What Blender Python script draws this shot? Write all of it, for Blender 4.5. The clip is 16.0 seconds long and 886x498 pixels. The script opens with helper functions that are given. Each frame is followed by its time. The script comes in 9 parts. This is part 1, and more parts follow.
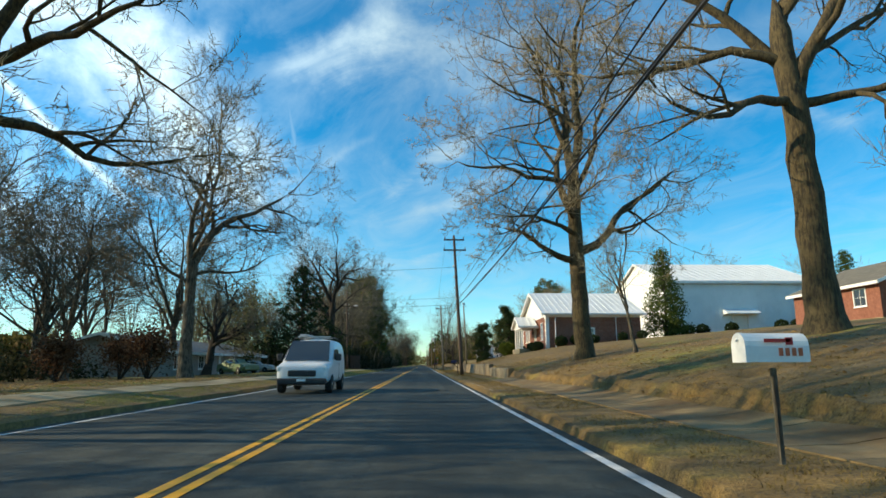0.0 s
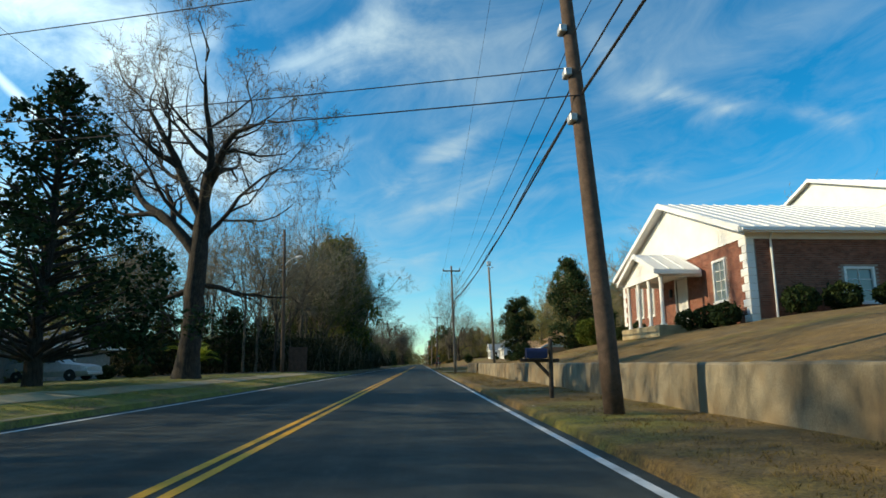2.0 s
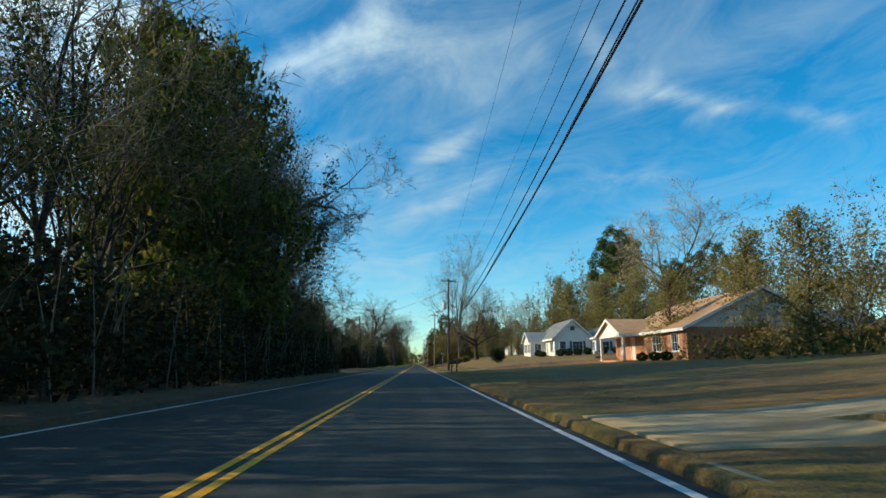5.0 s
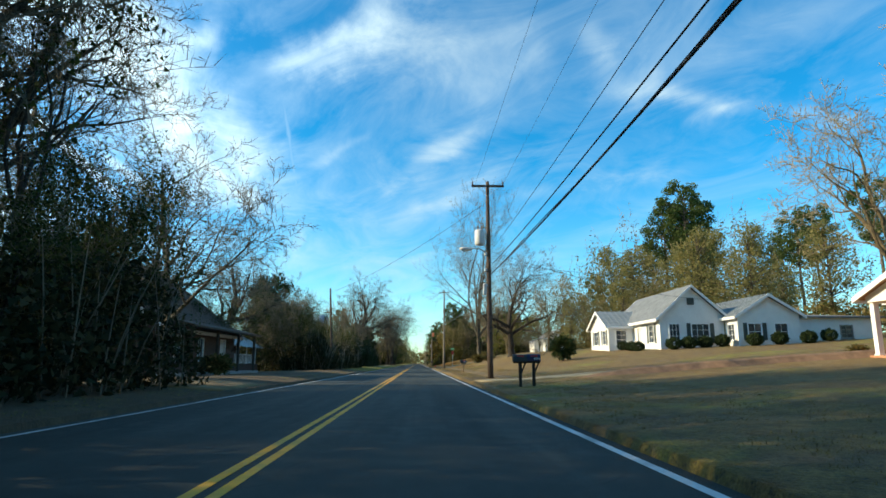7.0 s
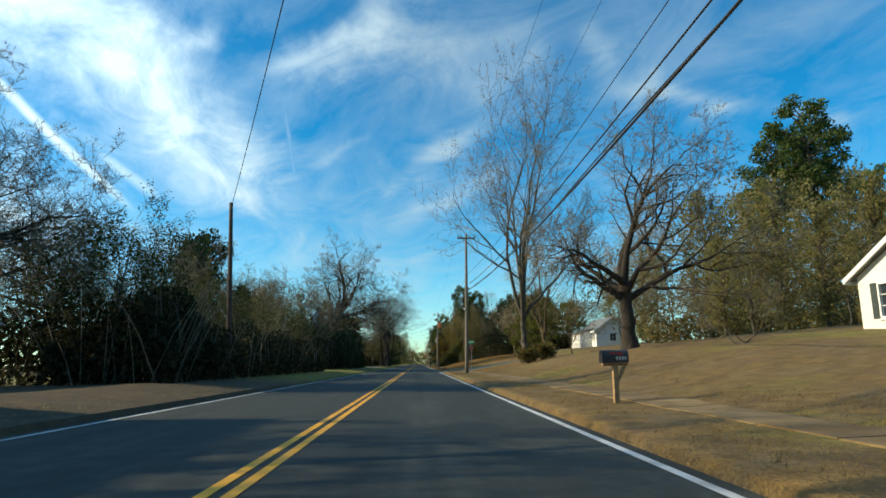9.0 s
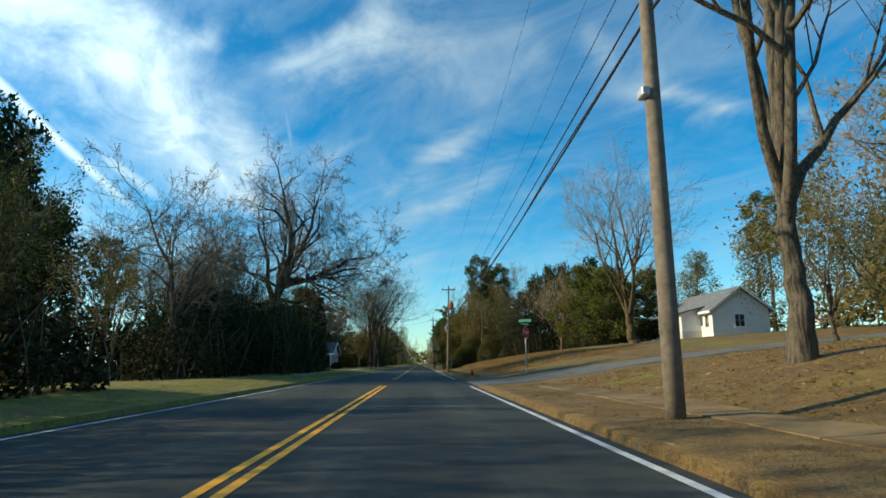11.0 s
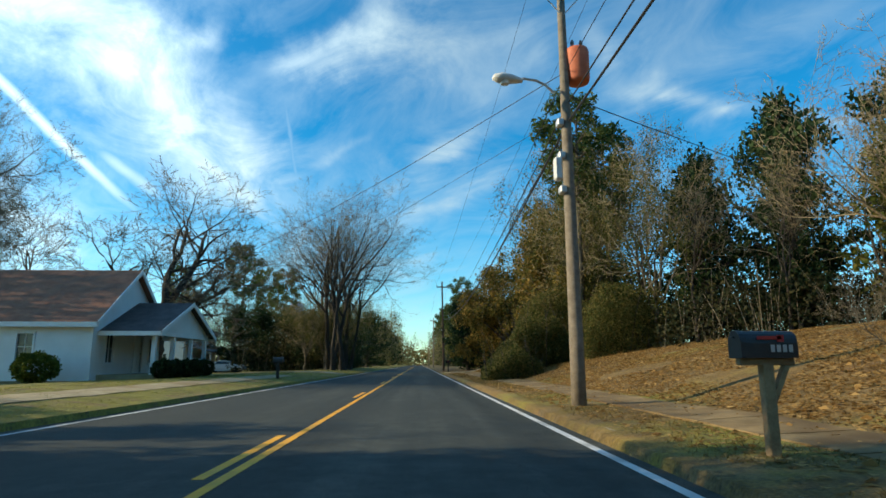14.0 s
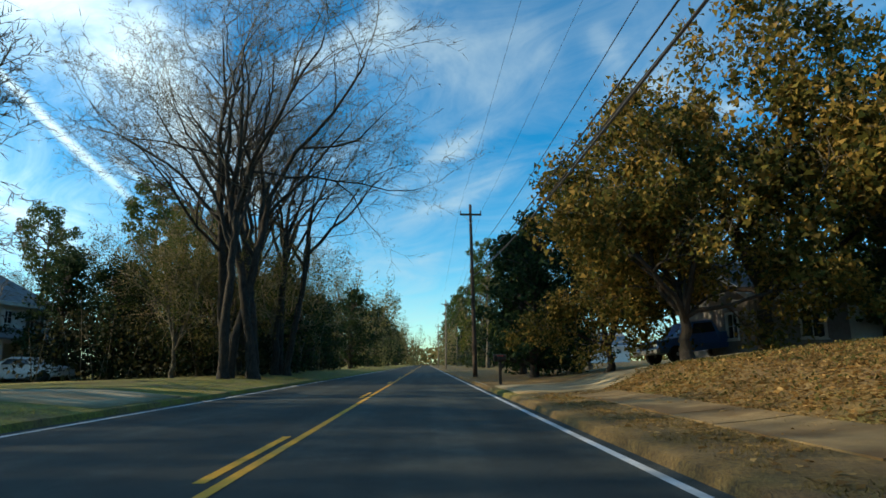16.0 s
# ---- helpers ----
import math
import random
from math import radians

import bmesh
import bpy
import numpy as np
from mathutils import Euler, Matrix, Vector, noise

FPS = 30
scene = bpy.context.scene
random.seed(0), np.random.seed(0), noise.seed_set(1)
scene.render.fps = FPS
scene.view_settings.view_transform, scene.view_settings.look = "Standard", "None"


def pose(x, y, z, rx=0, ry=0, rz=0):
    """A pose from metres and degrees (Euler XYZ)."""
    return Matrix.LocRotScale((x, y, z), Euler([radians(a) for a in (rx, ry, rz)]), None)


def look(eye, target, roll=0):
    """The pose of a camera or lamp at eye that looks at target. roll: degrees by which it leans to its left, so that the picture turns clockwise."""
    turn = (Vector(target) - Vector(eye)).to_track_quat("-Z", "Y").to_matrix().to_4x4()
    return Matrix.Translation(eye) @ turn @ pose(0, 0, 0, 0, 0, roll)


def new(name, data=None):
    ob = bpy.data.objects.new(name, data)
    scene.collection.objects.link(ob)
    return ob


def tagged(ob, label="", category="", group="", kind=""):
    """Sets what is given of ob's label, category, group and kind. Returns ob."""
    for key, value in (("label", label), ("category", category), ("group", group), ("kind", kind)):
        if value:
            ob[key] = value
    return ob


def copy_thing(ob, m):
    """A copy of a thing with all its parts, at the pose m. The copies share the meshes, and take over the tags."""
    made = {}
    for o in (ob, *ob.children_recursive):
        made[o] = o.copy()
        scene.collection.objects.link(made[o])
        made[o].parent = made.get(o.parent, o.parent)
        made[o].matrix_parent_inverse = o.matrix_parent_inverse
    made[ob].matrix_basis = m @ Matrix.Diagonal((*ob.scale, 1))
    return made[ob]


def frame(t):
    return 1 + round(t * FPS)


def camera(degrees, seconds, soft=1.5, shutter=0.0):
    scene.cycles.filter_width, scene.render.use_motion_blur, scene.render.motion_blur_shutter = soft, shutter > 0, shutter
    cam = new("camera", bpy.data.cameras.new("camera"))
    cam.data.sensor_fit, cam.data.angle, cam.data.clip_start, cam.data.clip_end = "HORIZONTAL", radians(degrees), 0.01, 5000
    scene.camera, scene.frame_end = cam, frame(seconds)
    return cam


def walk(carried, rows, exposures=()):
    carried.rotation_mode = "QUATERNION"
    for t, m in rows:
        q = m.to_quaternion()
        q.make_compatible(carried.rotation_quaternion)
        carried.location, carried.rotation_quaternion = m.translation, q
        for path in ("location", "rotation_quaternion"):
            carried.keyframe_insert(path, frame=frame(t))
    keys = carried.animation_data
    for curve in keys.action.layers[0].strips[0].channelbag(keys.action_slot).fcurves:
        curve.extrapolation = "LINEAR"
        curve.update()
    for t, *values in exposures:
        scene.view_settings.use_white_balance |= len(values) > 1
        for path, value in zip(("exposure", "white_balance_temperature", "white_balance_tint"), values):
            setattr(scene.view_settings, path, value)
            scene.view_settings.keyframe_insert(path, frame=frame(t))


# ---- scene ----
cam = camera(72.0, 16.0, soft=1.6)
PATH = [
    (0.0, 0.22, -0.00, 0.95, 10.73, 0.09, -1.91),
    (0.5, 0.22, 9.99, 0.95, 10.70, 0.05, -1.90),
    (1.0, 0.23, 19.98, 0.95, 10.66, 0.01, -1.91),
    (1.5, 0.24, 29.90, 0.95, 10.65, 0.03, -1.98),
    (2.0, 0.24, 39.81, 0.95, 10.65, 0.09, -2.07),
    (2.5, 0.22, 49.46, 0.95, 10.67, 0.17, -2.17),
    (3.0, 0.17, 59.12, 0.95, 10.69, 0.25, -2.26),
    (3.5, 0.13, 68.70, 0.95, 10.69, 0.30, -2.35),
    (4.0, 0.09, 78.28, 0.95, 10.69, 0.33, -2.42),
    (4.5, 0.05, 87.94, 0.95, 10.68, 0.33, -2.42),
    (5.0, 0.02, 97.66, 0.95, 10.67, 0.31, -2.38),
    (5.5, -0.02, 107.37, 0.95, 10.66, 0.28, -2.32),
    (6.0, -0.05, 117.08, 0.95, 10.64, 0.25, -2.27),
    (6.5, -0.09, 126.85, 0.95, 10.62, 0.22, -2.28),
    (7.0, -0.13, 136.70, 0.95, 10.58, 0.19, -2.33),
    (7.5, -0.17, 146.43, 0.95, 10.53, 0.17, -2.39),
    (8.0, -0.20, 156.16, 0.95, 10.51, 0.18, -2.40),
    (8.5, -0.21, 165.76, 0.95, 10.55, 0.25, -2.35),
    (9.0, -0.22, 175.36, 0.95, 10.61, 0.34, -2.28),
    (9.5, -0.21, 185.03, 0.95, 10.64, 0.37, -2.23),
    (10.0, -0.19, 194.76, 0.95, 10.65, 0.36, -2.21),
    (10.5, -0.16, 204.48, 0.95, 10.65, 0.34, -2.20),
    (11.0, -0.13, 214.21, 0.95, 10.65, 0.32, -2.19),
    (11.5, -0.07, 223.98, 0.95, 10.64, 0.30, -2.20),
    (12.0, -0.01, 233.82, 0.95, 10.63, 0.29, -2.27),
    (12.5, 0.01, 243.78, 0.95, 10.63, 0.26, -2.37),
    (13.0, 0.01, 253.74, 0.95, 10.64, 0.21, -2.43),
    (13.5, 0.02, 263.49, 0.95, 10.67, 0.11, -2.37),
    (14.0, 0.03, 273.23, 0.95, 10.67, 0.03, -2.25),
    (14.5, 0.04, 282.83, 0.95, 10.64, 0.04, -2.13),
    (15.0, 0.04, 292.42, 0.95, 10.60, 0.08, -1.99),
    (15.5, 0.03, 301.67, 0.95, 10.61, 0.09, -1.80),
    (16.0, 0.02, 310.92, 0.95, 10.64, 0.09, -1.63),
]
# the camera opens up under open sky and closes down in the shade of the trees
STOPS = [(0, 0.32), (1.5, 0.25), (2, 0.14), (2.5, 0.22), (3, 0.22), (4, 0.12), (5.2, 0.2), (6.5, 0.5), (7.2, 0.58), (8, 0.5), (9, 0.22), (11.5, 0.16), (12.5, 0.16), (13.5, 0.36), (14, 0.36), (15, 0.22), (16, 0.26)]
walk(cam, [(t, pose(x, y, z, 90 + pitch, roll, yaw)) for t, x, y, z, pitch, roll, yaw in PATH], STOPS)

# ---- light: low winter sun square to the road on the left, thin cirrus over a deep blue sky ----
SUN_AZ, SUN_EL = radians(90), radians(24.5)
SUN_DIR = Vector((-math.sin(SUN_AZ) * math.cos(SUN_EL), math.cos(SUN_AZ) * math.cos(SUN_EL), math.sin(SUN_EL)))
sun = new("sun", bpy.data.lights.new("sun", "SUN"))
sun.data.energy, sun.data.angle, sun.data.color = 5.0, radians(0.55), (1.0, 0.85, 0.56)
sun.matrix_world = look(SUN_DIR * 50, (0, 0, 0))


def node(nt, kind, **kw):
    n = nt.nodes.new(kind)
    for key, value in kw.items():
        if key in n.inputs:
            n.inputs[key].default_value = value
    return n


def ramp(nt, fac, *stops):
    n = nt.nodes.new("ShaderNodeValToRGB")
    el = n.color_ramp.elements
    while len(el) < len(stops):
        el.new(0.5)
    for e, (p, c) in zip(el, stops):
        e.position = p
        e.color = (*c, 1) if len(c) == 3 else c
    nt.links.new(fac, n.inputs[0])
    return n.outputs[0]


def maths(nt, op, a, b=None, clamp=False):
    n = nt.nodes.new("ShaderNodeMath")
    n.operation, n.use_clamp = op, clamp
    for i, v in enumerate((a, b)):
        if v is None:
            continue
        if isinstance(v, (int, float)):
            n.inputs[i].default_value = v
        else:
            nt.links.new(v, n.inputs[i])
    return n.outputs[0]


def mixc(nt, fac, a, b):
    n = nt.nodes.new("ShaderNodeMix")
    n.data_type = "RGBA"
    for i, v in ((0, fac), (6, a), (7, b)):
        if isinstance(v, (int, float)):
            n.inputs[i].default_value = v
        elif isinstance(v, tuple):
            n.inputs[i].default_value = (*v, 1)
        else:
            nt.links.new(v, n.inputs[i])
    return n.outputs[2]


world = bpy.data.worlds.new("sky")
scene.world = world
world.use_nodes = True
wt = world.node_tree
wt.nodes.clear()
sky = wt.nodes.new("ShaderNodeTexSky")
sky.sky_type, sky.sun_disc = "NISHITA", False
sky.sun_elevation, sky.sun_rotation = SUN_EL, -SUN_AZ
sky.air_density, sky.dust_density, sky.ozone_density = 1.0, 0.0, 1.0
tc = wt.nodes.new("ShaderNodeTexCoord")
sep = wt.nodes.new("ShaderNodeSeparateXYZ")
wt.links.new(tc.outputs["Generated"], sep.inputs[0])
# fine cirrus strands: directions laid out on a plane overhead, stretched along the wind
up = maths(wt, "ADD", maths(wt, "MAXIMUM", sep.outputs[2], 0.0), 0.16)
px, py = maths(wt, "DIVIDE", sep.outputs[0], up), maths(wt, "DIVIDE", sep.outputs[1], up)
comb = wt.nodes.new("ShaderNodeCombineXYZ")
wt.links.new(px, comb.inputs[0]), wt.links.new(py, comb.inputs[1])
turn = wt.nodes.new("ShaderNodeMapping")
turn.inputs["Rotation"].default_value = (0, 0, radians(61))
wt.links.new(comb.outputs[0], turn.inputs[0])
mapn = wt.nodes.new("ShaderNodeMapping")
mapn.inputs["Scale"].default_value = (1.25, 1.9, 1)
wt.links.new(turn.outputs[0], mapn.inputs[0])
wisps = node(wt, "ShaderNodeTexNoise", Scale=1.7, Detail=9.0, Roughness=0.62, Distortion=1.1)
wt.links.new(mapn.outputs[0], wisps.inputs["Vector"])
banks = node(wt, "ShaderNodeTexNoise", Scale=0.9, Detail=4.0, Roughness=0.5)
wt.links.new(comb.outputs[0], banks.inputs["Vector"])
warp = node(wt, "ShaderNodeTexNoise", Scale=9.0, Detail=6.0, Roughness=0.6)
wt.links.new(tc.outputs["Generated"], warp.inputs["Vector"])
warp_rgb = wt.nodes.new("ShaderNodeSeparateColor")
wt.links.new(warp.outputs[1], warp_rgb.inputs[0])
sunny = wt.nodes.new("ShaderNodeVectorMath")
sunny.operation = "DOT_PRODUCT"
wt.links.new(tc.outputs["Generated"], sunny.inputs[0])
sunny.inputs[1].default_value = SUN_DIR
near_sun = ramp(wt, sunny.outputs["Value"], (0.2, (0, 0, 0)), (1.0, (1, 1, 1)))
# bearing (clockwise from the road's heading) and height over the horizon, in degrees
bearing = maths(wt, "MULTIPLY", maths(wt, "ARCTAN2", sep.outputs[0], sep.outputs[1]), 180 / math.pi)
height = maths(wt, "MULTIPLY", maths(wt, "ARCSINE", sep.outputs[2]), 180 / math.pi)


def cloud_field(rows, ragged):
    """Sum of long soft clouds, each from one bearing and height to another, with a half-width in degrees and a density."""
    bz = maths(wt, "ADD", bearing, maths(wt, "MULTIPLY", maths(wt, "SUBTRACT", warp_rgb.outputs[0], 0.5), ragged))
    hz = maths(wt, "ADD", height, maths(wt, "MULTIPLY", maths(wt, "SUBTRACT", warp_rgb.outputs[1], 0.5), ragged))
    total = None
    for b0, h0, b1, h1, width, dense in rows:
        half = math.hypot(b1 - b0, h1 - h0) / 2
        cu, su = (b1 - b0) / 2 / half, (h1 - h0) / 2 / half
        db, dh = maths(wt, "SUBTRACT", bz, (b0 + b1) / 2), maths(wt, "SUBTRACT", hz, (h0 + h1) / 2)
        u = maths(wt, "ADD", maths(wt, "MULTIPLY", db, cu / half), maths(wt, "MULTIPLY", dh, su / half))
        w = maths(wt, "ADD", maths(wt, "MULTIPLY", db, -su / width), maths(wt, "MULTIPLY", dh, cu / width))
        u2 = maths(wt, "MULTIPLY", u, u)
        far = maths(wt, "ADD", maths(wt, "MULTIPLY", u2, u2), maths(wt, "MULTIPLY", w, w))
        one = maths(wt, "MULTIPLY", maths(wt, "EXPONENT", maths(wt, "MULTIPLY", far, -1.0)), dense)
        total = one if total is None else maths(wt, "ADD", total, one)
    return total


BANKS = [
    (-42.0, 31.5, -21.8, 21.8, 4.75, 0.72), (-25.8, 24.8, -16.0, 15.2, 3.75, 0.55), (-18.2, 19.0, -9.5, 8.4, 3.0, 0.3),
    (-14.7, 27.3, -2.5, 28.6, 1.4, 0.35), (-7.1, 30.7, 7.8, 27.6, 4.5, 0.33), (4.9, 25.2, 13.5, 29.6, 3.0, 0.22),
    (-5.6, 18.4, -2.3, 15.4, 2.0, 0.2), (17.1, 25.7, 25.2, 23.0, 2.25, 0.25), (-40.0, 13.0, -28.6, 9.6, 4.5, 0.5), (-7.6, 11.6, 1.0, 6.4, 3.0, 0.16),
]
WISPS = [
    (-2.9, 16.8, 6.0, 21.5, 1.1, 0.55), (-2.3, 12.9, 8.7, 18.0, 0.95, 0.42), (19.7, 24.0, 31.9, 21.0, 0.75, 0.38), (25.2, 20.4, 28.8, 21.7, 0.65, 0.3),
    (17.1, 29.7, 19.0, 26.4, 1.2, 0.28), (25.9, 26.6, 40.7, 27.2, 1.4, 0.17), (8.6, 15.4, 28.4, 17.0, 0.65, 0.17), (33.6, 20.5, 37.3, 18.1, 0.65, 0.28),
    (19.0, 11.5, 22.4, 11.9, 0.45, 0.22), (-0.9, 9.1, 2.1, 9.9, 0.45, 0.22), (-23.2, 26.7, -19.4, 28.4, 0.8, 0.35), (-10.2, 18.1, -5.2, 21.0, 0.45, 0.2),
]
TRAILS = [(-39.0, 23.7, -25.8, 13.3, 0.42, 0.95), (-28.5, 17.3, -23.3, 14.1, 0.55, 0.6), (-13.5, 25.3, -10.6, 10.9, 0.25, 0.26), (-26.9, 29.8, -23.8, 24.5, 0.25, 0.42)]
strand = ramp(wt, wisps.outputs[0], (0.3, (0.35, 0.35, 0.35)), (0.5, (0.85, 0.85, 0.85)), (0.7, (1.4, 1.4, 1.4)))
body = maths(wt, "ADD", cloud_field(BANKS, 9.0), cloud_field(WISPS, 3.0))
thin = ramp(wt, maths(wt, "ADD", maths(wt, "MULTIPLY", wisps.outputs[0], 0.6), maths(wt, "MULTIPLY", banks.outputs[0], 0.4)), (0.42, (0.02, 0.02, 0.02)), (0.7, (0.36, 0.36, 0.36)))
veil = maths(wt, "ADD", maths(wt, "MULTIPLY", body, strand), thin)
veil = maths(wt, "MAXIMUM", veil, maths(wt, "MULTIPLY", cloud_field(TRAILS, 0.7), maths(wt, "ADD", 0.55, maths(wt, "MULTIPLY", warp.outputs[0], 0.9))))
veil = maths(wt, "MINIMUM", veil, 0.94)
bg_sky, bg_cloud = wt.nodes.new("ShaderNodeBackground"), wt.nodes.new("ShaderNodeBackground")
deep = wt.nodes.new("ShaderNodeHueSaturation")
deep.inputs["Saturation"].default_value = 1.2
tinted = wt.nodes.new("ShaderNodeMix")
tinted.data_type, tinted.blend_type = "RGBA", "MULTIPLY"
tinted.inputs[0].default_value = 1.0
wt.links.new(ramp(wt, sep.outputs[2], (0.02, (0.62, 0.92, 1.02)), (0.3, (0.44, 0.85, 1.02))), tinted.inputs[7])
wt.links.new(sky.outputs[0], tinted.inputs[6])
wt.links.new(tinted.outputs[2], deep.inputs["Color"])
wt.links.new(deep.outputs[0], bg_sky.inputs[0])
bg_sky.inputs[1].default_value = 0.148
bg_cloud.inputs[0].default_value = (0.72, 0.93, 1.0, 1)
wt.links.new(maths(wt, "ADD", 0.7, maths(wt, "MULTIPLY", near_sun, 1.15)), bg_cloud.inputs[1])
mixs = wt.nodes.new("ShaderNodeMixShader")
wt.links.new(veil, mixs.inputs[0])
wt.links.new(bg_sky.outputs[0], mixs.inputs[1]), wt.links.new(bg_cloud.outputs[0], mixs.inputs[2])
wout = wt.nodes.new("ShaderNodeOutputWorld")
wt.links.new(mixs.outputs[0], wout.inputs[0])


# ---- materials ----
def surface(name, a, b, scale=6.0, rough=0.8, bump=0.25, fine=60.0, metal=0.0, island=0.0, coarse=None, world_space=True, c=None):
    """Two-scale mottled surface: colours a and b by a broad noise, grain and bump by a fine one; c: a third colour in patches."""
    m = bpy.data.materials.new(name)
    m.use_nodes = True
    nt = m.node_tree
    p = nt.nodes["Principled BSDF"]
    if world_space:
        src = nt.nodes.new("ShaderNodeNewGeometry").outputs["Position"]
    else:
        src = nt.nodes.new("ShaderNodeTexCoord").outputs["Object"]
    n1 = node(nt, "ShaderNodeTexNoise", Scale=scale, Detail=5.0, Roughness=0.6)
    n2 = node(nt, "ShaderNodeTexNoise", Scale=fine, Detail=3.0, Roughness=0.6)
    nt.links.new(src, n1.inputs["Vector"]), nt.links.new(src, n2.inputs["Vector"])
    f = maths(nt, "ADD", maths(nt, "MULTIPLY", n1.outputs[0], 0.65), maths(nt, "MULTIPLY", n2.outputs[0], 0.35))
    col = ramp(nt, f, (0.36, a), (0.64, b))
    if c:
        n3 = node(nt, "ShaderNodeTexNoise", Scale=coarse or scale * 0.2, Detail=4.0, Roughness=0.55)
        nt.links.new(src, n3.inputs["Vector"])
        col = mixc(nt, ramp(nt, n3.outputs[0], (0.47, (0, 0, 0)), (0.62, (1, 1, 1))), col, c)
    if island:
        g = nt.nodes.new("ShaderNodeNewGeometry")
        v = maths(nt, "ADD", maths(nt, "MULTIPLY", g.outputs["Random Per Island"], island), 1 - island / 2)
        h = nt.nodes.new("ShaderNodeHueSaturation")
        nt.links.new(v, h.inputs["Value"]), nt.links.new(col, h.inputs["Color"])
        col = h.outputs[0]
    nt.links.new(col, p.inputs["Base Color"])
    p.inputs["Metallic"].default_value = metal
    nt.links.new(maths(nt, "ADD", rough - 0.08, maths(nt, "MULTIPLY", n2.outputs[0], 0.16)), p.inputs["Roughness"])
    if bump:
        bn = nt.nodes.new("ShaderNodeBump")
        bn.inputs["Strength"].default_value = bump
        bn.inputs["Distance"].default_value = 0.02
        nt.links.new(f, bn.inputs["Height"])
        nt.links.new(bn.outputs[0], p.inputs["Normal"])
    return m


def bark_surface(name, a, b, furrow=(0.018, 0.014, 0.010)):
    """Bark with long vertical furrows between ridges."""
    m = surface(name, a, b, scale=4, rough=0.95, bump=0, fine=24, world_space=False)
    nt = m.node_tree
    p = nt.nodes["Principled BSDF"]
    col = p.inputs["Base Color"].links[0].from_socket
    src = nt.nodes.new("ShaderNodeTexCoord").outputs["Object"]
    mp = nt.nodes.new("ShaderNodeMapping")
    mp.inputs["Scale"].default_value = (1, 1, 0.16)
    nt.links.new(src, mp.inputs[0])
    n = node(nt, "ShaderNodeTexNoise", Scale=15.0, Detail=5.0, Roughness=0.62, Distortion=0.4)
    nt.links.new(mp.outputs[0], n.inputs["Vector"])
    nt.links.new(mixc(nt, ramp(nt, n.outputs[0], (0.4, (0.8, 0.8, 0.8)), (0.53, (0, 0, 0))), col, furrow), p.inputs["Base Color"])
    bn = nt.nodes.new("ShaderNodeBump")
    bn.inputs["Strength"].default_value, bn.inputs["Distance"].default_value = 1.0, 0.05
    nt.links.new(n.outputs[0], bn.inputs["Height"])
    nt.links.new(bn.outputs[0], p.inputs["Normal"])
    return m


def foliage(name, a, b, c, through_light=0.25, rough=0.75, gloss=0.1):
    """Leaves: each leaf its own tint between three colours, a little light shining through."""
    m = bpy.data.materials.new(name)
    m.use_nodes = True
    nt = m.node_tree
    p = nt.nodes["Principled BSDF"]
    g = nt.nodes.new("ShaderNodeNewGeometry")
    n1 = node(nt, "ShaderNodeTexNoise", Scale=0.9, Detail=3.0)
    nt.links.new(g.outputs["Position"], n1.inputs["Vector"])
    f = maths(nt, "ADD", maths(nt, "MULTIPLY", g.outputs["Random Per Island"], 0.6), maths(nt, "MULTIPLY", n1.outputs[0], 0.4))
    col = ramp(nt, f, (0.25, a), (0.5, b), (0.8, c))
    nt.links.new(col, p.inputs["Base Color"])
    p.inputs["Roughness"].default_value = rough
    p.inputs["Specular IOR Level"].default_value = gloss
    t = nt.nodes.new("ShaderNodeBsdfTranslucent")
    nt.links.new(col, t.inputs[0])
    mx = nt.nodes.new("ShaderNodeMixShader")
    mx.inputs[0].default_value = through_light
    nt.links.new(p.outputs[0], mx.inputs[1]), nt.links.new(t.outputs[0], mx.inputs[2])
    nt.links.new(mx.outputs[0], nt.nodes["Material Output"].inputs[0])
    return m


def glass_dark(name, col=(0.03, 0.04, 0.05)):
    m = bpy.data.materials.new(name)
    m.use_nodes = True
    p = m.node_tree.nodes["Principled BSDF"]
    p.inputs["Base Color"].default_value = (*col, 1)
    p.inputs["Roughness"].default_value = 0.06
    p.inputs["Specular IOR Level"].default_value = 0.8
    return m




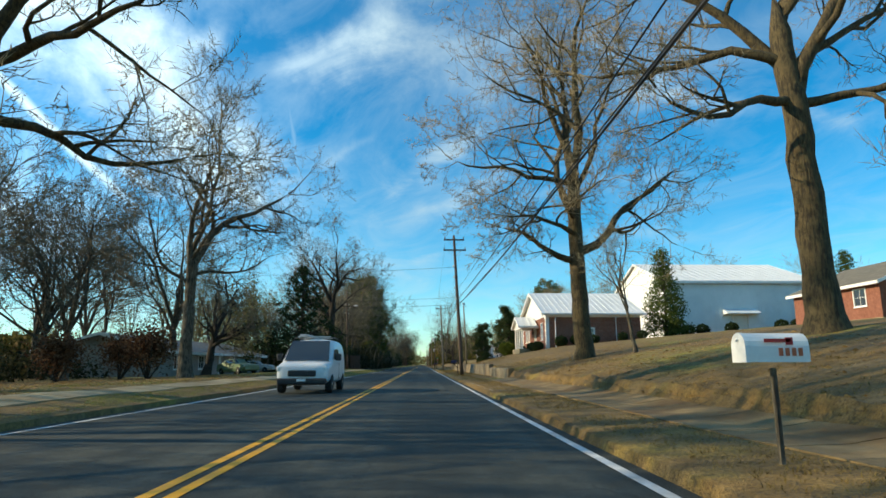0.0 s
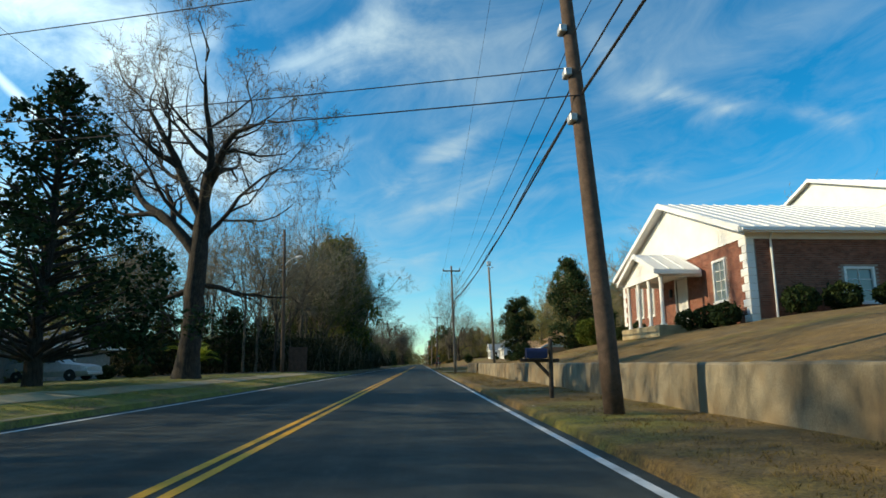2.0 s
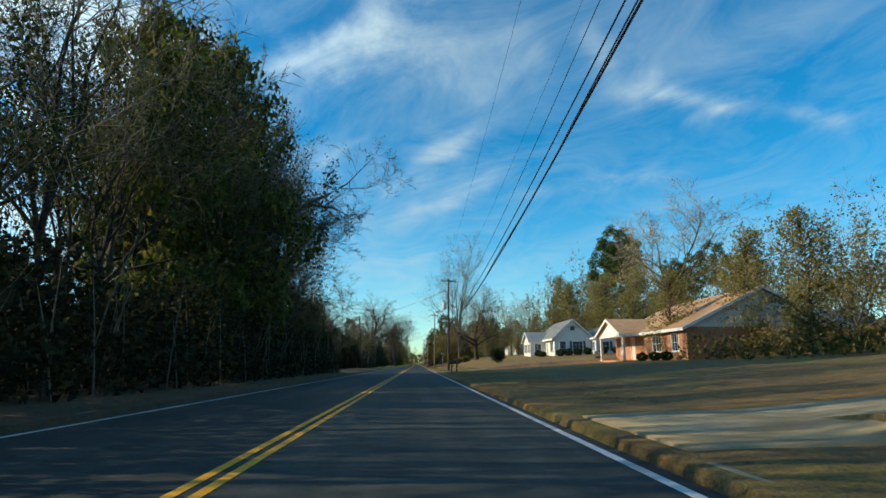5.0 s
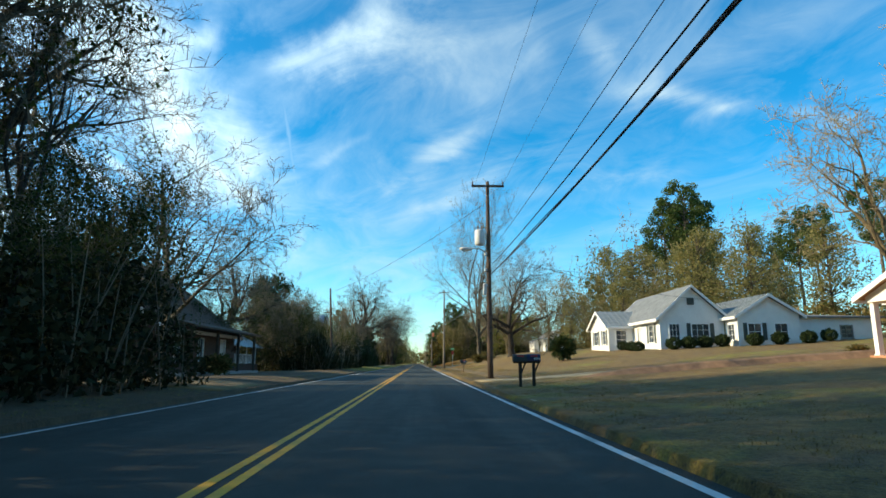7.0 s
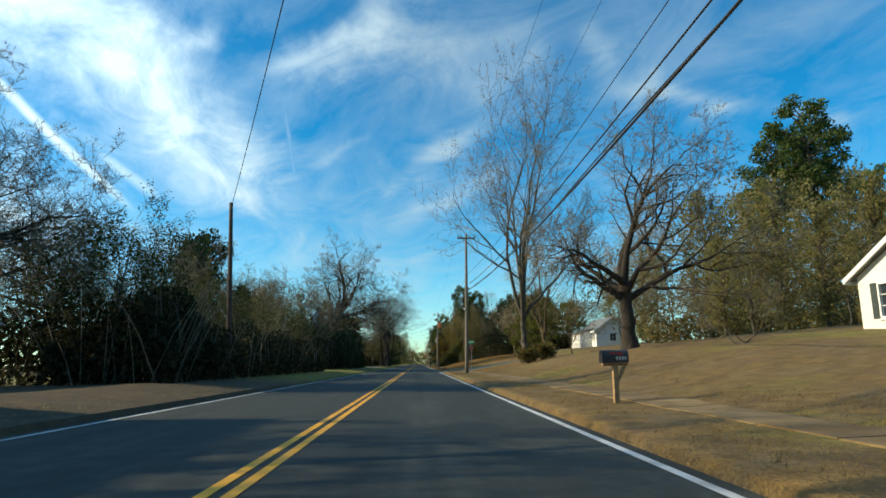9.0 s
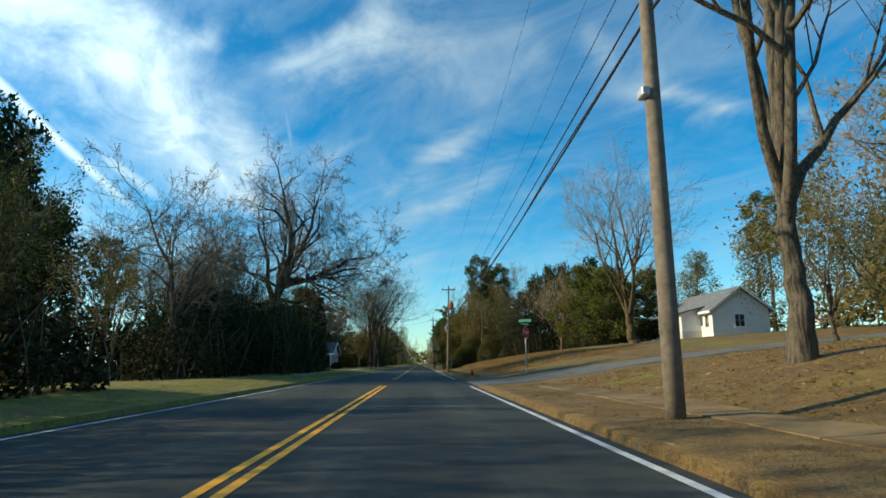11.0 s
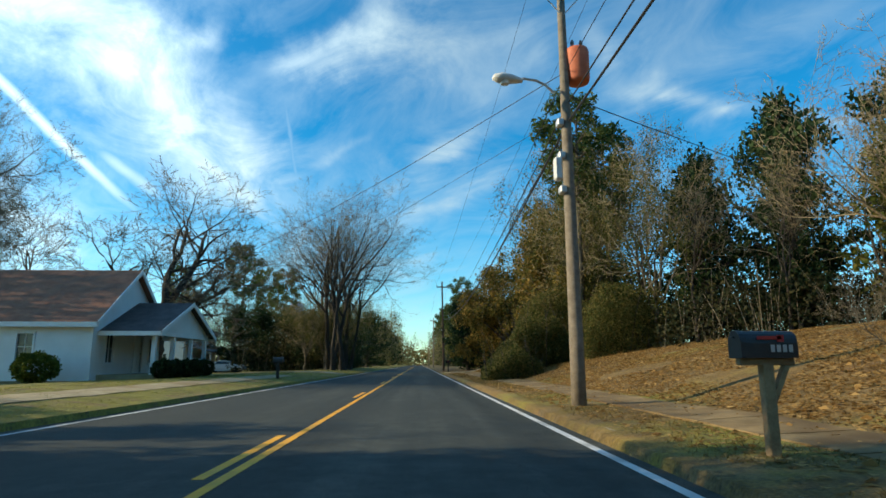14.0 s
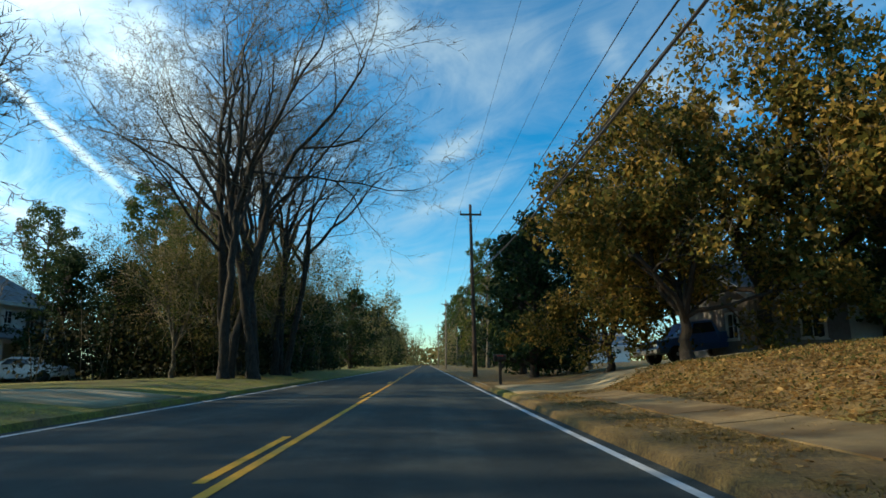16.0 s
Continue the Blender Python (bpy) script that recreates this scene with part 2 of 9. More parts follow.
def asphalt_material():
    """Worn road: aggregate grain, long tyre tracks, patches and fine dark cracks."""
    m = bpy.data.materials.new("asphalt")
    m.use_nodes = True
    nt = m.node_tree
    p = nt.nodes["Principled BSDF"]
    src = nt.nodes.new("ShaderNodeNewGeometry").outputs["Position"]
    mp = nt.nodes.new("ShaderNodeMapping")
    mp.inputs["Scale"].default_value = (1.1, 0.025, 1)
    nt.links.new(src, mp.inputs[0])

    def noise_at(vec, s, d=4.0, r=0.6):
        n = node(nt, "ShaderNodeTexNoise", Scale=s, Detail=d, Roughness=r)
        nt.links.new(vec, n.inputs["Vector"])
        return n.outputs[0]
    grain, mottle, tracks, patch = noise_at(src, 70.0, 3.0, 0.7), noise_at(src, 2.2, 8.0, 0.72), noise_at(mp.outputs[0], 1.0, 4.0), noise_at(src, 0.11, 3.0)
    f = maths(nt, "ADD", maths(nt, "MULTIPLY", grain, 0.3), maths(nt, "ADD", maths(nt, "MULTIPLY", mottle, 0.32), maths(nt, "MULTIPLY", tracks, 0.38)))
    col = ramp(nt, f, (0.38, (0.016, 0.019, 0.017)), (0.5, (0.042, 0.047, 0.041)), (0.61, (0.088, 0.094, 0.08)))
    col = mixc(nt, ramp(nt, patch, (0.5, (0, 0, 0)), (0.6, (0.6, 0.6, 0.6))), col, (0.038, 0.042, 0.036))
    vo = nt.nodes.new("ShaderNodeTexVoronoi")
    vo.feature = "DISTANCE_TO_EDGE"
    vo.inputs["Scale"].default_value = 0.33
    wob = nt.nodes.new("ShaderNodeMix")
    wob.data_type, wob.blend_type = "RGBA", "ADD"
    wob.inputs[0].default_value = 1.0
    nn = node(nt, "ShaderNodeTexNoise", Scale=0.9, Detail=4.0)
    nt.links.new(src, nn.inputs["Vector"])
    nt.links.new(src, wob.inputs[6]), nt.links.new(nn.outputs[1], wob.inputs[7])
    nt.links.new(wob.outputs[2], vo.inputs["Vector"])
    crack = ramp(nt, vo.outputs["Distance"], (0.0, (0.55, 0.55, 0.55)), (0.008, (0, 0, 0)))
    crack = maths(nt, "MULTIPLY", crack, ramp(nt, mottle, (0.45, (0, 0, 0)), (0.55, (1, 1, 1))))
    col = mixc(nt, crack, col, (0.015, 0.015, 0.015))
    nt.links.new(col, p.inputs["Base Color"])
    nt.links.new(maths(nt, "ADD", 0.72, maths(nt, "MULTIPLY", f, 0.2)), p.inputs["Roughness"])
    p.inputs["Specular IOR Level"].default_value = 0.25
    bn = nt.nodes.new("ShaderNodeBump")
    bn.inputs["Strength"].default_value, bn.inputs["Distance"].default_value = 0.5, 0.01
    nt.links.new(grain, bn.inputs["Height"])
    nt.links.new(bn.outputs[0], p.inputs["Normal"])
    return m


ASPHALT = asphalt_material()
ASPHALT_OLD = surface("bleached_asphalt", (0.10, 0.098, 0.082), (0.2, 0.19, 0.155), scale=2.0, rough=0.9, bump=0.4, fine=90, c=(0.09, 0.088, 0.075), coarse=0.3)
YELLOW = surface("yellow_road_paint", (0.76, 0.335, 0.006), (0.9, 0.44, 0.012), scale=5, rough=0.7, bump=0.2, c=(0.6, 0.31, 0.02), coarse=1.2)
WHITE_LINE = surface("white_road_paint", (0.55, 0.55, 0.53), (0.75, 0.75, 0.73), scale=5, rough=0.7, bump=0.2, c=(0.4, 0.4, 0.38), coarse=1.0)
CONCRETE = surface("concrete", (0.26, 0.205, 0.115), (0.43, 0.345, 0.2), scale=2.5, rough=0.9, bump=0.4, c=(0.25, 0.175, 0.08), coarse=0.5)
PAVE_SOIL = surface("soil_washed_concrete", (0.13, 0.084, 0.032), (0.3, 0.205, 0.088), scale=1.6, rough=0.95, bump=0.5, c=(0.12, 0.07, 0.022), coarse=0.7)
AWNING_TIN = surface("weathered_blue_grey_tin", (0.25, 0.3, 0.32), (0.42, 0.47, 0.48), scale=1.5, rough=0.55, bump=0.1, c=(0.3, 0.27, 0.23), coarse=0.6)
KERB = surface("kerb_concrete", (0.2, 0.155, 0.085), (0.42, 0.34, 0.21), scale=3.0, rough=0.9, bump=0.6, c=(0.2, 0.17, 0.1), coarse=0.7)
BLOCK = surface("weathered_block", (0.17, 0.13, 0.072), (0.36, 0.29, 0.17), scale=1.2, rough=0.92, bump=0.7, c=(0.07, 0.06, 0.045), coarse=0.55, fine=40)
BARK = bark_surface("bark", (0.065, 0.055, 0.037), (0.17, 0.14, 0.095))
# lit copy of the bark: sunshine put into a paler tan
BARK_SUN = bark_surface("sunlit_bark", (0.07, 0.05, 0.022), (0.19, 0.134, 0.06), (0.03, 0.02, 0.012))
BARK_MOSS = bark_surface("mossy_bark", (0.045, 0.034, 0.014), (0.125, 0.09, 0.038), (0.02, 0.014, 0.008))
BARK_DARK = bark_surface("dark_bark", (0.024, 0.019, 0.014), (0.068, 0.052, 0.038))
TWIG = surface("twigs", (0.082, 0.069, 0.045), (0.18, 0.15, 0.10), scale=3, rough=0.9, bump=0, island=0.5, world_space=False)
TWIG_TAN = surface("tan_twigs", (0.15, 0.12, 0.068), (0.31, 0.24, 0.135), scale=3, rough=0.9, bump=0, island=0.5, world_space=False)
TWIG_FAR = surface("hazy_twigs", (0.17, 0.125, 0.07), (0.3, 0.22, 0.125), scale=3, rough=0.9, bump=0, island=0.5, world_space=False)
POLE_WOOD = surface("pole_timber", (0.05, 0.032, 0.022), (0.125, 0.08, 0.054), scale=7, rough=0.9, bump=0.6, fine=45, world_space=False)
POLE_GREY = surface("greyed_pole_timber", (0.13, 0.105, 0.076), (0.24, 0.198, 0.147), scale=7, rough=0.9, bump=0.6, fine=45, world_space=False)
POST_WOOD = surface("post_timber", (0.25, 0.15, 0.07), (0.42, 0.27, 0.13), scale=9, rough=0.85, bump=0.4, fine=50, world_space=False)
POST_DARK = surface("weathered_dark_timber", (0.03, 0.022, 0.016), (0.09, 0.065, 0.045), scale=9, rough=0.9, bump=0.6, fine=50, world_space=False)
WIRE = surface("cable", (0.012, 0.012, 0.013), (0.025, 0.025, 0.026), rough=0.7, bump=0)
GREY_METAL = surface("galvanised_metal", (0.42, 0.43, 0.43), (0.58, 0.58, 0.57), scale=6, rough=0.5, bump=0.05, metal=0.6)
GREY_PAINT = surface("grey_paint", (0.50, 0.50, 0.48), (0.62, 0.62, 0.6), scale=6, rough=0.5, bump=0.05)
RUST = surface("rusty_paint", (0.42, 0.09, 0.035), (0.56, 0.16, 0.07), scale=6, rough=0.7, bump=0.2)
WHITE_PAINT = surface("white_paint", (0.74, 0.72, 0.68), (0.84, 0.82, 0.78), scale=1.2, rough=0.6, bump=0.1, fine=30)
SIDING = surface("white_siding", (0.70, 0.68, 0.63), (0.82, 0.80, 0.75), scale=1.0, rough=0.65, bump=0.15, fine=25)
METAL_WALL = surface("pale_metal_wall", (0.62, 0.66, 0.66), (0.72, 0.75, 0.75), scale=0.8, rough=0.55, bump=0.05)
ROOF_METAL = surface("white_metal_roof", (0.60, 0.61, 0.60), (0.74, 0.74, 0.72), scale=0.8, rough=0.5, bump=0.08)
ROOF_GREY = surface("grey_shingle", (0.10, 0.11, 0.115), (0.2, 0.21, 0.215), scale=2, rough=0.9, bump=0.5, fine=18)
ROOF_OLIVE = surface("grey_brown_shingle", (0.10, 0.088, 0.065), (0.19, 0.165, 0.12), scale=2, rough=0.9, bump=0.5, fine=18)
ROOF_TIN = surface("dark_tin_roof", (0.16, 0.18, 0.18), (0.26, 0.28, 0.28), scale=2, rough=0.5, bump=0.1)
ROOF_TAN = surface("tan_shingle", (0.33, 0.19, 0.10), (0.47, 0.29, 0.16), scale=2, rough=0.9, bump=0.5, fine=18)
ROOF_RED = surface("red_brown_shingle", (0.21, 0.085, 0.05), (0.33, 0.15, 0.09), scale=2, rough=0.9, bump=0.5, fine=18)
ROOF_DARK = surface("dark_shingle", (0.045, 0.035, 0.035), (0.10, 0.08, 0.075), scale=2, rough=0.9, bump=0.5, fine=18)
ROOF_BROWN = surface("old_brown_shingle", (0.05, 0.028, 0.017), (0.11, 0.062, 0.038), scale=2, rough=0.9, bump=0.6, fine=18)
SHUTTER = surface("dark_green_paint", (0.03, 0.045, 0.04), (0.06, 0.075, 0.065), rough=0.6, bump=0.05)
DOOR_WHITE = surface("door_paint", (0.62, 0.60, 0.55), (0.72, 0.7, 0.66), rough=0.5, bump=0.05)
DARK_INSIDE = surface("dark_interior", (0.02, 0.02, 0.02), (0.04, 0.038, 0.035), rough=0.9, bump=0)
PANE = glass_dark("window_glass")
# church panes: a pale sky reflection put into the glass colour
PANE_SKY = glass_dark("sky_toned_glass", (0.16, 0.2, 0.2))
BLUE_PAINT = surface("dark_blue_paint", (0.006, 0.010, 0.05), (0.012, 0.018, 0.075), rough=0.6, bump=0.03)
BLACK_PAINT = surface("black_paint", (0.012, 0.013, 0.014), (0.03, 0.03, 0.03), rough=0.4, bump=0.03)
BLUE_TANK = surface("pale_blue_paint", (0.10, 0.24, 0.42), (0.14, 0.30, 0.5), rough=0.5, bump=0)
RED_PAINT = surface("red_paint", (0.42, 0.015, 0.015), (0.55, 0.03, 0.02), scale=8, rough=0.45, bump=0.06)
GREEN_SIGN = surface("sign_green", (0.01, 0.16, 0.09), (0.015, 0.2, 0.11), rough=0.4, bump=0)
FENCE_RED = surface("red_brown_boards", (0.06, 0.032, 0.022), (0.12, 0.065, 0.045), scale=5, rough=0.9, bump=0.4)
GREY_BOARD = surface("grey_boards", (0.22, 0.2, 0.18), (0.34, 0.31, 0.28), scale=5, rough=0.9, bump=0.3)
CAR_WHITE = surface("white_car_paint", (0.68, 0.69, 0.70), (0.74, 0.75, 0.76), rough=0.3, bump=0)
CAR_GREEN = surface("pale_green_car_paint", (0.16, 0.22, 0.12), (0.2, 0.27, 0.15), rough=0.3, bump=0)
CAR_BLUE = surface("blue_car_paint", (0.05, 0.14, 0.38), (0.075, 0.19, 0.46), rough=0.3, bump=0)
TYRE = surface("tyre_rubber", (0.012, 0.012, 0.012), (0.025, 0.025, 0.025), rough=0.85, bump=0.1)
PLASTIC = surface("black_plastic", (0.015, 0.015, 0.016), (0.03, 0.03, 0.032), rough=0.6, bump=0.05)
LAMP_GLASS = surface("lamp_glass", (0.7, 0.7, 0.68), (0.8, 0.8, 0.78), rough=0.25, bump=0)
INSULATOR = surface("insulator", (0.12, 0.09, 0.08), (0.2, 0.16, 0.14), rough=0.3, bump=0)
SOIL = surface("red_clay", (0.12, 0.07, 0.04), (0.26, 0.15, 0.085), scale=3, rough=0.95, bump=0.6)
LEAF_MAG = foliage("glossy_dark_leaves", (0.012, 0.030, 0.010), (0.026, 0.058, 0.018), (0.10, 0.085, 0.026), 0.25, 0.6, 0.15)
LEAF_VINE = foliage("vine_leaves", (0.018, 0.03, 0.010), (0.045, 0.062, 0.018), (0.095, 0.105, 0.03), 0.4)
LEAF_OAK = foliage("olive_leaves", (0.04, 0.062, 0.013), (0.10, 0.125, 0.025), (0.23, 0.185, 0.045), 0.45)
LEAF_BRONZE = foliage("bronze_leaves", (0.04, 0.05, 0.012), (0.15, 0.125, 0.025), (0.36, 0.22, 0.055), 0.35)
LEAF_CEDAR = foliage("cedar_scales", (0.010, 0.024, 0.010), (0.024, 0.048, 0.018), (0.05, 0.075, 0.026), 0.2)
LEAF_THUJA = foliage("thuja_scales", (0.035, 0.06, 0.014), (0.075, 0.105, 0.022), (0.13, 0.14, 0.035), 0.3)
LEAF_PINE = foliage("pine_needles", (0.03, 0.055, 0.016), (0.07, 0.105, 0.028), (0.13, 0.15, 0.045), 0.35)
LEAF_BUSH = foliage("bush_leaves", (0.05, 0.08, 0.015), (0.10, 0.13, 0.022), (0.17, 0.19, 0.035), 0.3)
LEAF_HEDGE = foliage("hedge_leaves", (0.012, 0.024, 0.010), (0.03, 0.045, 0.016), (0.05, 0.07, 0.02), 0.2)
LEAF_BRUSH = foliage("winter_brush", (0.05, 0.058, 0.016), (0.13, 0.115, 0.036), (0.27, 0.18, 0.07), 0.4)
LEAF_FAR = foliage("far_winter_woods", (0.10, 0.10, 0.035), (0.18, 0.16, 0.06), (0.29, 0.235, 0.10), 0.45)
# undergrowth green kept near black: the wood's shade is put into the leaves
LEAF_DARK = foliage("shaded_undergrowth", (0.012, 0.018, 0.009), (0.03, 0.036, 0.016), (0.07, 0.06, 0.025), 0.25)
LEAF_BANK = foliage("olive_brush", (0.036, 0.05, 0.013), (0.09, 0.10, 0.026), (0.215, 0.165, 0.055), 0.42)
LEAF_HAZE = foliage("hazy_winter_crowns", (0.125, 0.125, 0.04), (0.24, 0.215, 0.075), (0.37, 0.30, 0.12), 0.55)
LEAF_RUST = foliage("rusty_twiggery", (0.07, 0.035, 0.02), (0.14, 0.07, 0.035), (0.2, 0.11, 0.06), 0.3)
LEAF_PALM = foliage("palm_fronds", (0.12, 0.17, 0.02), (0.22, 0.27, 0.03), (0.34, 0.36, 0.06), 0.5)
LITTER = foliage("fallen_leaves", (0.19, 0.105, 0.033), (0.37, 0.22, 0.074), (0.54, 0.355, 0.14), 0.4)
GRASS_DRY = foliage("dry_grass", (0.075, 0.053, 0.013), (0.19, 0.126, 0.036), (0.34, 0.235, 0.075), 0.4)
GRASS_GREEN = foliage("winter_grass", (0.07, 0.09, 0.015), (0.22, 0.225, 0.04), (0.42, 0.36, 0.10), 0.4)


def ground_material():
    """Dormant lawn: tan grass with greener drifts, leaf litter and bare red clay in patches; a band by the trees holds
    their shade in its colour.
    """
    m = bpy.data.materials.new("dormant_lawn")
    m.use_nodes = True
    nt = m.node_tree
    p = nt.nodes["Principled BSDF"]
    src = nt.nodes.new("ShaderNodeNewGeometry").outputs["Position"]

    def noise_at(s, d=5.0, r=0.6):
        n = node(nt, "ShaderNodeTexNoise", Scale=s, Detail=d, Roughness=r)
        nt.links.new(src, n.inputs["Vector"])
        return n.outputs[0]
    fine, mid, broad, patch = noise_at(26.0), noise_at(2.2), noise_at(0.16), noise_at(0.45)
    grain = maths(nt, "ADD", maths(nt, "MULTIPLY", fine, 0.55), maths(nt, "MULTIPLY", mid, 0.45))
    tan = ramp(nt, grain, (0.34, (0.07, 0.042, 0.010)), (0.5, (0.18, 0.108, 0.028)), (0.66, (0.31, 0.195, 0.052)))
    green = ramp(nt, grain, (0.34, (0.085, 0.088, 0.010)), (0.66, (0.32, 0.29, 0.034)))
    clay = ramp(nt, grain, (0.34, (0.075, 0.042, 0.02)), (0.66, (0.25, 0.145, 0.07)))
    s = nt.nodes.new("ShaderNodeSeparateXYZ")
    nt.links.new(src, s.inputs[0])
    left = maths(nt, "MULTIPLY", maths(nt, "MULTIPLY", maths(nt, "LESS_THAN", s.outputs[0], -2.0), 0.24), maths(nt, "DIVIDE", maths(nt, "SUBTRACT", s.outputs[1], 42.0), 12.0, clamp=True))
    # wood: left-hand band beside the trees, darkened below to hold their shade
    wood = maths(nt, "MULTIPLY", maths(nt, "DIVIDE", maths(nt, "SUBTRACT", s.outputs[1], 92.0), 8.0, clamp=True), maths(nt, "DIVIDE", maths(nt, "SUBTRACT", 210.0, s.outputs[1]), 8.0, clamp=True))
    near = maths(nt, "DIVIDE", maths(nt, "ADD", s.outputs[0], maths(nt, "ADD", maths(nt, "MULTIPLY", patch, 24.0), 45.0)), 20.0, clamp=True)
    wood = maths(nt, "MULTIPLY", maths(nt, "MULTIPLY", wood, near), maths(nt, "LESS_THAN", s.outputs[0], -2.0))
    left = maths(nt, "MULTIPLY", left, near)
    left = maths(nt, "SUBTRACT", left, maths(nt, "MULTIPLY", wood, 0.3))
    g = ramp(nt, maths(nt, "ADD", broad, left), (0.52, (0, 0, 0)), (0.66, (0.9, 0.9, 0.9)))
    col = mixc(nt, g, tan, green)
    col = mixc(nt, ramp(nt, patch, (0.56, (0, 0, 0)), (0.72, (0.85, 0.85, 0.85))), col, clay)
    sand = ramp(nt, grain, (0.34, (0.115, 0.074, 0.028)), (0.66, (0.285, 0.195, 0.08)))
    col = mixc(nt, ramp(nt, noise_at(0.75, 6.0, 0.7), (0.52, (0, 0, 0)), (0.62, (0.8, 0.8, 0.8))), col, sand)
    # leaf-mould brown with the trees' shade put into the colour
    shaded_mould = ramp(nt, grain, (0.34, (0.035, 0.024, 0.012)), (0.66, (0.12, 0.078, 0.036)))
    col = mixc(nt, maths(nt, "MULTIPLY", wood, ramp(nt, noise_at(0.6, 5.0, 0.65), (0.3, (0.7, 0.7, 0.7)), (0.55, (0.97, 0.97, 0.97)))), col, shaded_mould)
    col = mixc(nt, ramp(nt, noise_at(11.0, 6.0, 0.75), (0.53, (0, 0, 0)), (0.63, (0.75, 0.75, 0.75))), col, (0.055, 0.042, 0.018))
    nt.links.new(col, p.inputs["Base Color"])
    p.inputs["Roughness"].default_value = 0.95
    bn = nt.nodes.new("ShaderNodeBump")
    bn.inputs["Strength"].default_value, bn.inputs["Distance"].default_value = 1.0, 0.08
    nt.links.new(grain, bn.inputs["Height"])
    nt.links.new(bn.outputs[0], p.inputs["Normal"])
    return m


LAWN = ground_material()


def wall_material():
    """Old cast concrete: pale face, brown wash, dark runs of water stain from the top."""
    m = surface("stained_concrete", (0.135, 0.108, 0.066), (0.3, 0.25, 0.165), scale=1.1, rough=0.92, bump=0.5, fine=45, c=(0.2, 0.14, 0.072), coarse=0.6)
    nt = m.node_tree
    p = nt.nodes["Principled BSDF"]
    col = p.inputs["Base Color"].links[0].from_socket
    src = nt.nodes.new("ShaderNodeNewGeometry").outputs["Position"]
    mp = nt.nodes.new("ShaderNodeMapping")
    mp.inputs["Scale"].default_value = (1, 0.9, 0.4)
    nt.links.new(src, mp.inputs[0])
    n = node(nt, "ShaderNodeTexNoise", Scale=1.3, Detail=6.0, Roughness=0.65)
    nt.links.new(mp.outputs[0], n.inputs["Vector"])
    run = ramp(nt, n.outputs[0], (0.5, (0, 0, 0)), (0.66, (0.85, 0.85, 0.85)))
    nt.links.new(mixc(nt, run, col, (0.05, 0.045, 0.03)), p.inputs["Base Color"])
    return m


WALL_CAST = wall_material()


def brick_material():
    """Bricks of one object each vary by Object Info; the joined rest by island."""
    m = surface("red_brick", (0.155, 0.052, 0.03), (0.27, 0.108, 0.066), scale=4, rough=0.9, bump=0.4, fine=40, island=0.55)
    return m


BRICK = brick_material()
BRICK_ORANGE = surface("orange_brick", (0.34, 0.15, 0.07), (0.52, 0.27, 0.15), scale=4, rough=0.9, bump=0.4, fine=40, island=0.5)
MORTAR = surface("mortar", (0.26, 0.2, 0.16), (0.36, 0.29, 0.24), scale=6, rough=0.95, bump=0.3)


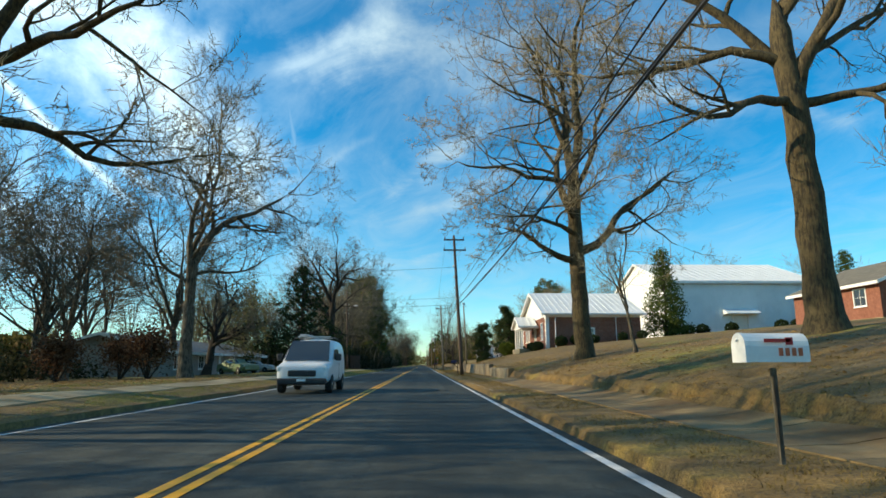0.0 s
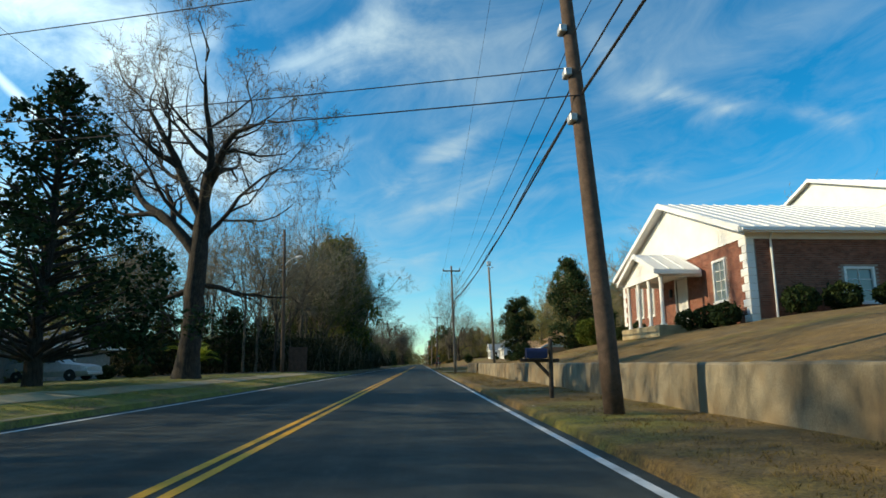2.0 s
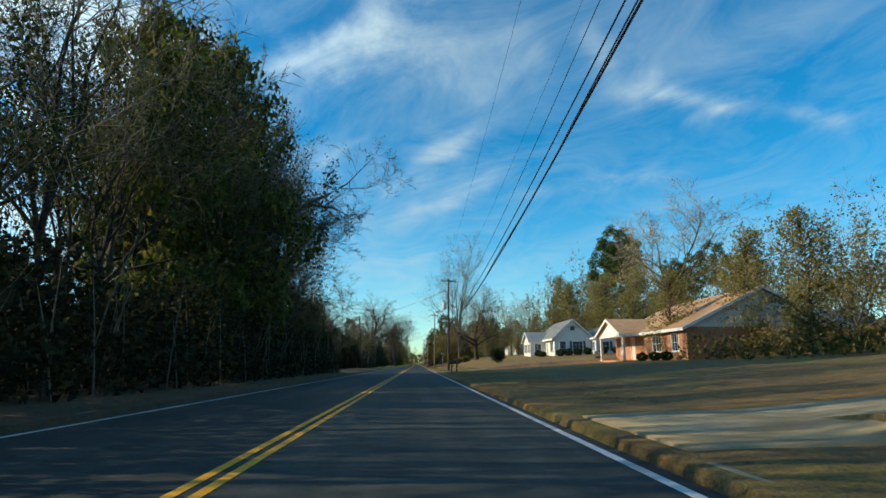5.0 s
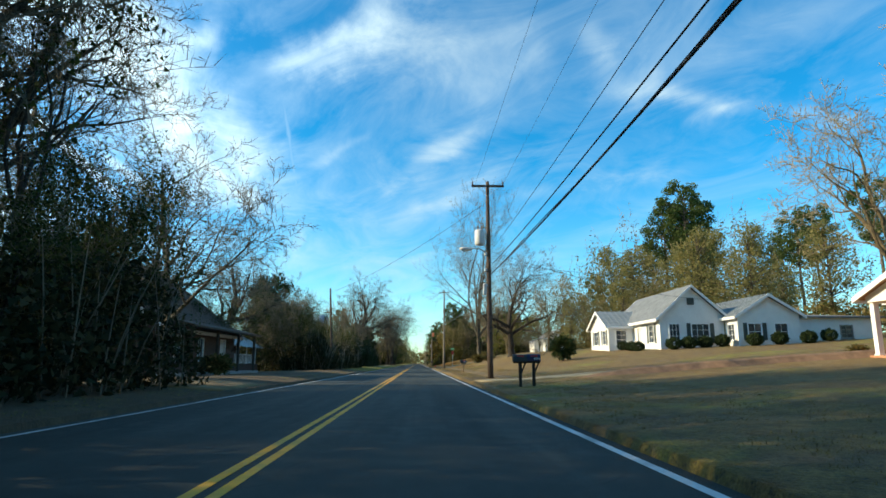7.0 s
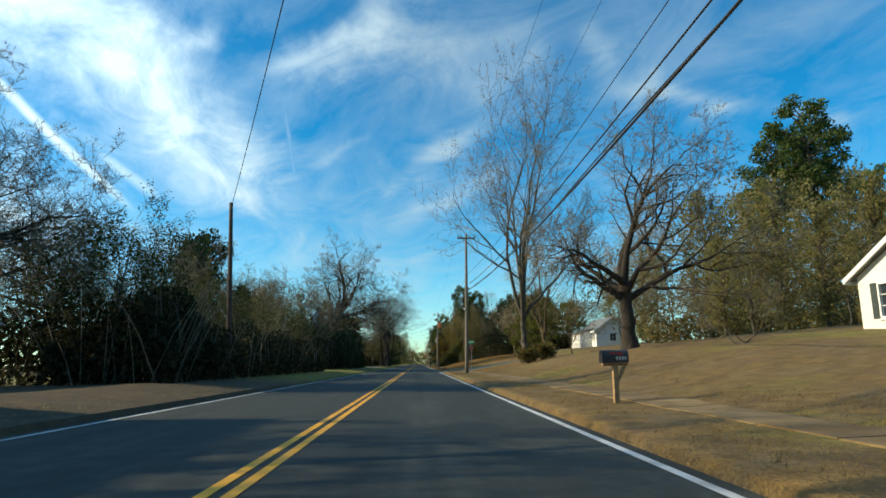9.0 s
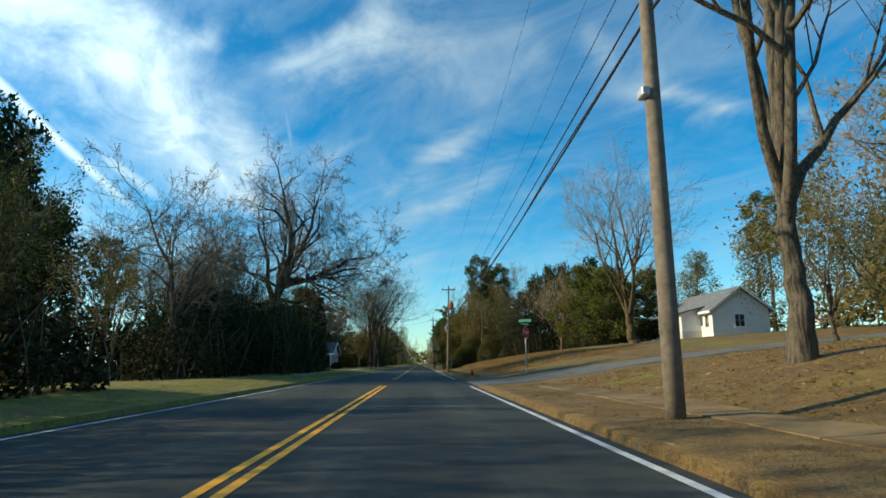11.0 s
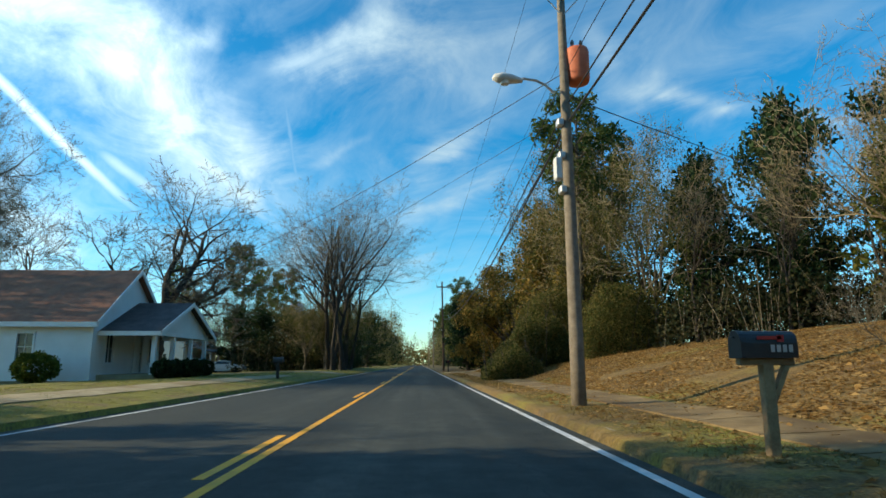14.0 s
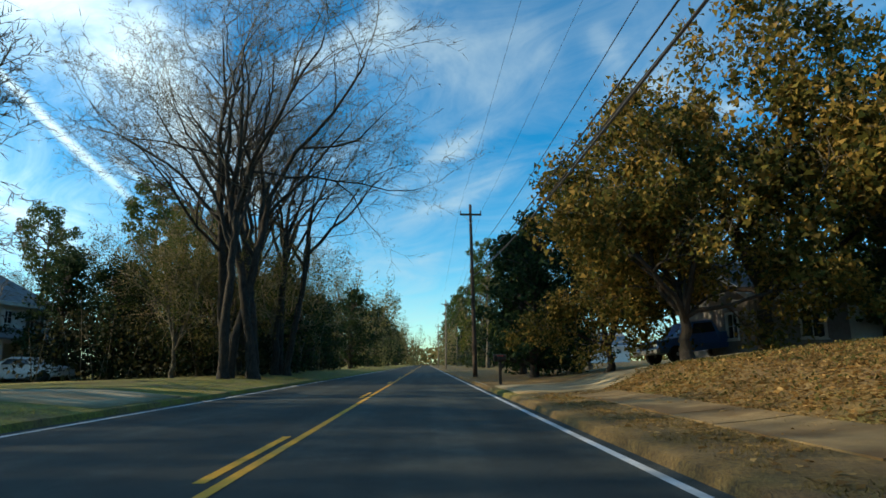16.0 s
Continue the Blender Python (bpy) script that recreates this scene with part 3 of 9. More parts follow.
# ---- mesh tools ----
class Geo:
    """Collects vertices and faces for one mesh."""
    def __init__(self):
        self.v, self.f = [], []

    def add(self, verts, faces):
        o = len(self.v)
        self.v.extend(verts)
        self.f.extend([tuple(i + o for i in f) for f in faces])
        return self

    def box(self, x0, x1, y0, y1, z0, z1, m=None):
        vs = [Vector((x, y, z)) for x in (x0, x1) for y in (y0, y1) for z in (z0, z1)]
        if m:
            vs = [m @ v for v in vs]
        return self.add([tuple(v) for v in vs], [(0, 1, 3, 2), (4, 6, 7, 5), (0, 4, 5, 1), (2, 3, 7, 6), (0, 2, 6, 4), (1, 5, 7, 3)])

    def soft(self, x0, x1, y0, y1, z0, z1, r=0.02, seg=2, m=None):
        """A box with rounded edges."""
        bm = bmesh.new()
        bmesh.ops.create_cube(bm, size=1)
        bmesh.ops.scale(bm, vec=(x1 - x0, y1 - y0, z1 - z0), verts=bm.verts)
        bmesh.ops.bevel(bm, geom=bm.edges[:], offset=r, segments=seg, affect="EDGES", profile=0.5)
        bmesh.ops.translate(bm, vec=((x0 + x1) / 2, (y0 + y1) / 2, (z0 + z1) / 2), verts=bm.verts)
        if m:
            bmesh.ops.transform(bm, matrix=m, verts=bm.verts)
        self.add([tuple(v.co) for v in bm.verts], [tuple(v.index for v in f.verts) for f in bm.faces])
        bm.free()
        return self

    def prism(self, poly, axis, a, b):
        """Extrudes a polygon given in the other two axes from a to b along an axis."""
        n = len(poly)
        def p(u, w, t):
            return (t, u, w) if axis == "x" else (u, t, w) if axis == "y" else (u, w, t)
        vs = [p(u, w, a) for u, w in poly] + [p(u, w, b) for u, w in poly]
        fs = [tuple(range(n))[::-1], tuple(range(n, 2 * n))] + [(i, (i + 1) % n, n + (i + 1) % n, n + i) for i in range(n)]
        return self.add(vs, fs)

    def tube(self, pts, radii, sides=8, cap=True):
        pts = [Vector(p) for p in pts]
        if isinstance(radii, (int, float)):
            radii = [radii] * len(pts)
        ring, vs = [], []
        for i, p in enumerate(pts):
            d = (pts[min(i + 1, len(pts) - 1)] - pts[max(i - 1, 0)]).normalized()
            u = d.cross(Vector((0.31, 0.13, 0.94))).normalized()
            w = d.cross(u)
            for s in range(sides):
                a = 2 * math.pi * s / sides
                vs.append(tuple(p + (u * math.cos(a) + w * math.sin(a)) * radii[i]))
        fs = []
        for i in range(len(pts) - 1):
            for s in range(sides):
                a, b = i * sides + s, i * sides + (s + 1) % sides
                fs.append((a, b, b + sides, a + sides))
        if cap:
            fs.append(tuple(range(sides))[::-1])
            fs.append(tuple(range((len(pts) - 1) * sides, len(pts) * sides)))
        return self.add(vs, fs)

    def lathe(self, profile, at=(0, 0, 0), sides=16, m=None):
        """Turns a (radius, height) profile about z."""
        vs = []
        for r, z in profile:
            for s in range(sides):
                a = 2 * math.pi * s / sides
                v = Vector((at[0] + r * math.cos(a), at[1] + r * math.sin(a), at[2] + z))
                vs.append(tuple(m @ v if m else v))
        fs = []
        for i in range(len(profile) - 1):
            for s in range(sides):
                a, b = i * sides + s, i * sides + (s + 1) % sides
                fs.append((a, b, b + sides, a + sides))
        fs.append(tuple(range(sides))[::-1])
        fs.append(tuple(range((len(profile) - 1) * sides, len(profile) * sides)))
        return self.add(vs, fs)

    def mesh(self, name, mat, smooth=False):
        me = bpy.data.meshes.new(name)
        me.from_pydata(self.v, [], self.f)
        me.materials.append(mat)
        if smooth:
            me.polygons.foreach_set("use_smooth", [True] * len(me.polygons))
        me.update()
        return me


def part(name, geo, mat, parent=None, label="", smooth=False, m=None):
    """Links a Geo (or mesh) as one mesh object, under a thing or a part when given."""
    ob = new(name, geo.mesh(name, mat, smooth) if isinstance(geo, Geo) else geo)
    if parent:
        ob.parent = parent
    if m:
        ob.matrix_basis = m
    return tagged(ob, label)


def thing(name, label, category, at=(0, 0, 0), rz=0, group="", kind=""):
    ob = new(name)
    ob.matrix_basis = pose(*at, 0, 0, rz)
    ob.empty_display_size = 0.2
    return tagged(ob, label, category, group, kind)


def quad_mesh(name, verts, quads, mat, smooth=False):
    """A mesh from numpy arrays of vertices and quads."""
    me = bpy.data.meshes.new(name)
    nv, nf = len(verts), len(quads)
    me.vertices.add(nv)
    me.vertices.foreach_set("co", np.asarray(verts, dtype=np.float32).ravel())
    me.loops.add(nf * 4)
    me.loops.foreach_set("vertex_index", np.asarray(quads, dtype=np.int32).ravel())
    me.polygons.add(nf)
    me.polygons.foreach_set("loop_start", np.arange(0, nf * 4, 4, dtype=np.int32))
    me.polygons.foreach_set("loop_total", np.full(nf, 4, dtype=np.int32))
    if smooth:
        me.polygons.foreach_set("use_smooth", np.ones(nf, dtype=bool))
    me.materials.append(mat)
    me.update(calc_edges=True)
    return me


def poly_mesh(name, verts, quads, tris, mat, smooth=False):
    """A mesh from numpy arrays of vertices, quads and triangles."""
    me = bpy.data.meshes.new(name)
    nq, nt = len(quads), len(tris)
    me.vertices.add(len(verts))
    me.vertices.foreach_set("co", np.asarray(verts, dtype=np.float32).ravel())
    me.loops.add(nq * 4 + nt * 3)
    me.loops.foreach_set("vertex_index", np.concatenate([np.asarray(quads).ravel(), np.asarray(tris).ravel()]).astype(np.int32))
    me.polygons.add(nq + nt)
    me.polygons.foreach_set("loop_start", np.concatenate([np.arange(nq) * 4, nq * 4 + np.arange(nt) * 3]).astype(np.int32))
    me.polygons.foreach_set("loop_total", np.concatenate([np.full(nq, 4), np.full(nt, 3)]).astype(np.int32))
    if smooth:
        me.polygons.foreach_set("use_smooth", np.ones(nq + nt, dtype=bool))
    me.materials.append(mat)
    me.update(calc_edges=True)
    return me


def tubes_mesh(name, branches, mat, sides=0):
    """Many tapering branches in one mesh, each running out to a point. branches: (points n x 3, radii n)."""
    groups = {}
    for pts, rad in branches:
        k = sides or (9 if rad[0] > 0.2 else 6 if rad[0] > 0.06 else 4 if rad[0] > 0.03 else 3)
        groups.setdefault((len(pts), k), []).append((pts, rad))
    vs, qs, ts, base = [], [], [np.zeros((0, 3), int)], 0
    for (n, k), lst in groups.items():
        ang = np.arange(k) * 2 * np.pi / k
        P = np.array([b[0] for b in lst])
        R = np.array([b[1] for b in lst])
        D = np.gradient(P, axis=1)
        D /= np.linalg.norm(D, axis=2, keepdims=True) + 1e-9
        U = np.cross(D, np.array([0.31, 0.13, 0.94]))
        U /= np.linalg.norm(U, axis=2, keepdims=True) + 1e-9
        W = np.cross(D, U)
        m, B = n - 1, len(lst)
        V = P[:, :m, None, :] + R[:, :m, None, None] * (U[:, :m, None, :] * np.cos(ang)[:, None] + W[:, :m, None, :] * np.sin(ang)[:, None])
        vs.append(V.reshape(-1, 3))
        vs.append(P[:, -1, :])
        idx = base + np.arange(B * m * k).reshape(B, m, k)
        tip = base + B * m * k + np.arange(B)
        if m > 1:
            a, d = idx[:, :-1, :], idx[:, 1:, :]
            qs.append(np.stack([a, np.roll(a, -1, axis=2), np.roll(d, -1, axis=2), d], axis=-1).reshape(-1, 4))
        last = idx[:, -1, :]
        ts.append(np.stack([last, np.roll(last, -1, axis=1), np.repeat(tip[:, None], k, axis=1)], axis=-1).reshape(-1, 3))
        base += B * m * k + B
    return poly_mesh(name, np.concatenate(vs), np.concatenate(qs) if qs else np.zeros((0, 4), int), np.concatenate(ts), mat, True)


def leaves_mesh(name, centres, size, mat, seed, stretch=1.8, flat=0.0, spread=0.4, plain=False):
    """Small folded leaves of four corners round the given centres; plain ones have three."""
    r = np.random.RandomState(seed)
    n = len(centres)
    a = r.normal(size=(n, 3))
    a[:, 2] *= 1 - flat
    a /= np.linalg.norm(a, axis=1, keepdims=True) + 1e-9
    b = np.cross(a, r.normal(size=(n, 3)))
    if flat:
        b[:, 2] *= 1 - flat
    b /= np.linalg.norm(b, axis=1, keepdims=True) + 1e-9
    s = size * (1 - spread + 2 * spread * r.rand(n, 1))
    c = np.asarray(centres)
    k = np.cross(a, b) * s * 0.18
    if plain:
        V = np.stack([c - a * s * stretch / 2 - b * s * 0.3, c + b * s * 0.7, c + a * s * stretch / 2 - b * s * 0.3], axis=1).reshape(-1, 3)
        return poly_mesh(name, V, np.zeros((0, 4), int), np.arange(n * 3).reshape(-1, 3), mat)
    V = np.stack([c - a * s * stretch / 2, c + b * s / 2 + k, c + a * s * stretch / 2, c - b * s / 2 + k], axis=1).reshape(-1, 3)
    return quad_mesh(name, V, np.arange(n * 4).reshape(-1, 4), mat)


# ---- lie of the land ----
GX = [2.3, 3.0, 4.0, 4.92, 5.18, 6.5, 10, 14, 20, 30, 45, 80, 200]
LAND = [
    (-80, [.1, .14, .16, .18, .46, .8, 1.45, 2.1, 2.7, 3.7, 5, 7, 8]),
    (30, [.1, .14, .16, .18, .46, .8, 1.5, 2.15, 2.8, 3.8, 5, 7, 8]),
    (35, [.1, .14, .16, .17, .64, .85, 1.5, 2.15, 2.8, 3.8, 5, 7, 8]),
    (46, [.1, .14, .16, .17, .84, 1.0, 1.75, 2.4, 3.1, 4.0, 5, 7, 8]),
    (62, [.1, .14, .16, .17, .85, 1.05, 2.0, 2.72, 3.3, 4.2, 5, 7, 8]),
    (79, [.1, .14, .16, .17, .85, 1.0, 1.9, 2.6, 3.2, 4.1, 5, 6.5, 8]),
    (95, [.1, .14, .16, .17, .85, .95, 1.3, 1.7, 2.2, 2.9, 3.8, 5, 6]),
    (101, [.1, .14, .16, .17, .8, .9, 1.15, 1.5, 2.0, 2.7, 3.6, 5, 6]),
    (106, [.1, .14, .16, .17, .2, .3, .6, 1.0, 1.5, 2.2, 3.2, 4.5, 6]),
    (130, [.1, .14, .16, .17, .2, .25, .45, .7, 1.1, 1.8, 2.8, 4, 6]),
    (160, [.1, .14, .17, .18, .2, .3, .5, .75, 1.1, 1.5, 2.3, 3.5, 5]),
    (188, [.1, .15, .18, .22, .25, .4, .9, 1.4, 2.0, 2.5, 3.3, 4, 5]),
    (205, [.1, .15, .18, .24, .28, .6, 1.55, 2.1, 2.6, 3.2, 4, 5, 6]),
    (228, [.1, .15, .18, .22, .25, .5, 1.2, 1.8, 2.3, 3.0, 4, 5, 6]),
    (238, [.08, .14, .17, .2, .24, .45, 1.0, 1.5, 2.1, 2.9, 3.9, 5, 6]),
    (241.2, [-.03, .0, .04, .1, .13, .33, .85, 1.35, 1.95, 2.8, 3.8, 5, 6]),
    (248.5, [-.03, .0, .04, .1, .13, .32, .8, 1.3, 1.9, 2.8, 3.8, 5, 6]),
    (251.5, [.08, .14, .17, .2, .24, .42, .95, 1.5, 2.1, 2.95, 3.9, 5, 6]),
    (258, [.1, .15, .18, .22, .25, .5, 1.15, 1.8, 2.5, 3.3, 4.2, 5, 6]),
    (275, [.1, .15, .18, .22, .26, .6, 1.4, 2.1, 2.8, 3.6, 4.6, 6, 7]),
    (294, [.1, .15, .18, .22, .26, .65, 1.45, 2.15, 2.85, 3.7, 4.8, 6, 7]),
    (312, [.1, .15, .17, .25, .32, .75, 1.4, 2.0, 2.6, 3.4, 4.5, 6, 7]),
    (325, [.1, .15, .17, .3, .42, 1.0, 1.4, 1.75, 2.1, 2.8, 3.6, 5, 6]),
    (331, [.1, .15, .17, .22, .28, .7, 1.2, 1.6, 2.0, 2.6, 3.4, 5, 6]),
    (338, [.08, .12, .15, .18, .2, .35, .8, 1.3, 1.8, 2.4, 3.2, 4, 5]),
    (350, [.1, .12, .15, .18, .2, .3, .5, .8, 1.1, 1.6, 2.2, 3, 4]),
    (420, [.08, .1, .12, .13, .14, .2, .3, .5, .7, 1.0, 1.4, 2, 3]),
]
LX = [-200, -80, -40, -22, -14, -10, -8, -6.6, -5.95]
LZ = [1.0, 0.4, 0.0, -0.05, 0.22, 0.33, 0.27, 0.16, 0.1]
LAND_Y = np.array([r[0] for r in LAND], dtype=float)
LAND_Z = np.array([r[1] for r in LAND])


def gz(x, y):
    """Height of the ground at (x, y)."""
    if x > 2.3:
        cols = [np.interp(y, LAND_Y, LAND_Z[:, i]) for i in range(len(GX))]
        z = float(np.interp(x, GX, cols))
        amp = min(1.0, max(0.0, (x - 2.6) / 2.0))
    elif x < -5.95:
        z = float(np.interp(x, LX, LZ))
        amp = min(1.0, max(0.0, (-6.2 - x) / 2.0))
    else:
        return -0.07
    return z + amp * 0.05 * noise.noise((x * 0.45, y * 0.45, 0.0)) + amp * 0.02 * noise.noise((x * 1.7, y * 1.7, 5.0))


def drape(x0, x1, y0, y1, lift, nx, ny):
    """A strip that follows the ground, lifted a little, with skirts down into it."""
    g = Geo()
    xs = [x0 + (x1 - x0) * i / nx for i in range(nx + 1)]
    ys = [y0 + (y1 - y0) * j / ny for j in range(ny + 1)]
    for j, y in enumerate(ys):
        for i, x in enumerate(xs):
            g.v.append((x, y, gz(x, y) + lift))
    w = nx + 1
    for j in range(ny):
        for i in range(nx):
            a = j * w + i
            g.f.append((a, a + 1, a + 1 + w, a + w))
    rim = [j * w for j in range(ny + 1)][::-1] + list(range(1, w)) + [j * w + nx for j in range(1, ny + 1)] + [ny * w + i for i in range(nx - 1, 0, -1)]
    rim = [i for i in range(w)] + [j * w + nx for j in range(1, ny + 1)] + [ny * w + i for i in range(nx - 1, -1, -1)] + [j * w for j in range(ny - 1, 0, -1)]
    o = len(g.v)
    for i in rim:
        x, y, z = g.v[i]
        g.v.append((x, y, z - lift - 0.06))
    for k in range(len(rim)):
        a, b = k, (k + 1) % len(rim)
        g.f.append((rim[b], rim[a], o + a, o + b))
    return g


def ground_sheet():
    xs = [-1500, -700, -400, -250, -160, -110, -80, -65, -52, -44, -38, -33, -28] + list(np.arange(-24, -9, 1.2)) + list(np.arange(-9, -5.9, 0.5)) + [-5.97, -5.9, -3, 0, 2.25, 2.32]
    xs += list(np.arange(2.6, 4.8, 0.4)) + [4.92, 5.18] + list(np.arange(5.5, 9.5, 0.45)) + list(np.arange(9.6, 22, 0.9)) + list(np.arange(22, 50, 2.5)) + [55, 62, 72, 85, 105, 140, 200, 300, 500, 900, 1500]
    ys = [-300, -150, -80, -50] + list(np.arange(-35, 356, 1.0)) + list(np.arange(357, 420, 4.0)) + [430, 460, 500, 560, 640, 760, 950, 1300, 1900, 3000]
    w = len(xs)
    vs = np.array([(x, y, gz(x, y)) for y in ys for x in xs])
    j, i = np.meshgrid(np.arange(len(ys) - 1), np.arange(w - 1), indexing="ij")
    a = (j * w + i).ravel()
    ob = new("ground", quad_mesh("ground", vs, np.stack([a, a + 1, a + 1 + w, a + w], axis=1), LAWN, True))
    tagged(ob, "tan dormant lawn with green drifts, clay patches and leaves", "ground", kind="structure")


ground_sheet()


# ---- road ----
R_LINE, C_LINE, L_LINE = 2.05, -1.69, -5.63
g = Geo()
ys = [-300, -120, -60] + [-30 + 5 * i for i in range(90)] + [440, 520, 700, 1000, 1600, 2900]
xs = [-6.0, -5.4, -4.0, -2.8, -1.7, -0.8, 0.4, 1.4, 2.05, 2.42]
for y in ys:
    for x in xs:
        crown = 0.03 * (1 - abs(x + 1.8) / 4.2) - 0.015
        g.v.append((x, y, crown * 0.5))
w = len(xs)
for j in range(len(ys) - 1):
    for i in range(w - 1):
        a = j * w + i
        g.f.append((a, a + 1, a + 1 + w, a + w))
road = part("road", g, ASPHALT)
tagged(road, "two-lane grey asphalt road with worn tyre tracks", "road", kind="structure")


def stripe(x, y0, y1, width, mat, label):
    g = Geo()
    n = max(1, int((y1 - y0) / 4))
    for j in range(n + 1):
        y = y0 + (y1 - y0) * j / n
        for s in (-1, 1):
            xx = x + s * width / 2
            g.v.append((xx, y, (0.03 * (1 - abs(xx + 1.8) / 4.2) - 0.015) * 0.5 + 0.005))
    for j in range(n):
        g.f.append((2 * j, 2 * j + 1, 2 * j + 3, 2 * j + 2))
    ob = part("road_marking", g, mat)
    tagged(ob, label, "road marking", kind="structure")


SIDE0, SIDE1 = 239.0, 248.6
stripe(R_LINE, -60, 240.8, 0.11, WHITE_LINE, "solid white edge line on asphalt")
stripe(R_LINE, 252.4, 900, 0.11, WHITE_LINE, "solid white edge line on asphalt")
stripe(L_LINE, -60, 900, 0.10, WHITE_LINE, "faded white edge line on asphalt")
for dx in (-0.1, 0.1):
    stripe(C_LINE + dx, -60, 241.8, 0.105, YELLOW, "solid yellow centre line on asphalt")
stripe(C_LINE + 0.1, 253.0, 900, 0.105, YELLOW, "solid yellow centre line on asphalt")
stripe(C_LINE - 0.1, 253.0, 256.9, 0.105, YELLOW, "short yellow centre line on asphalt")
for i in range(16):
    stripe(C_LINE - 0.1, 266.1 + 12.5 * i, 269.3 + 12.5 * i, 0.105, YELLOW, "broken yellow centre line on asphalt")


def kerb(side, y0, y1):
    """A weathered kerb with a rounded top and an uneven edge."""
    g = Geo()
    x = 2.42 if side > 0 else -6.0
    prof = [(0.0, -0.1), (0.0, 0.055), (0.02, 0.085), (0.05, 0.1), (0.11, 0.1), (0.14, 0.07), (0.14, -0.1)]
    n = int((y1 - y0) / 0.8)
    for j in range(n + 1):
        y = y0 + (y1 - y0) * j / n
        for u, z in prof:
            worn = 0.03 * noise.noise((y * 0.9, u * 4, side)) if z > 0 else 0
            g.v.append((x + side * (u + worn * 0.6), y, z + worn))
    w = len(prof)
    for j in range(n):
        for i in range(w - 1):
            a = j * w + i
            g.f.append((a, a + 1, a + 1 + w, a + w) if side < 0 else (a + w, a + 1 + w, a + 1, a))
    ob = part("kerb", g, KERB, smooth=True)
    tagged(ob, "worn sandy concrete kerb at the road edge", "kerb", kind="structure")


kerb(1, -60, 103)
kerb(1, 108, 163)
kerb(1, 167, 238.4)
kerb(1, 252.4, 327)
kerb(1, 335, 420)
kerb(-1, -60, 88)
kerb(-1, 94, 155)
kerb(-1, 163, 322)
kerb(-1, 328, 420)


def side_street(name, x0, x1, y0, y1, mat, label, lift=0.03):
    ob = part(name, drape(x0, x1, y0, y1, lift, max(2, int(abs(x1 - x0) / 0.6)), max(2, int((y1 - y0) / 0.8))), mat, smooth=True)
    tagged(ob, label, "road" if "road" in name else "driveway", kind="structure")


side_street("side_road", 2.3, 90, SIDE0 + 3, SIDE1 + 0.6, ASPHALT_OLD, "narrow asphalt side road climbing a lawn")
side_street("driveway", 2.6, 34, 103.6, 107.4, CONCRETE, "pale concrete driveway crossing the verge")
side_street("driveway", 2.6, 26, 163.6, 166.4, CONCRETE, "sandy driveway between two lawns")
side_street("driveway", -26, -6.2, 88.6, 93.4, ASPHALT, "asphalt driveway into the trees")
side_street("driveway", -22, -6.2, 156, 162, PAVE_SOIL, "earthy driveway at the road edge")
side_street("driveway", -30, -6.2, 323, 327, CONCRETE, "sandy driveway at the road edge")
side_street("driveway", 2.6, 12, 328, 334, CONCRETE, "concrete driveway crossing the verge")


def pavement(x0, x1, y0, y1, label, mat=None):
    """A footway of slabs with open joints."""
    top = thing("pavement", label, "pavement", kind="structure")
    n = int((y1 - y0) / 1.5)
    for i in range(n):
        a = y0 + 1.5 * i
        part("slab", drape(x0, x1, a + 0.012, a + 1.488, 0.02 + 0.012 * noise.noise((a, x0, 0)), 2, 2), mat or CONCRETE, top)


pavement(3.7, 5.0, -6, 33, "soil-washed weathered concrete pavement beside the kerb", PAVE_SOIL)
pavement(3.75, 4.85, 253, 327, "soil-washed weathered concrete pavement below a leafy bank", PAVE_SOIL)
pavement(3.95, 4.95, 168, 236, "soil-washed concrete pavement half lost in a tan lawn", PAVE_SOIL)
pavement(-8.6, -7.4, 8, 86, "sandy weathered concrete pavement on a lawn")
pavement(-8.7, -7.5, 254, 312, "sandy weathered concrete pavement on a lawn")


# ---- retaining wall ----
def retaining_wall(y0, y1, label, low=1.0):
    """Cast wall in long panels with an uneven, worn top edge and a leaning face."""
    top = thing("retaining_wall", label, "retaining wall", kind="structure")
    rng = random.Random(int(y0))
    y = y0
    while y < y1 - 0.05:
        b = min(y + rng.uniform(5.0, 8.5), y1)
        if y1 - b < 0.8:
            b = y1
        g = Geo()
        n = max(2, int((b - y) / 0.3))
        lean, j = rng.uniform(-0.006, 0.008), rng.uniform(-0.005, 0.005)
        prof = [(4.88, -0.1), (4.885, 0.3), (4.895, 0.62), (4.91, 0.93), (4.94, 0.965), (5.1, 0.975), (5.21, 0.96), (5.24, 0.9), (5.24, -0.1)]
        for i in range(n + 1):
            yy = y + 0.004 + (b - y - 0.008) * i / n
            for k, (x, z) in enumerate(prof):
                wob = 0.018 * noise.noise((yy * 1.1, z * 2.0, 7.0)) + 0.01 * noise.noise((yy * 4.0, z * 5.0, 2.0))
                top_wob = 0.035 * noise.noise((yy * 0.8, 1.0, 4.0)) if z > 0.8 else 0
                g.v.append((x + wob + j + lean * z, yy, z * low + top_wob))
        w = len(prof)
        for i in range(n):
            for k in range(w - 1):
                a = i * w + k
                g.f.append((a + w, a + 1 + w, a + 1, a))
        g.f.append(tuple(range(w)))
        g.f.append(tuple(range(n * w, (n + 1) * w))[::-1])
        part("panel", g, WALL_CAST, top)
        y = b


retaining_wall(33.8, 43.4, "low brown-stained concrete retaining wall below a lawn", 0.76)
retaining_wall(43.5, 89.8, "stained concrete retaining wall below a lawn")
retaining_wall(91.3, 101, "stained concrete retaining wall end piece")


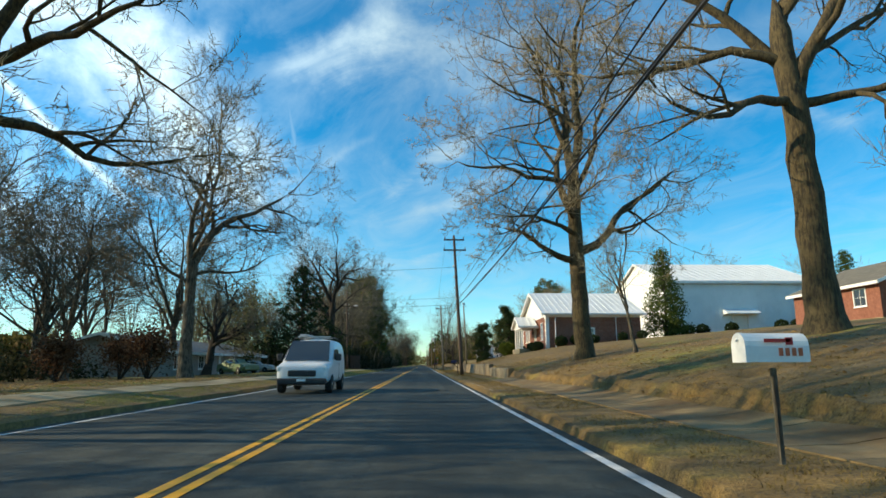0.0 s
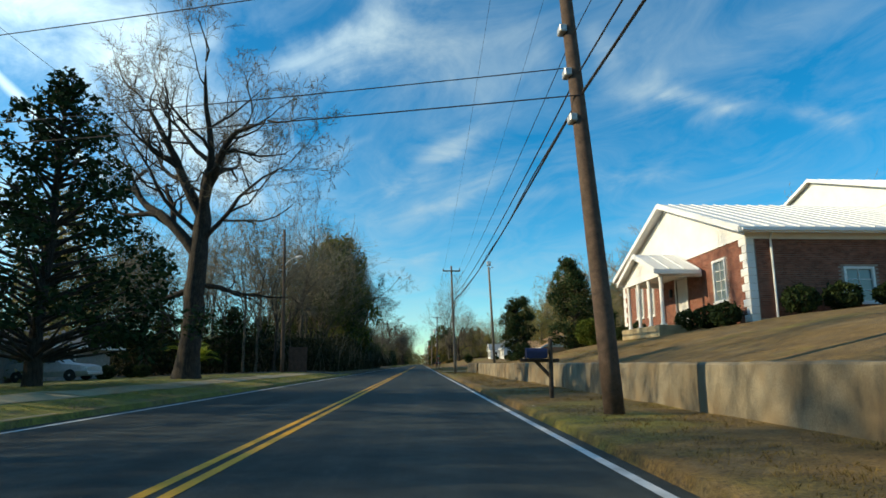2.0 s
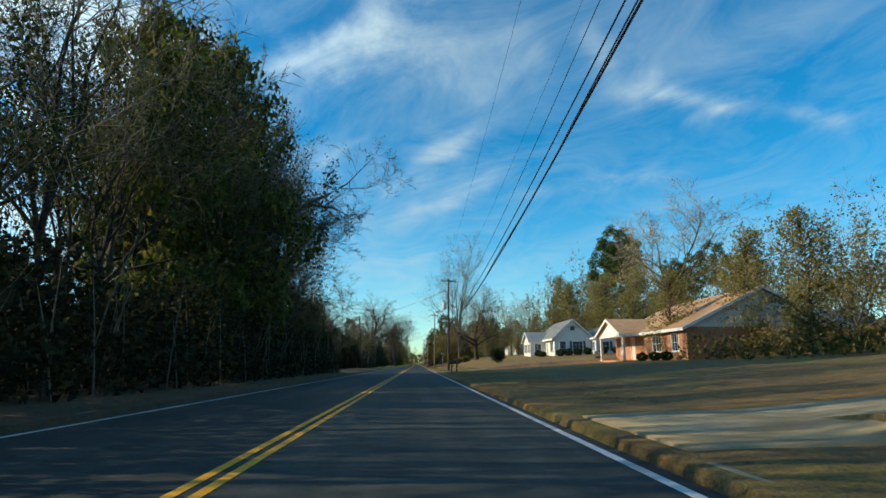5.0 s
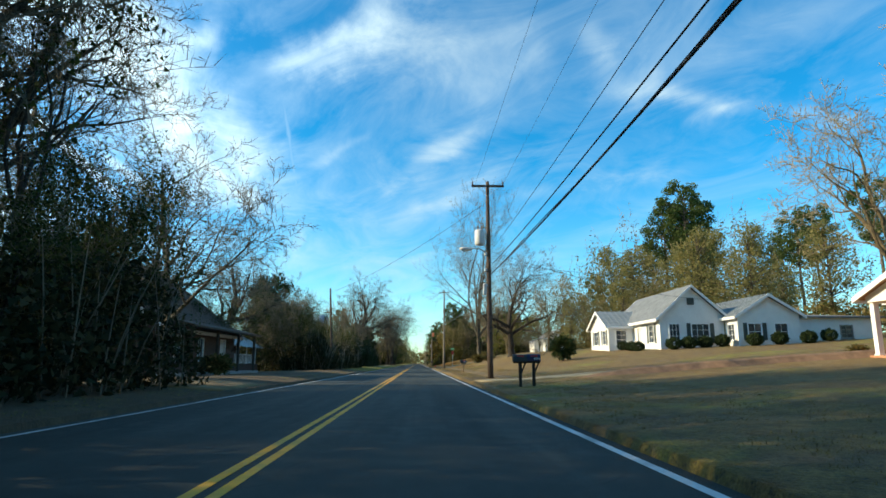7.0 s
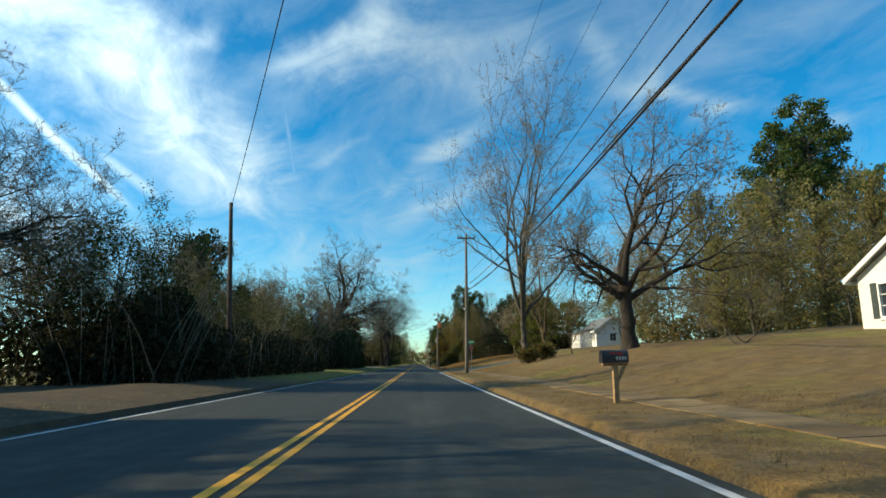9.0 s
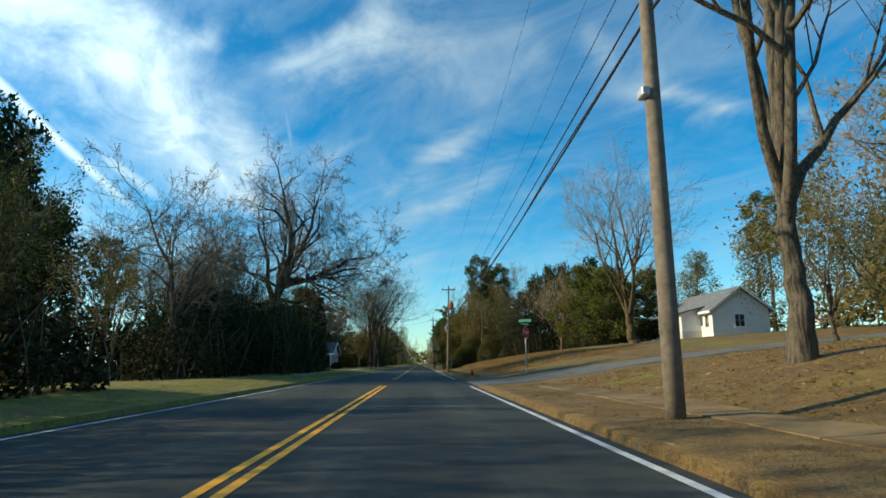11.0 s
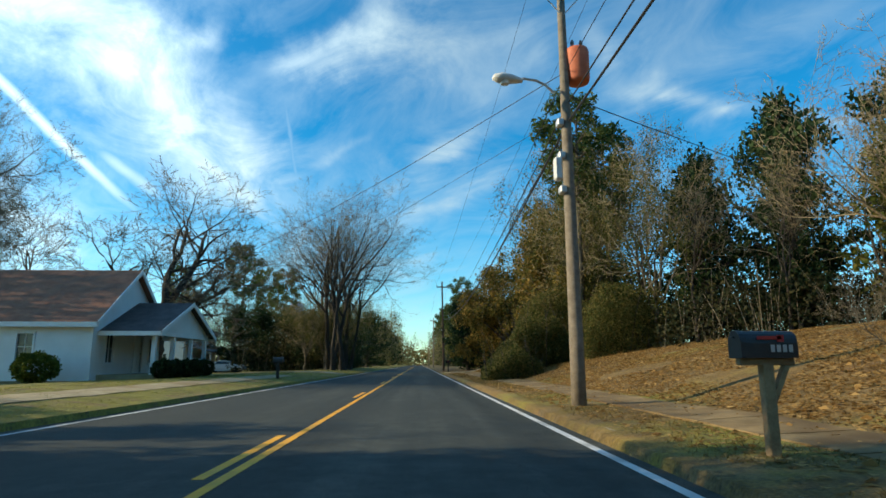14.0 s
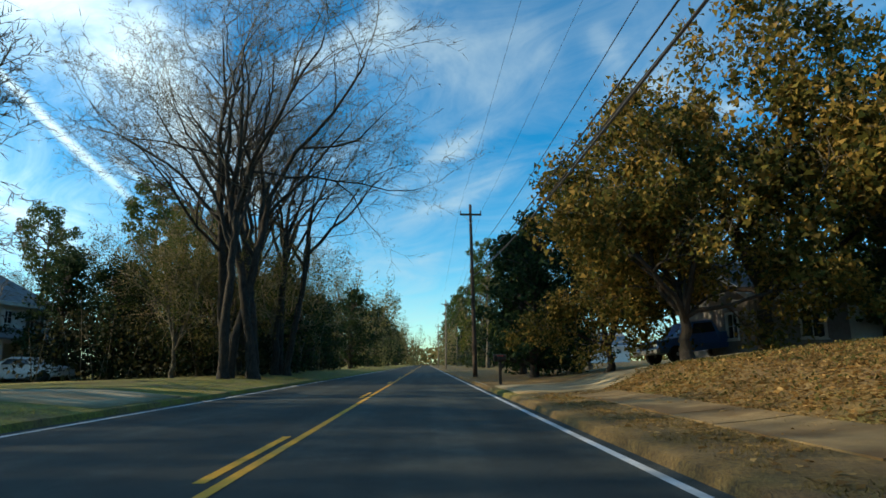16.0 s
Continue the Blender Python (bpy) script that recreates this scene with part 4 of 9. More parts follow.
# clay edge of a shallow ditch across a lawn
g = Geo()
n = 60
for i in range(n + 1):
    x = 6.5 + i * 0.34
    wob = 0.25 * noise.noise((x * 0.8, 3.0, 0.0))
    for dy, dz in ((-0.5, 0.0), (-0.32, -0.02), (-0.12, 0.22 + 0.1 * noise.noise((x * 1.7, 0, 0))), (0.1, 0.3), (0.45, 0.04), (0.6, -0.02)):
        yy = 162.7 + dy + wob
        g.v.append((x, yy, gz(x, yy) + dz * min(1, i / 8, (n - i) / 8) - 0.01))
for i in range(n):
    for k in range(5):
        a = i * 6 + k
        g.f.append((a + 6, a + 7, a + 1, a))
tagged(part("earth_bank", g, SOIL, smooth=True), "dark red clay edge of a ditch in a lawn", "earth bank", kind="structure")

# worn clay edge where the lawn breaks down to the pavement
g = Geo()
n = 116
for i in range(n + 1):
    y = 1.0 + i * 0.285
    wob = 0.14 * noise.noise((y * 0.55, 9.0, 0.0)) + 0.05 * noise.noise((y * 2.3, 1.0, 0.0))
    for dx, dz in ((-0.14, -0.03), (-0.05, 0.05), (0.0, 0.16), (0.03, 0.27), (0.12, 0.33), (0.3, 0.3), (0.55, 0.02)):
        x = 5.1 + dx + wob
        base = gz(4.9, y) if dx < 0.1 else gz(5.6 + wob, y) - 0.32
        g.v.append((x, y, base + dz * (1 + 0.3 * noise.noise((y * 1.1, dz * 3, 2.0))) * min(1, i / 10, (n - i) / 10) - 0.01))
for i in range(n):
    for k in range(6):
        a = i * 7 + k
        g.f.append((a + 7, a + 8, a + 1, a))
tagged(part("earth_bank", g, LAWN, smooth=True), "worn sandy edge of a lawn above the pavement", "earth bank", kind="structure")


# ---- trees ----
def unit(v):
    return v / (np.linalg.norm(v) + 1e-9)


class Tree:
    """Grows limbs, branches and twigs from a trunk. Results: wood (thick), twigs (thin) and buds, the places where leaves sit."""
    def __init__(self, seed, kids, wander=0.16, lift=0.05, droop=0.0, angle=(28, 62), ratio=(0.42, 0.68), thin=0.012):
        self.r = np.random.RandomState(seed)
        self.kids, self.wander, self.lift, self.droop, self.angle, self.ratio, self.thin = kids, wander, lift, droop, angle, ratio, thin
        self.wood, self.twigs, self.buds = [], [], []

    def grow(self, p, d, length, radius, level, lift=None):
        r = self.r
        last = level >= len(self.kids)
        n = 2 if last and level > 2 else (8, 6, 4, 3, 2, 2)[min(level, 5)]
        if last and level > 2:
            n = 1
        if level == 2 and len(self.kids) == 3:
            n = 2
        lift = self.lift if lift is None else lift
        pts, dirs = [np.array(p, float)], [unit(np.array(d, float))]
        for i in range(n):
            dd = dirs[-1] + r.normal(size=3) * self.wander * (1 + 0.3 * level)
            dd[2] += lift - (self.droop * i / n if level > 1 else 0)
            dd = unit(dd)
            dirs.append(dd)
            pts.append(pts[-1] + dd * length / n)
        s = np.linspace(0, 1, n + 1)
        rad = np.maximum(radius * (1 - 0.8 * s ** 0.9), self.thin * 0.3)
        (self.wood if radius > 0.035 else self.twigs).append((np.array(pts), rad))
        if level > 1:
            self.buds.append((pts[0], pts[-1]))
        if last:
            return
        k = self.kids[level]
        for c in range(k):
            f = 0.2 + 0.8 * (c + r.rand()) / k
            x = min(f * n, n - 0.01)
            i = int(x)
            q = pts[i] + (pts[i + 1] - pts[i]) * (x - i)
            self.side(q, dirs[i + 1], length * r.uniform(*self.ratio) * (1.2 - 0.55 * f), max(radius * (1 - 0.8 * f) * r.uniform(0.5, 0.75), self.thin), level + 1)
        self.side(pts[-1], dirs[-1], length * 0.4, max(rad[-1], self.thin), level + 1, small=True)

    def side(self, q, d, length, radius, level, small=False):
        r = self.r
        a = radians(r.uniform(*self.angle)) * (0.35 if small else 1)
        perp = unit(np.cross(d, r.normal(size=3)))
        self.grow(q, unit(d * math.cos(a) + perp * math.sin(a)), length, radius, level)

    def leaf_places(self, count, loose):
        """Points scattered round the twigs."""
        b = np.array(self.buds)
        b = b[self.r.rand(len(b)) < 0.45]
        k = self.r.randint(0, len(b), count)
        f = self.r.rand(count, 1)
        return b[k, 0] * (1 - f) + b[k, 1] * f + self.r.normal(size=(count, 3)) * loose


def trunk_line(r, h, lean, n=8, sway=0.05):
    pts = [np.zeros(3)]
    for i in range(n):
        s = pts[-1] + np.array([lean[0] / n, lean[1] / n, h / n]) + r.normal(size=3) * sway * np.array([1, 1, 0])
        pts.append(s)
    return np.array(pts)


def bare_tree(name, seed, height, girth, fork, limbs, spread, kids, bark, twig, label, lean=(0, 0), extra=(), stems=1, wander=0.16, lift=0.06, droop=0.0, thin=0.012, ratio=(0.42, 0.68), to_top=0.8, category="tree", leaves=0, leaf=None, leaf_size=0.1, loose=0.2, hang=0.0):
    """A winter tree, bare or with some leaves left. fork: height of the first fork; limbs: how many rise from it; extra: further limbs (height, compass, rise, length, radius)."""
    t = Tree(seed, kids, wander, lift, droop, thin=thin, ratio=ratio)
    r = t.r
    for st in range(stems):
        ln = (lean[0] + (r.uniform(-1.4, 1.4) if stems > 1 else 0), lean[1] + (r.uniform(-1.4, 1.4) if stems > 1 else 0))
        base = np.array([r.uniform(-0.35, 0.35), r.uniform(-0.35, 0.35), 0]) * (0 if stems == 1 else 1 if stems < 4 else 5.0)
        gth = girth * (1 if stems == 1 else r.uniform(0.6, 1))
        fk = fork * r.uniform(0.8, 1.2) if stems > 1 else fork
        pts = trunk_line(r, fk, ln, 16, 0.035) + base
        s = np.linspace(0, 1, len(pts))
        rad = (gth * (1 - 0.28 * s) + gth * 0.45 * np.exp(-s * fk / 0.4)) * (1 + r.normal(size=len(pts)) * 0.035)
        pts[0][2] -= 0.15
        tip, d = pts[-1], unit(pts[-1] - pts[-6])
        t.wood.append((np.vstack([pts, tip + d * 0.5, tip + d * 1.6]), np.append(rad, (rad[-1] * 0.72, 0.02))))
        for i in range(limbs):
            az = 2 * math.pi * (i + r.rand() * 0.7) / limbs
            a = radians(r.uniform(0.35, 1.0) * spread) if i else radians(6)
            dd = unit(d * math.cos(a) + np.array([math.cos(az), math.sin(az), 0]) * math.sin(a))
            q = pts[-1 - 2 * (i % 3)] if i else tip
            t.grow(q, dd, (height - fk) * r.uniform(to_top * 0.8, to_top * 1.1) * (1.0 if a < 0.6 else 0.85), gth * r.uniform(0.42, 0.6) * (1.15 if i == 0 else 1), 0)
    for h, az, rise, length, rad, *bend in extra:
        k = min(int(h / fork * 16), 15)
        q = pts[k] + (pts[k + 1] - pts[k]) * min(1, h / fork * 16 - k)
        a = radians(az)
        t.grow(q, np.array([math.sin(a) * math.cos(radians(rise)), math.cos(a) * math.cos(radians(rise)), math.sin(radians(rise))]), length, rad, 0, lift=bend[0] if bend else 0.02)
    if stems == 1 and fork > 4:
        t.twigs = [b for b in t.twigs if b[0][-1][2] > 0.42 * fork]
    top = thing(name, label, category)
    part("trunk", tubes_mesh("trunk", t.wood, bark), bark, top)
    fine = [(p[[0, 1, 3]], q[[0, 1, 3]]) if len(p) == 4 else (p[[0, 2, 4]], q[[0, 2, 4]]) if len(p) == 5 else (p, q) for p, q in t.twigs]
    part("crown", tubes_mesh("crown", fine, twig), twig, top, "bare fine twigs")
    if leaves:
        c = t.leaf_places(leaves, loose)
        c[:, 2] -= hang * r.rand(leaves)
        c = c[c[:, 2] > 0.1]
        part("foliage", leaves_mesh("foliage", c, leaf_size, leaf, seed, 1.7, plain=True), leaf, top)
    return top


def leafy(name, seed, trunk_pts, trunk_rad, clumps, per, size, leaf, bark, label, stretch=1.8, flat=0.0, limbs=True, category="tree", plain=False):
    """A tree in leaf. clumps: (x, y, z, radius) masses of foliage, each fed by a limb from the trunk."""
    r = np.random.RandomState(seed)
    top = thing(name, label, category)
    wood = [(np.array(trunk_pts, float), np.array(trunk_rad, float))]
    tp = np.array(trunk_pts, float)
    cs = []
    for x, y, z, rad in clumps:
        n = max(20, int(per * (rad / 1.0) ** 2))
        d = r.normal(size=(n, 3))
        d /= np.linalg.norm(d, axis=1, keepdims=True)
        d *= (r.rand(n, 1) ** 0.45) * rad * np.array([1, 1, 0.8])
        cs.append(d + np.array([x, y, z]))
        if limbs:
            zz = np.clip(z - rad * 0.9 - 0.2 * math.hypot(x, y), tp[1][2] * 0.5, tp[-1][2])
            q = np.array([np.interp(zz, tp[:, 2], tp[:, i]) for i in range(3)])
            e = np.array([x, y, z])
            mid = (q + e) / 2 + r.normal(size=3) * 0.1
            rr = max(0.03, trunk_rad[0] * 0.22)
            wood.append((np.array([q, mid, e]), np.array([rr, rr * 0.6, rr * 0.25])))
    part("trunk", tubes_mesh("trunk", wood, bark), bark, top)
    part("crown", leaves_mesh("crown", np.concatenate(cs), size, leaf, seed, stretch, flat, plain=plain), leaf, top)
    return top


def round_clumps(seed, n, rx, ry, z0, z1, r0, r1, taper=0.0, hollow=0.55):
    """Clump centres over an egg-shaped crown; taper narrows the top."""
    r = np.random.RandomState(seed)
    out = []
    for i in range(n):
        f = (i + r.rand()) / n
        z = z0 + (z1 - z0) * f
        env = math.sin(math.pi * (0.12 + 0.80 * f)) ** 0.7 if not taper else (1 - f) ** taper + 0.06
        a = i * 2.4 + r.uniform(-0.5, 0.5)
        k = hollow + (1 - hollow) * r.rand()
        out.append((rx * env * k * math.cos(a), ry * env * k * math.sin(a), z, r.uniform(r0, r1) * (1 if not taper else 0.55 + 0.6 * (1 - f))))
    return out


def put(ob, x, y, rz=0, s=1.0, label="", sz=None):
    """A copy of a tree or bush, standing on the ground."""
    c = copy_thing(ob, pose(x, y, gz(x, y) - 0.04, 0, 0, rz))
    c.scale = (s, s, sz or s)
    return tagged(c, label)


def drop(ob):
    """Takes a pattern piece out of the scene."""
    for o in (*ob.children_recursive, ob):
        bpy.data.objects.remove(o)


# patterns
BIG = (6, 5, 5, 6)
OAK_A = bare_tree("oak_tree", 11, 23, 0.47, 10.0, 4, 34, BIG, BARK_MOSS, TWIG_TAN, "large leafless oak with mossy tan bark on a lawn", lean=(-0.1, 0),
                  extra=((5.6, 88, 32, 9.5, 0.26, -0.085), (5.2, 262, 20, 4.6, 0.21, -0.05), (6.6, 230, 12, 5.5, 0.15, -0.03), (7.4, 205, 30, 5.5, 0.14), (9.4, 262, 34, 7.0, 0.17), (9.0, 120, 40, 7.5, 0.17)), wander=0.2, lift=0.05, thin=0.012)
OAK_N = bare_tree("oak_tree", 15, 21, 0.5, 10.0, 3, 40, BIG, BARK_MOSS, TWIG_TAN, "large leafless oak with a stout sunlit trunk", lean=(-0.15, 0),
                  extra=((7.6, 268, 0, 6.0, 0.18, 0.03), (9.0, 262, 16, 7.0, 0.19, 0.03), (7.4, 85, 22, 6.0, 0.18, 0.03), (8.6, 95, 38, 8.0, 0.18)), wander=0.18, lift=0.05, thin=0.012)
OAK_B = bare_tree("oak_tree", 23, 20, 0.42, 6.6, 4, 30, BIG, BARK, TWIG, "tall leafless oak with dark bark", wander=0.17, lift=0.06, thin=0.012,
                  extra=((6.0, 70, 25, 6.0, 0.13), (5.4, 280, 30, 6.0, 0.13)))
OAK_C = bare_tree("oak_tree", 37, 20.5, 0.6, 8.6, 5, 34, BIG, BARK_DARK, TWIG, "broad leafless oak with spreading crooked limbs", wander=0.17, lift=0.06, to_top=0.72,
                  extra=((4.7, 268, -4, 5.0, 0.2, 0.02), (4.9, 80, -14, 5.2, 0.18, 0.09), (7.2, 100, 30, 7, 0.16), (7.6, 250, 30, 7, 0.16)), thin=0.012)
OAK_D = bare_tree("oak_tree", 43, 21, 0.6, 8.8, 4, 38, BIG, BARK_DARK, TWIG, "great leafless leaning oak with sweeping limbs", lean=(2.4, 0.5), wander=0.2, lift=0.04,
                  extra=((6.2, 64, 10, 9.0, 0.2, 0.0), (7.0, 50, 20, 9.5, 0.2, -0.015), (7.8, 84, 30, 10.0, 0.2, -0.03), (8.2, 70, 48, 9.5, 0.2), (7.4, 110, 30, 8.0, 0.17, 0.0), (8.0, 280, 45, 8.0, 0.17), (8.4, 88, 20, 8.5, 0.2, -0.03), (8.6, 100, 10, 8.0, 0.17, -0.01), (8.0, 40, 36, 8.5, 0.17, -0.01)), thin=0.015)
OAK_L = bare_tree("oak_tree", 29, 17, 0.32, 4.2, 5, 48, (6, 5, 4, 3), BARK, TWIG, "leafless oak with spreading limbs", wander=0.16, thin=0.021)
OAK_T = bare_tree("oak_tree", 33, 17, 0.3, 5.0, 6, 50, (6, 5, 4, 3), BARK_SUN, TWIG_TAN, "leafless oak with tan sunlit twigs", wander=0.16, thin=0.02)
OAK_W = bare_tree("oak_tree", 31, 13.5, 0.5, 4.2, 7, 66, (6, 5, 5, 4), BARK_DARK, TWIG, "broad leafless oak with a wide low crown", lean=(-0.5, 0), wander=0.15, lift=0.04, thin=0.017, to_top=0.9)
ELM = bare_tree("elm_tree", 41, 17, 0.26, 3.0, 7, 40, (5, 5, 4, 3), BARK, TWIG, "leafless vase-shaped tree with many rising limbs", wander=0.12, lift=0.10, thin=0.014)
CLUMP = bare_tree("pecan_tree", 53, 21, 0.24, 8.0, 4, 46, (5, 4, 4, 3), BARK_DARK, TWIG, "group of tall leafless stems sharing one crown", stems=6, wander=0.15, lift=0.07, thin=0.01)
TWIN = bare_tree("pecan_tree", 59, 17, 0.42, 2.4, 5, 24, (6, 5, 4, 3), BARK_SUN, TWIG_TAN, "leafless low-forked tree with pale sunlit bark", lean=(-0.5, 0), wander=0.1, lift=0.09, thin=0.014)
SAPLING = bare_tree("dogwood_tree", 63, 6.4, 0.09, 2.6, 5, 40, (5, 4, 3, 2), BARK, TWIG_TAN, "small leafless dogwood on a lawn", thin=0.008, wander=0.15)
SMALL = bare_tree("crape_myrtle", 61, 5.5, 0.07, 1.2, 4, 42, (5, 4, 3), BARK, TWIG, "small leafless many-stemmed tree", stems=3, thin=0.008, wander=0.16)
MYRTLE = bare_tree("hackberry_tree", 67, 9.5, 0.17, 2.6, 6, 40, (5, 4, 3, 2), BARK_SUN, TWIG_TAN, "leafless spreading tree with pale trunk", stems=2, thin=0.01, wander=0.13)
THIN_A = bare_tree("woodland_tree", 71, 17, 0.15, 7.0, 3, 26, (6, 5, 4), BARK, TWIG, "slender leafless woodland tree", thin=0.016, wander=0.13, lift=0.1)
THIN_B = bare_tree("woodland_tree", 73, 15, 0.13, 5.0, 4, 32, (6, 5, 4), BARK_DARK, TWIG, "slender leafless woodland tree", thin=0.016, wander=0.16, lift=0.08)
THIN_C = bare_tree("woodland_tree", 79, 16, 0.17, 4.0, 5, 36, (5, 5, 3), BARK, TWIG_TAN, "leafless woodland tree with tan twigs", thin=0.02, wander=0.15, lift=0.08)
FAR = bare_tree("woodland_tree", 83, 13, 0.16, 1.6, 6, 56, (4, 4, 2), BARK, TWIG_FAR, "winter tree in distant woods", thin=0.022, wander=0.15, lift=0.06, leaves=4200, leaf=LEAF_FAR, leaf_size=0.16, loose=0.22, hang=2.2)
MIXED = bare_tree("woodland_evergreen", 87, 12, 0.17, 2.4, 6, 48, (5, 5, 4), BARK, TWIG_TAN, "vine-hung woodland tree with sparse olive leaves", thin=0.014, wander=0.18, leaves=11000, leaf=LEAF_BANK, leaf_size=0.072, loose=0.13, hang=1.6)
VINE = bare_tree("woodland_evergreen", 89, 12, 0.2, 2.2, 6, 44, (5, 5, 4), BARK_DARK, TWIG, "tall dark vine-covered tree beside the road", thin=0.014, wander=0.18, leaves=13000, leaf=LEAF_VINE, leaf_size=0.082, loose=0.14, hang=1.2)


def straight(h, r0, n=6, lean=0.0, seed=1):
    r = np.random.RandomState(seed)
    p = [(lean * h * (i / n) ** 2 + r.normal() * 0.05 * (i > 0), r.normal() * 0.05 * (i > 0), h * i / n - (0.15 if i == 0 else 0)) for i in range(n + 1)]
    return p, [r0 * (1.35 if i == 0 else 1 - 0.8 * i / n) for i in range(n + 1)]


def ragged_clumps(seed, n, rx, ry, z0, z1, r0, r1, lobes=7, taper=0.0):
    """Clumps gathered on a few lobes of different reach, so that the outline is uneven and has gaps."""
    r = np.random.RandomState(seed)
    out = []
    lb = []
    for i in range(lobes):
        f = (i + 0.5) / lobes
        env = (math.sin(math.pi * (0.18 + 0.70 * f)) if not taper else (1 - f) ** taper + 0.08)
        a = i * 2.4 + r.uniform(-0.6, 0.6)
        k = r.uniform(0.35, 0.8)
        lb.append((rx * env * k * math.cos(a), ry * env * k * math.sin(a), z0 + (z1 - z0) * f, env * rx * r.uniform(0.42, 0.62)))
    for i in range(n):
        x, y, z, w = lb[i % lobes]
        d = unit(r.normal(size=3)) * w * r.uniform(0.5, 1.0)
        zz = min(max(z + d[2] * 0.8, z0), z1 + 0.4)
        out.append((x + d[0], y + d[1], zz, r.uniform(r0, r1)))
    for i in range(n // 3):
        f = (i + r.rand()) / (n // 3)
        a, k = r.uniform(0, 6.28), math.sqrt(r.rand()) * 0.55
        env = math.sin(math.pi * (0.2 + 0.7 * f))
        out.append((rx * env * k * math.cos(a), ry * env * k * math.sin(a), z0 + (z1 - z0) * f, r1))
    return out


tp, tr = straight(7.2, 0.22)
MAGNOLIA = leafy("magnolia_tree", 101, tp, tr, ragged_clumps(5, 90, 2.8, 2.8, 0.5, 8.4, 0.4, 0.75, 10), 440, 0.105, LEAF_MAG, BARK_DARK, "dense evergreen magnolia with glossy dark leaves")
tp, tr = straight(9.0, 0.22)
CEDAR = leafy("cedar_tree", 103, tp, tr, round_clumps(7, 170, 4.6, 4.6, 1.2, 9.8, 0.4, 0.7, taper=0.85, hollow=0.3), 300, 0.11, LEAF_CEDAR, BARK_DARK, "dark evergreen cedar with layered boughs", flat=0.4)
tp, tr = straight(5.0, 0.12)
THUJA = leafy("thuja_tree", 107, tp, tr, round_clumps(9, 95, 1.25, 1.25, 0.15, 5.5, 0.5, 0.7, taper=0.6, hollow=0.35), 330, 0.075, LEAF_THUJA, BARK_DARK, "cone-shaped clipped evergreen tree on a lawn")
tp, tr = straight(15.5, 0.24, lean=0.01)
PINE = leafy("pine_tree", 109, tp, tr, round_clumps(11, 34, 2.8, 2.8, 9.6, 16.6, 0.5, 1.0, hollow=0.4), 260, 0.12, LEAF_PINE, BARK, "tall pine with a tufted top and bare lower trunk", stretch=3.0)
tp, tr = straight(9.0, 0.3, lean=-0.02)
LIVE_OAK = leafy("evergreen_oak", 113, tp, tr, ragged_clumps(13, 120, 4.4, 4.4, 0.9, 10.4, 0.5, 0.95, 13), 95, 0.17, LEAF_OAK, BARK, "leafy oak in olive and bronze winter leaf", plain=True)
BRONZE_OAK = bare_tree("bronze_oak", 127, 10.5, 0.24, 2.0, 8, 72, (5, 5, 4), BARK_DARK, TWIG, "oak holding bronze winter leaves", thin=0.012, wander=0.17, leaves=26000, leaf=LEAF_BRONZE, leaf_size=0.13, loose=0.22, hang=0.9)
tp, tr = straight(10.5, 0.2)
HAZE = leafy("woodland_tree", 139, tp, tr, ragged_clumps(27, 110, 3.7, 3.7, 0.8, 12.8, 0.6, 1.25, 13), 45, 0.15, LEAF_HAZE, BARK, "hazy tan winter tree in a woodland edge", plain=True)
tp, tr = straight(8.0, 0.22)
HEMLOCK = leafy("dark_evergreen", 137, tp, tr, ragged_clumps(23, 100, 3.4, 3.4, 0.5, 9.4, 0.45, 0.95, 12), 85, 0.16, LEAF_CEDAR, BARK_DARK, "dense dark evergreen tree beside the road", plain=True)


def bush(name, seed, rx, ry, h, leaf, size, per, label, loose=0.12, category="bush"):
    r = np.random.RandomState(seed)
    top = thing(name, label, category)
    n = int(per)
    d = r.normal(size=(n, 3))
    d /= np.linalg.norm(d, axis=1, keepdims=True)
    k = (1 - loose * r.rand(n, 1) ** 0.5 * 2) * (1 + 0.12 * np.sin(d[:, :1] * 7 + seed) * np.cos(d[:, 1:2] * 6))
    c = d * k * np.array([rx, ry, h / 2]) + np.array([0, 0, h / 2])
    c = c[c[:, 2] > 0.02]
    wood = []
    for i in range(7):
        a = r.uniform(0, 6.28)
        e = np.array([math.cos(a) * rx * 0.6, math.sin(a) * ry * 0.6, h * r.uniform(0.5, 0.85)])
        wood.append((np.array([[0, 0, -0.05], e * 0.5 + r.normal(size=3) * 0.04, e]), np.array([0.03, 0.02, 0.008])))
    part("stems", tubes_mesh("stems", wood, BARK_DARK, 5), BARK_DARK, top)
    part("leaves", leaves_mesh("leaves", c, size, leaf, seed, 1.7), leaf, top)
    return top


BUSH_ROUND = bush("shrub", 201, 1.15, 1.15, 1.7, LEAF_BUSH, 0.09, 5200, "rounded clipped green shrub on a lawn")
BUSH_DARK = bush("shrub", 203, 0.7, 0.7, 1.1, LEAF_HEDGE, 0.09, 1500, "low dark evergreen shrub at a house wall")
BUSH_BIG = bush("camellia", 207, 1.3, 1.3, 2.4, LEAF_MAG, 0.12, 3800, "bushy camellia with dark glossy leaves", loose=0.3)
BUSH_BROWN = bush("shrub", 211, 1.3, 1.3, 1.5, LEAF_BRUSH, 0.12, 2600, "tangled brown winter shrub", loose=0.4)

BUSH_RUST = bush("shrub", 213, 1.2, 1.2, 2.2, LEAF_RUST, 0.06, 5200, "tall red-brown twiggy winter shrub", loose=0.5)


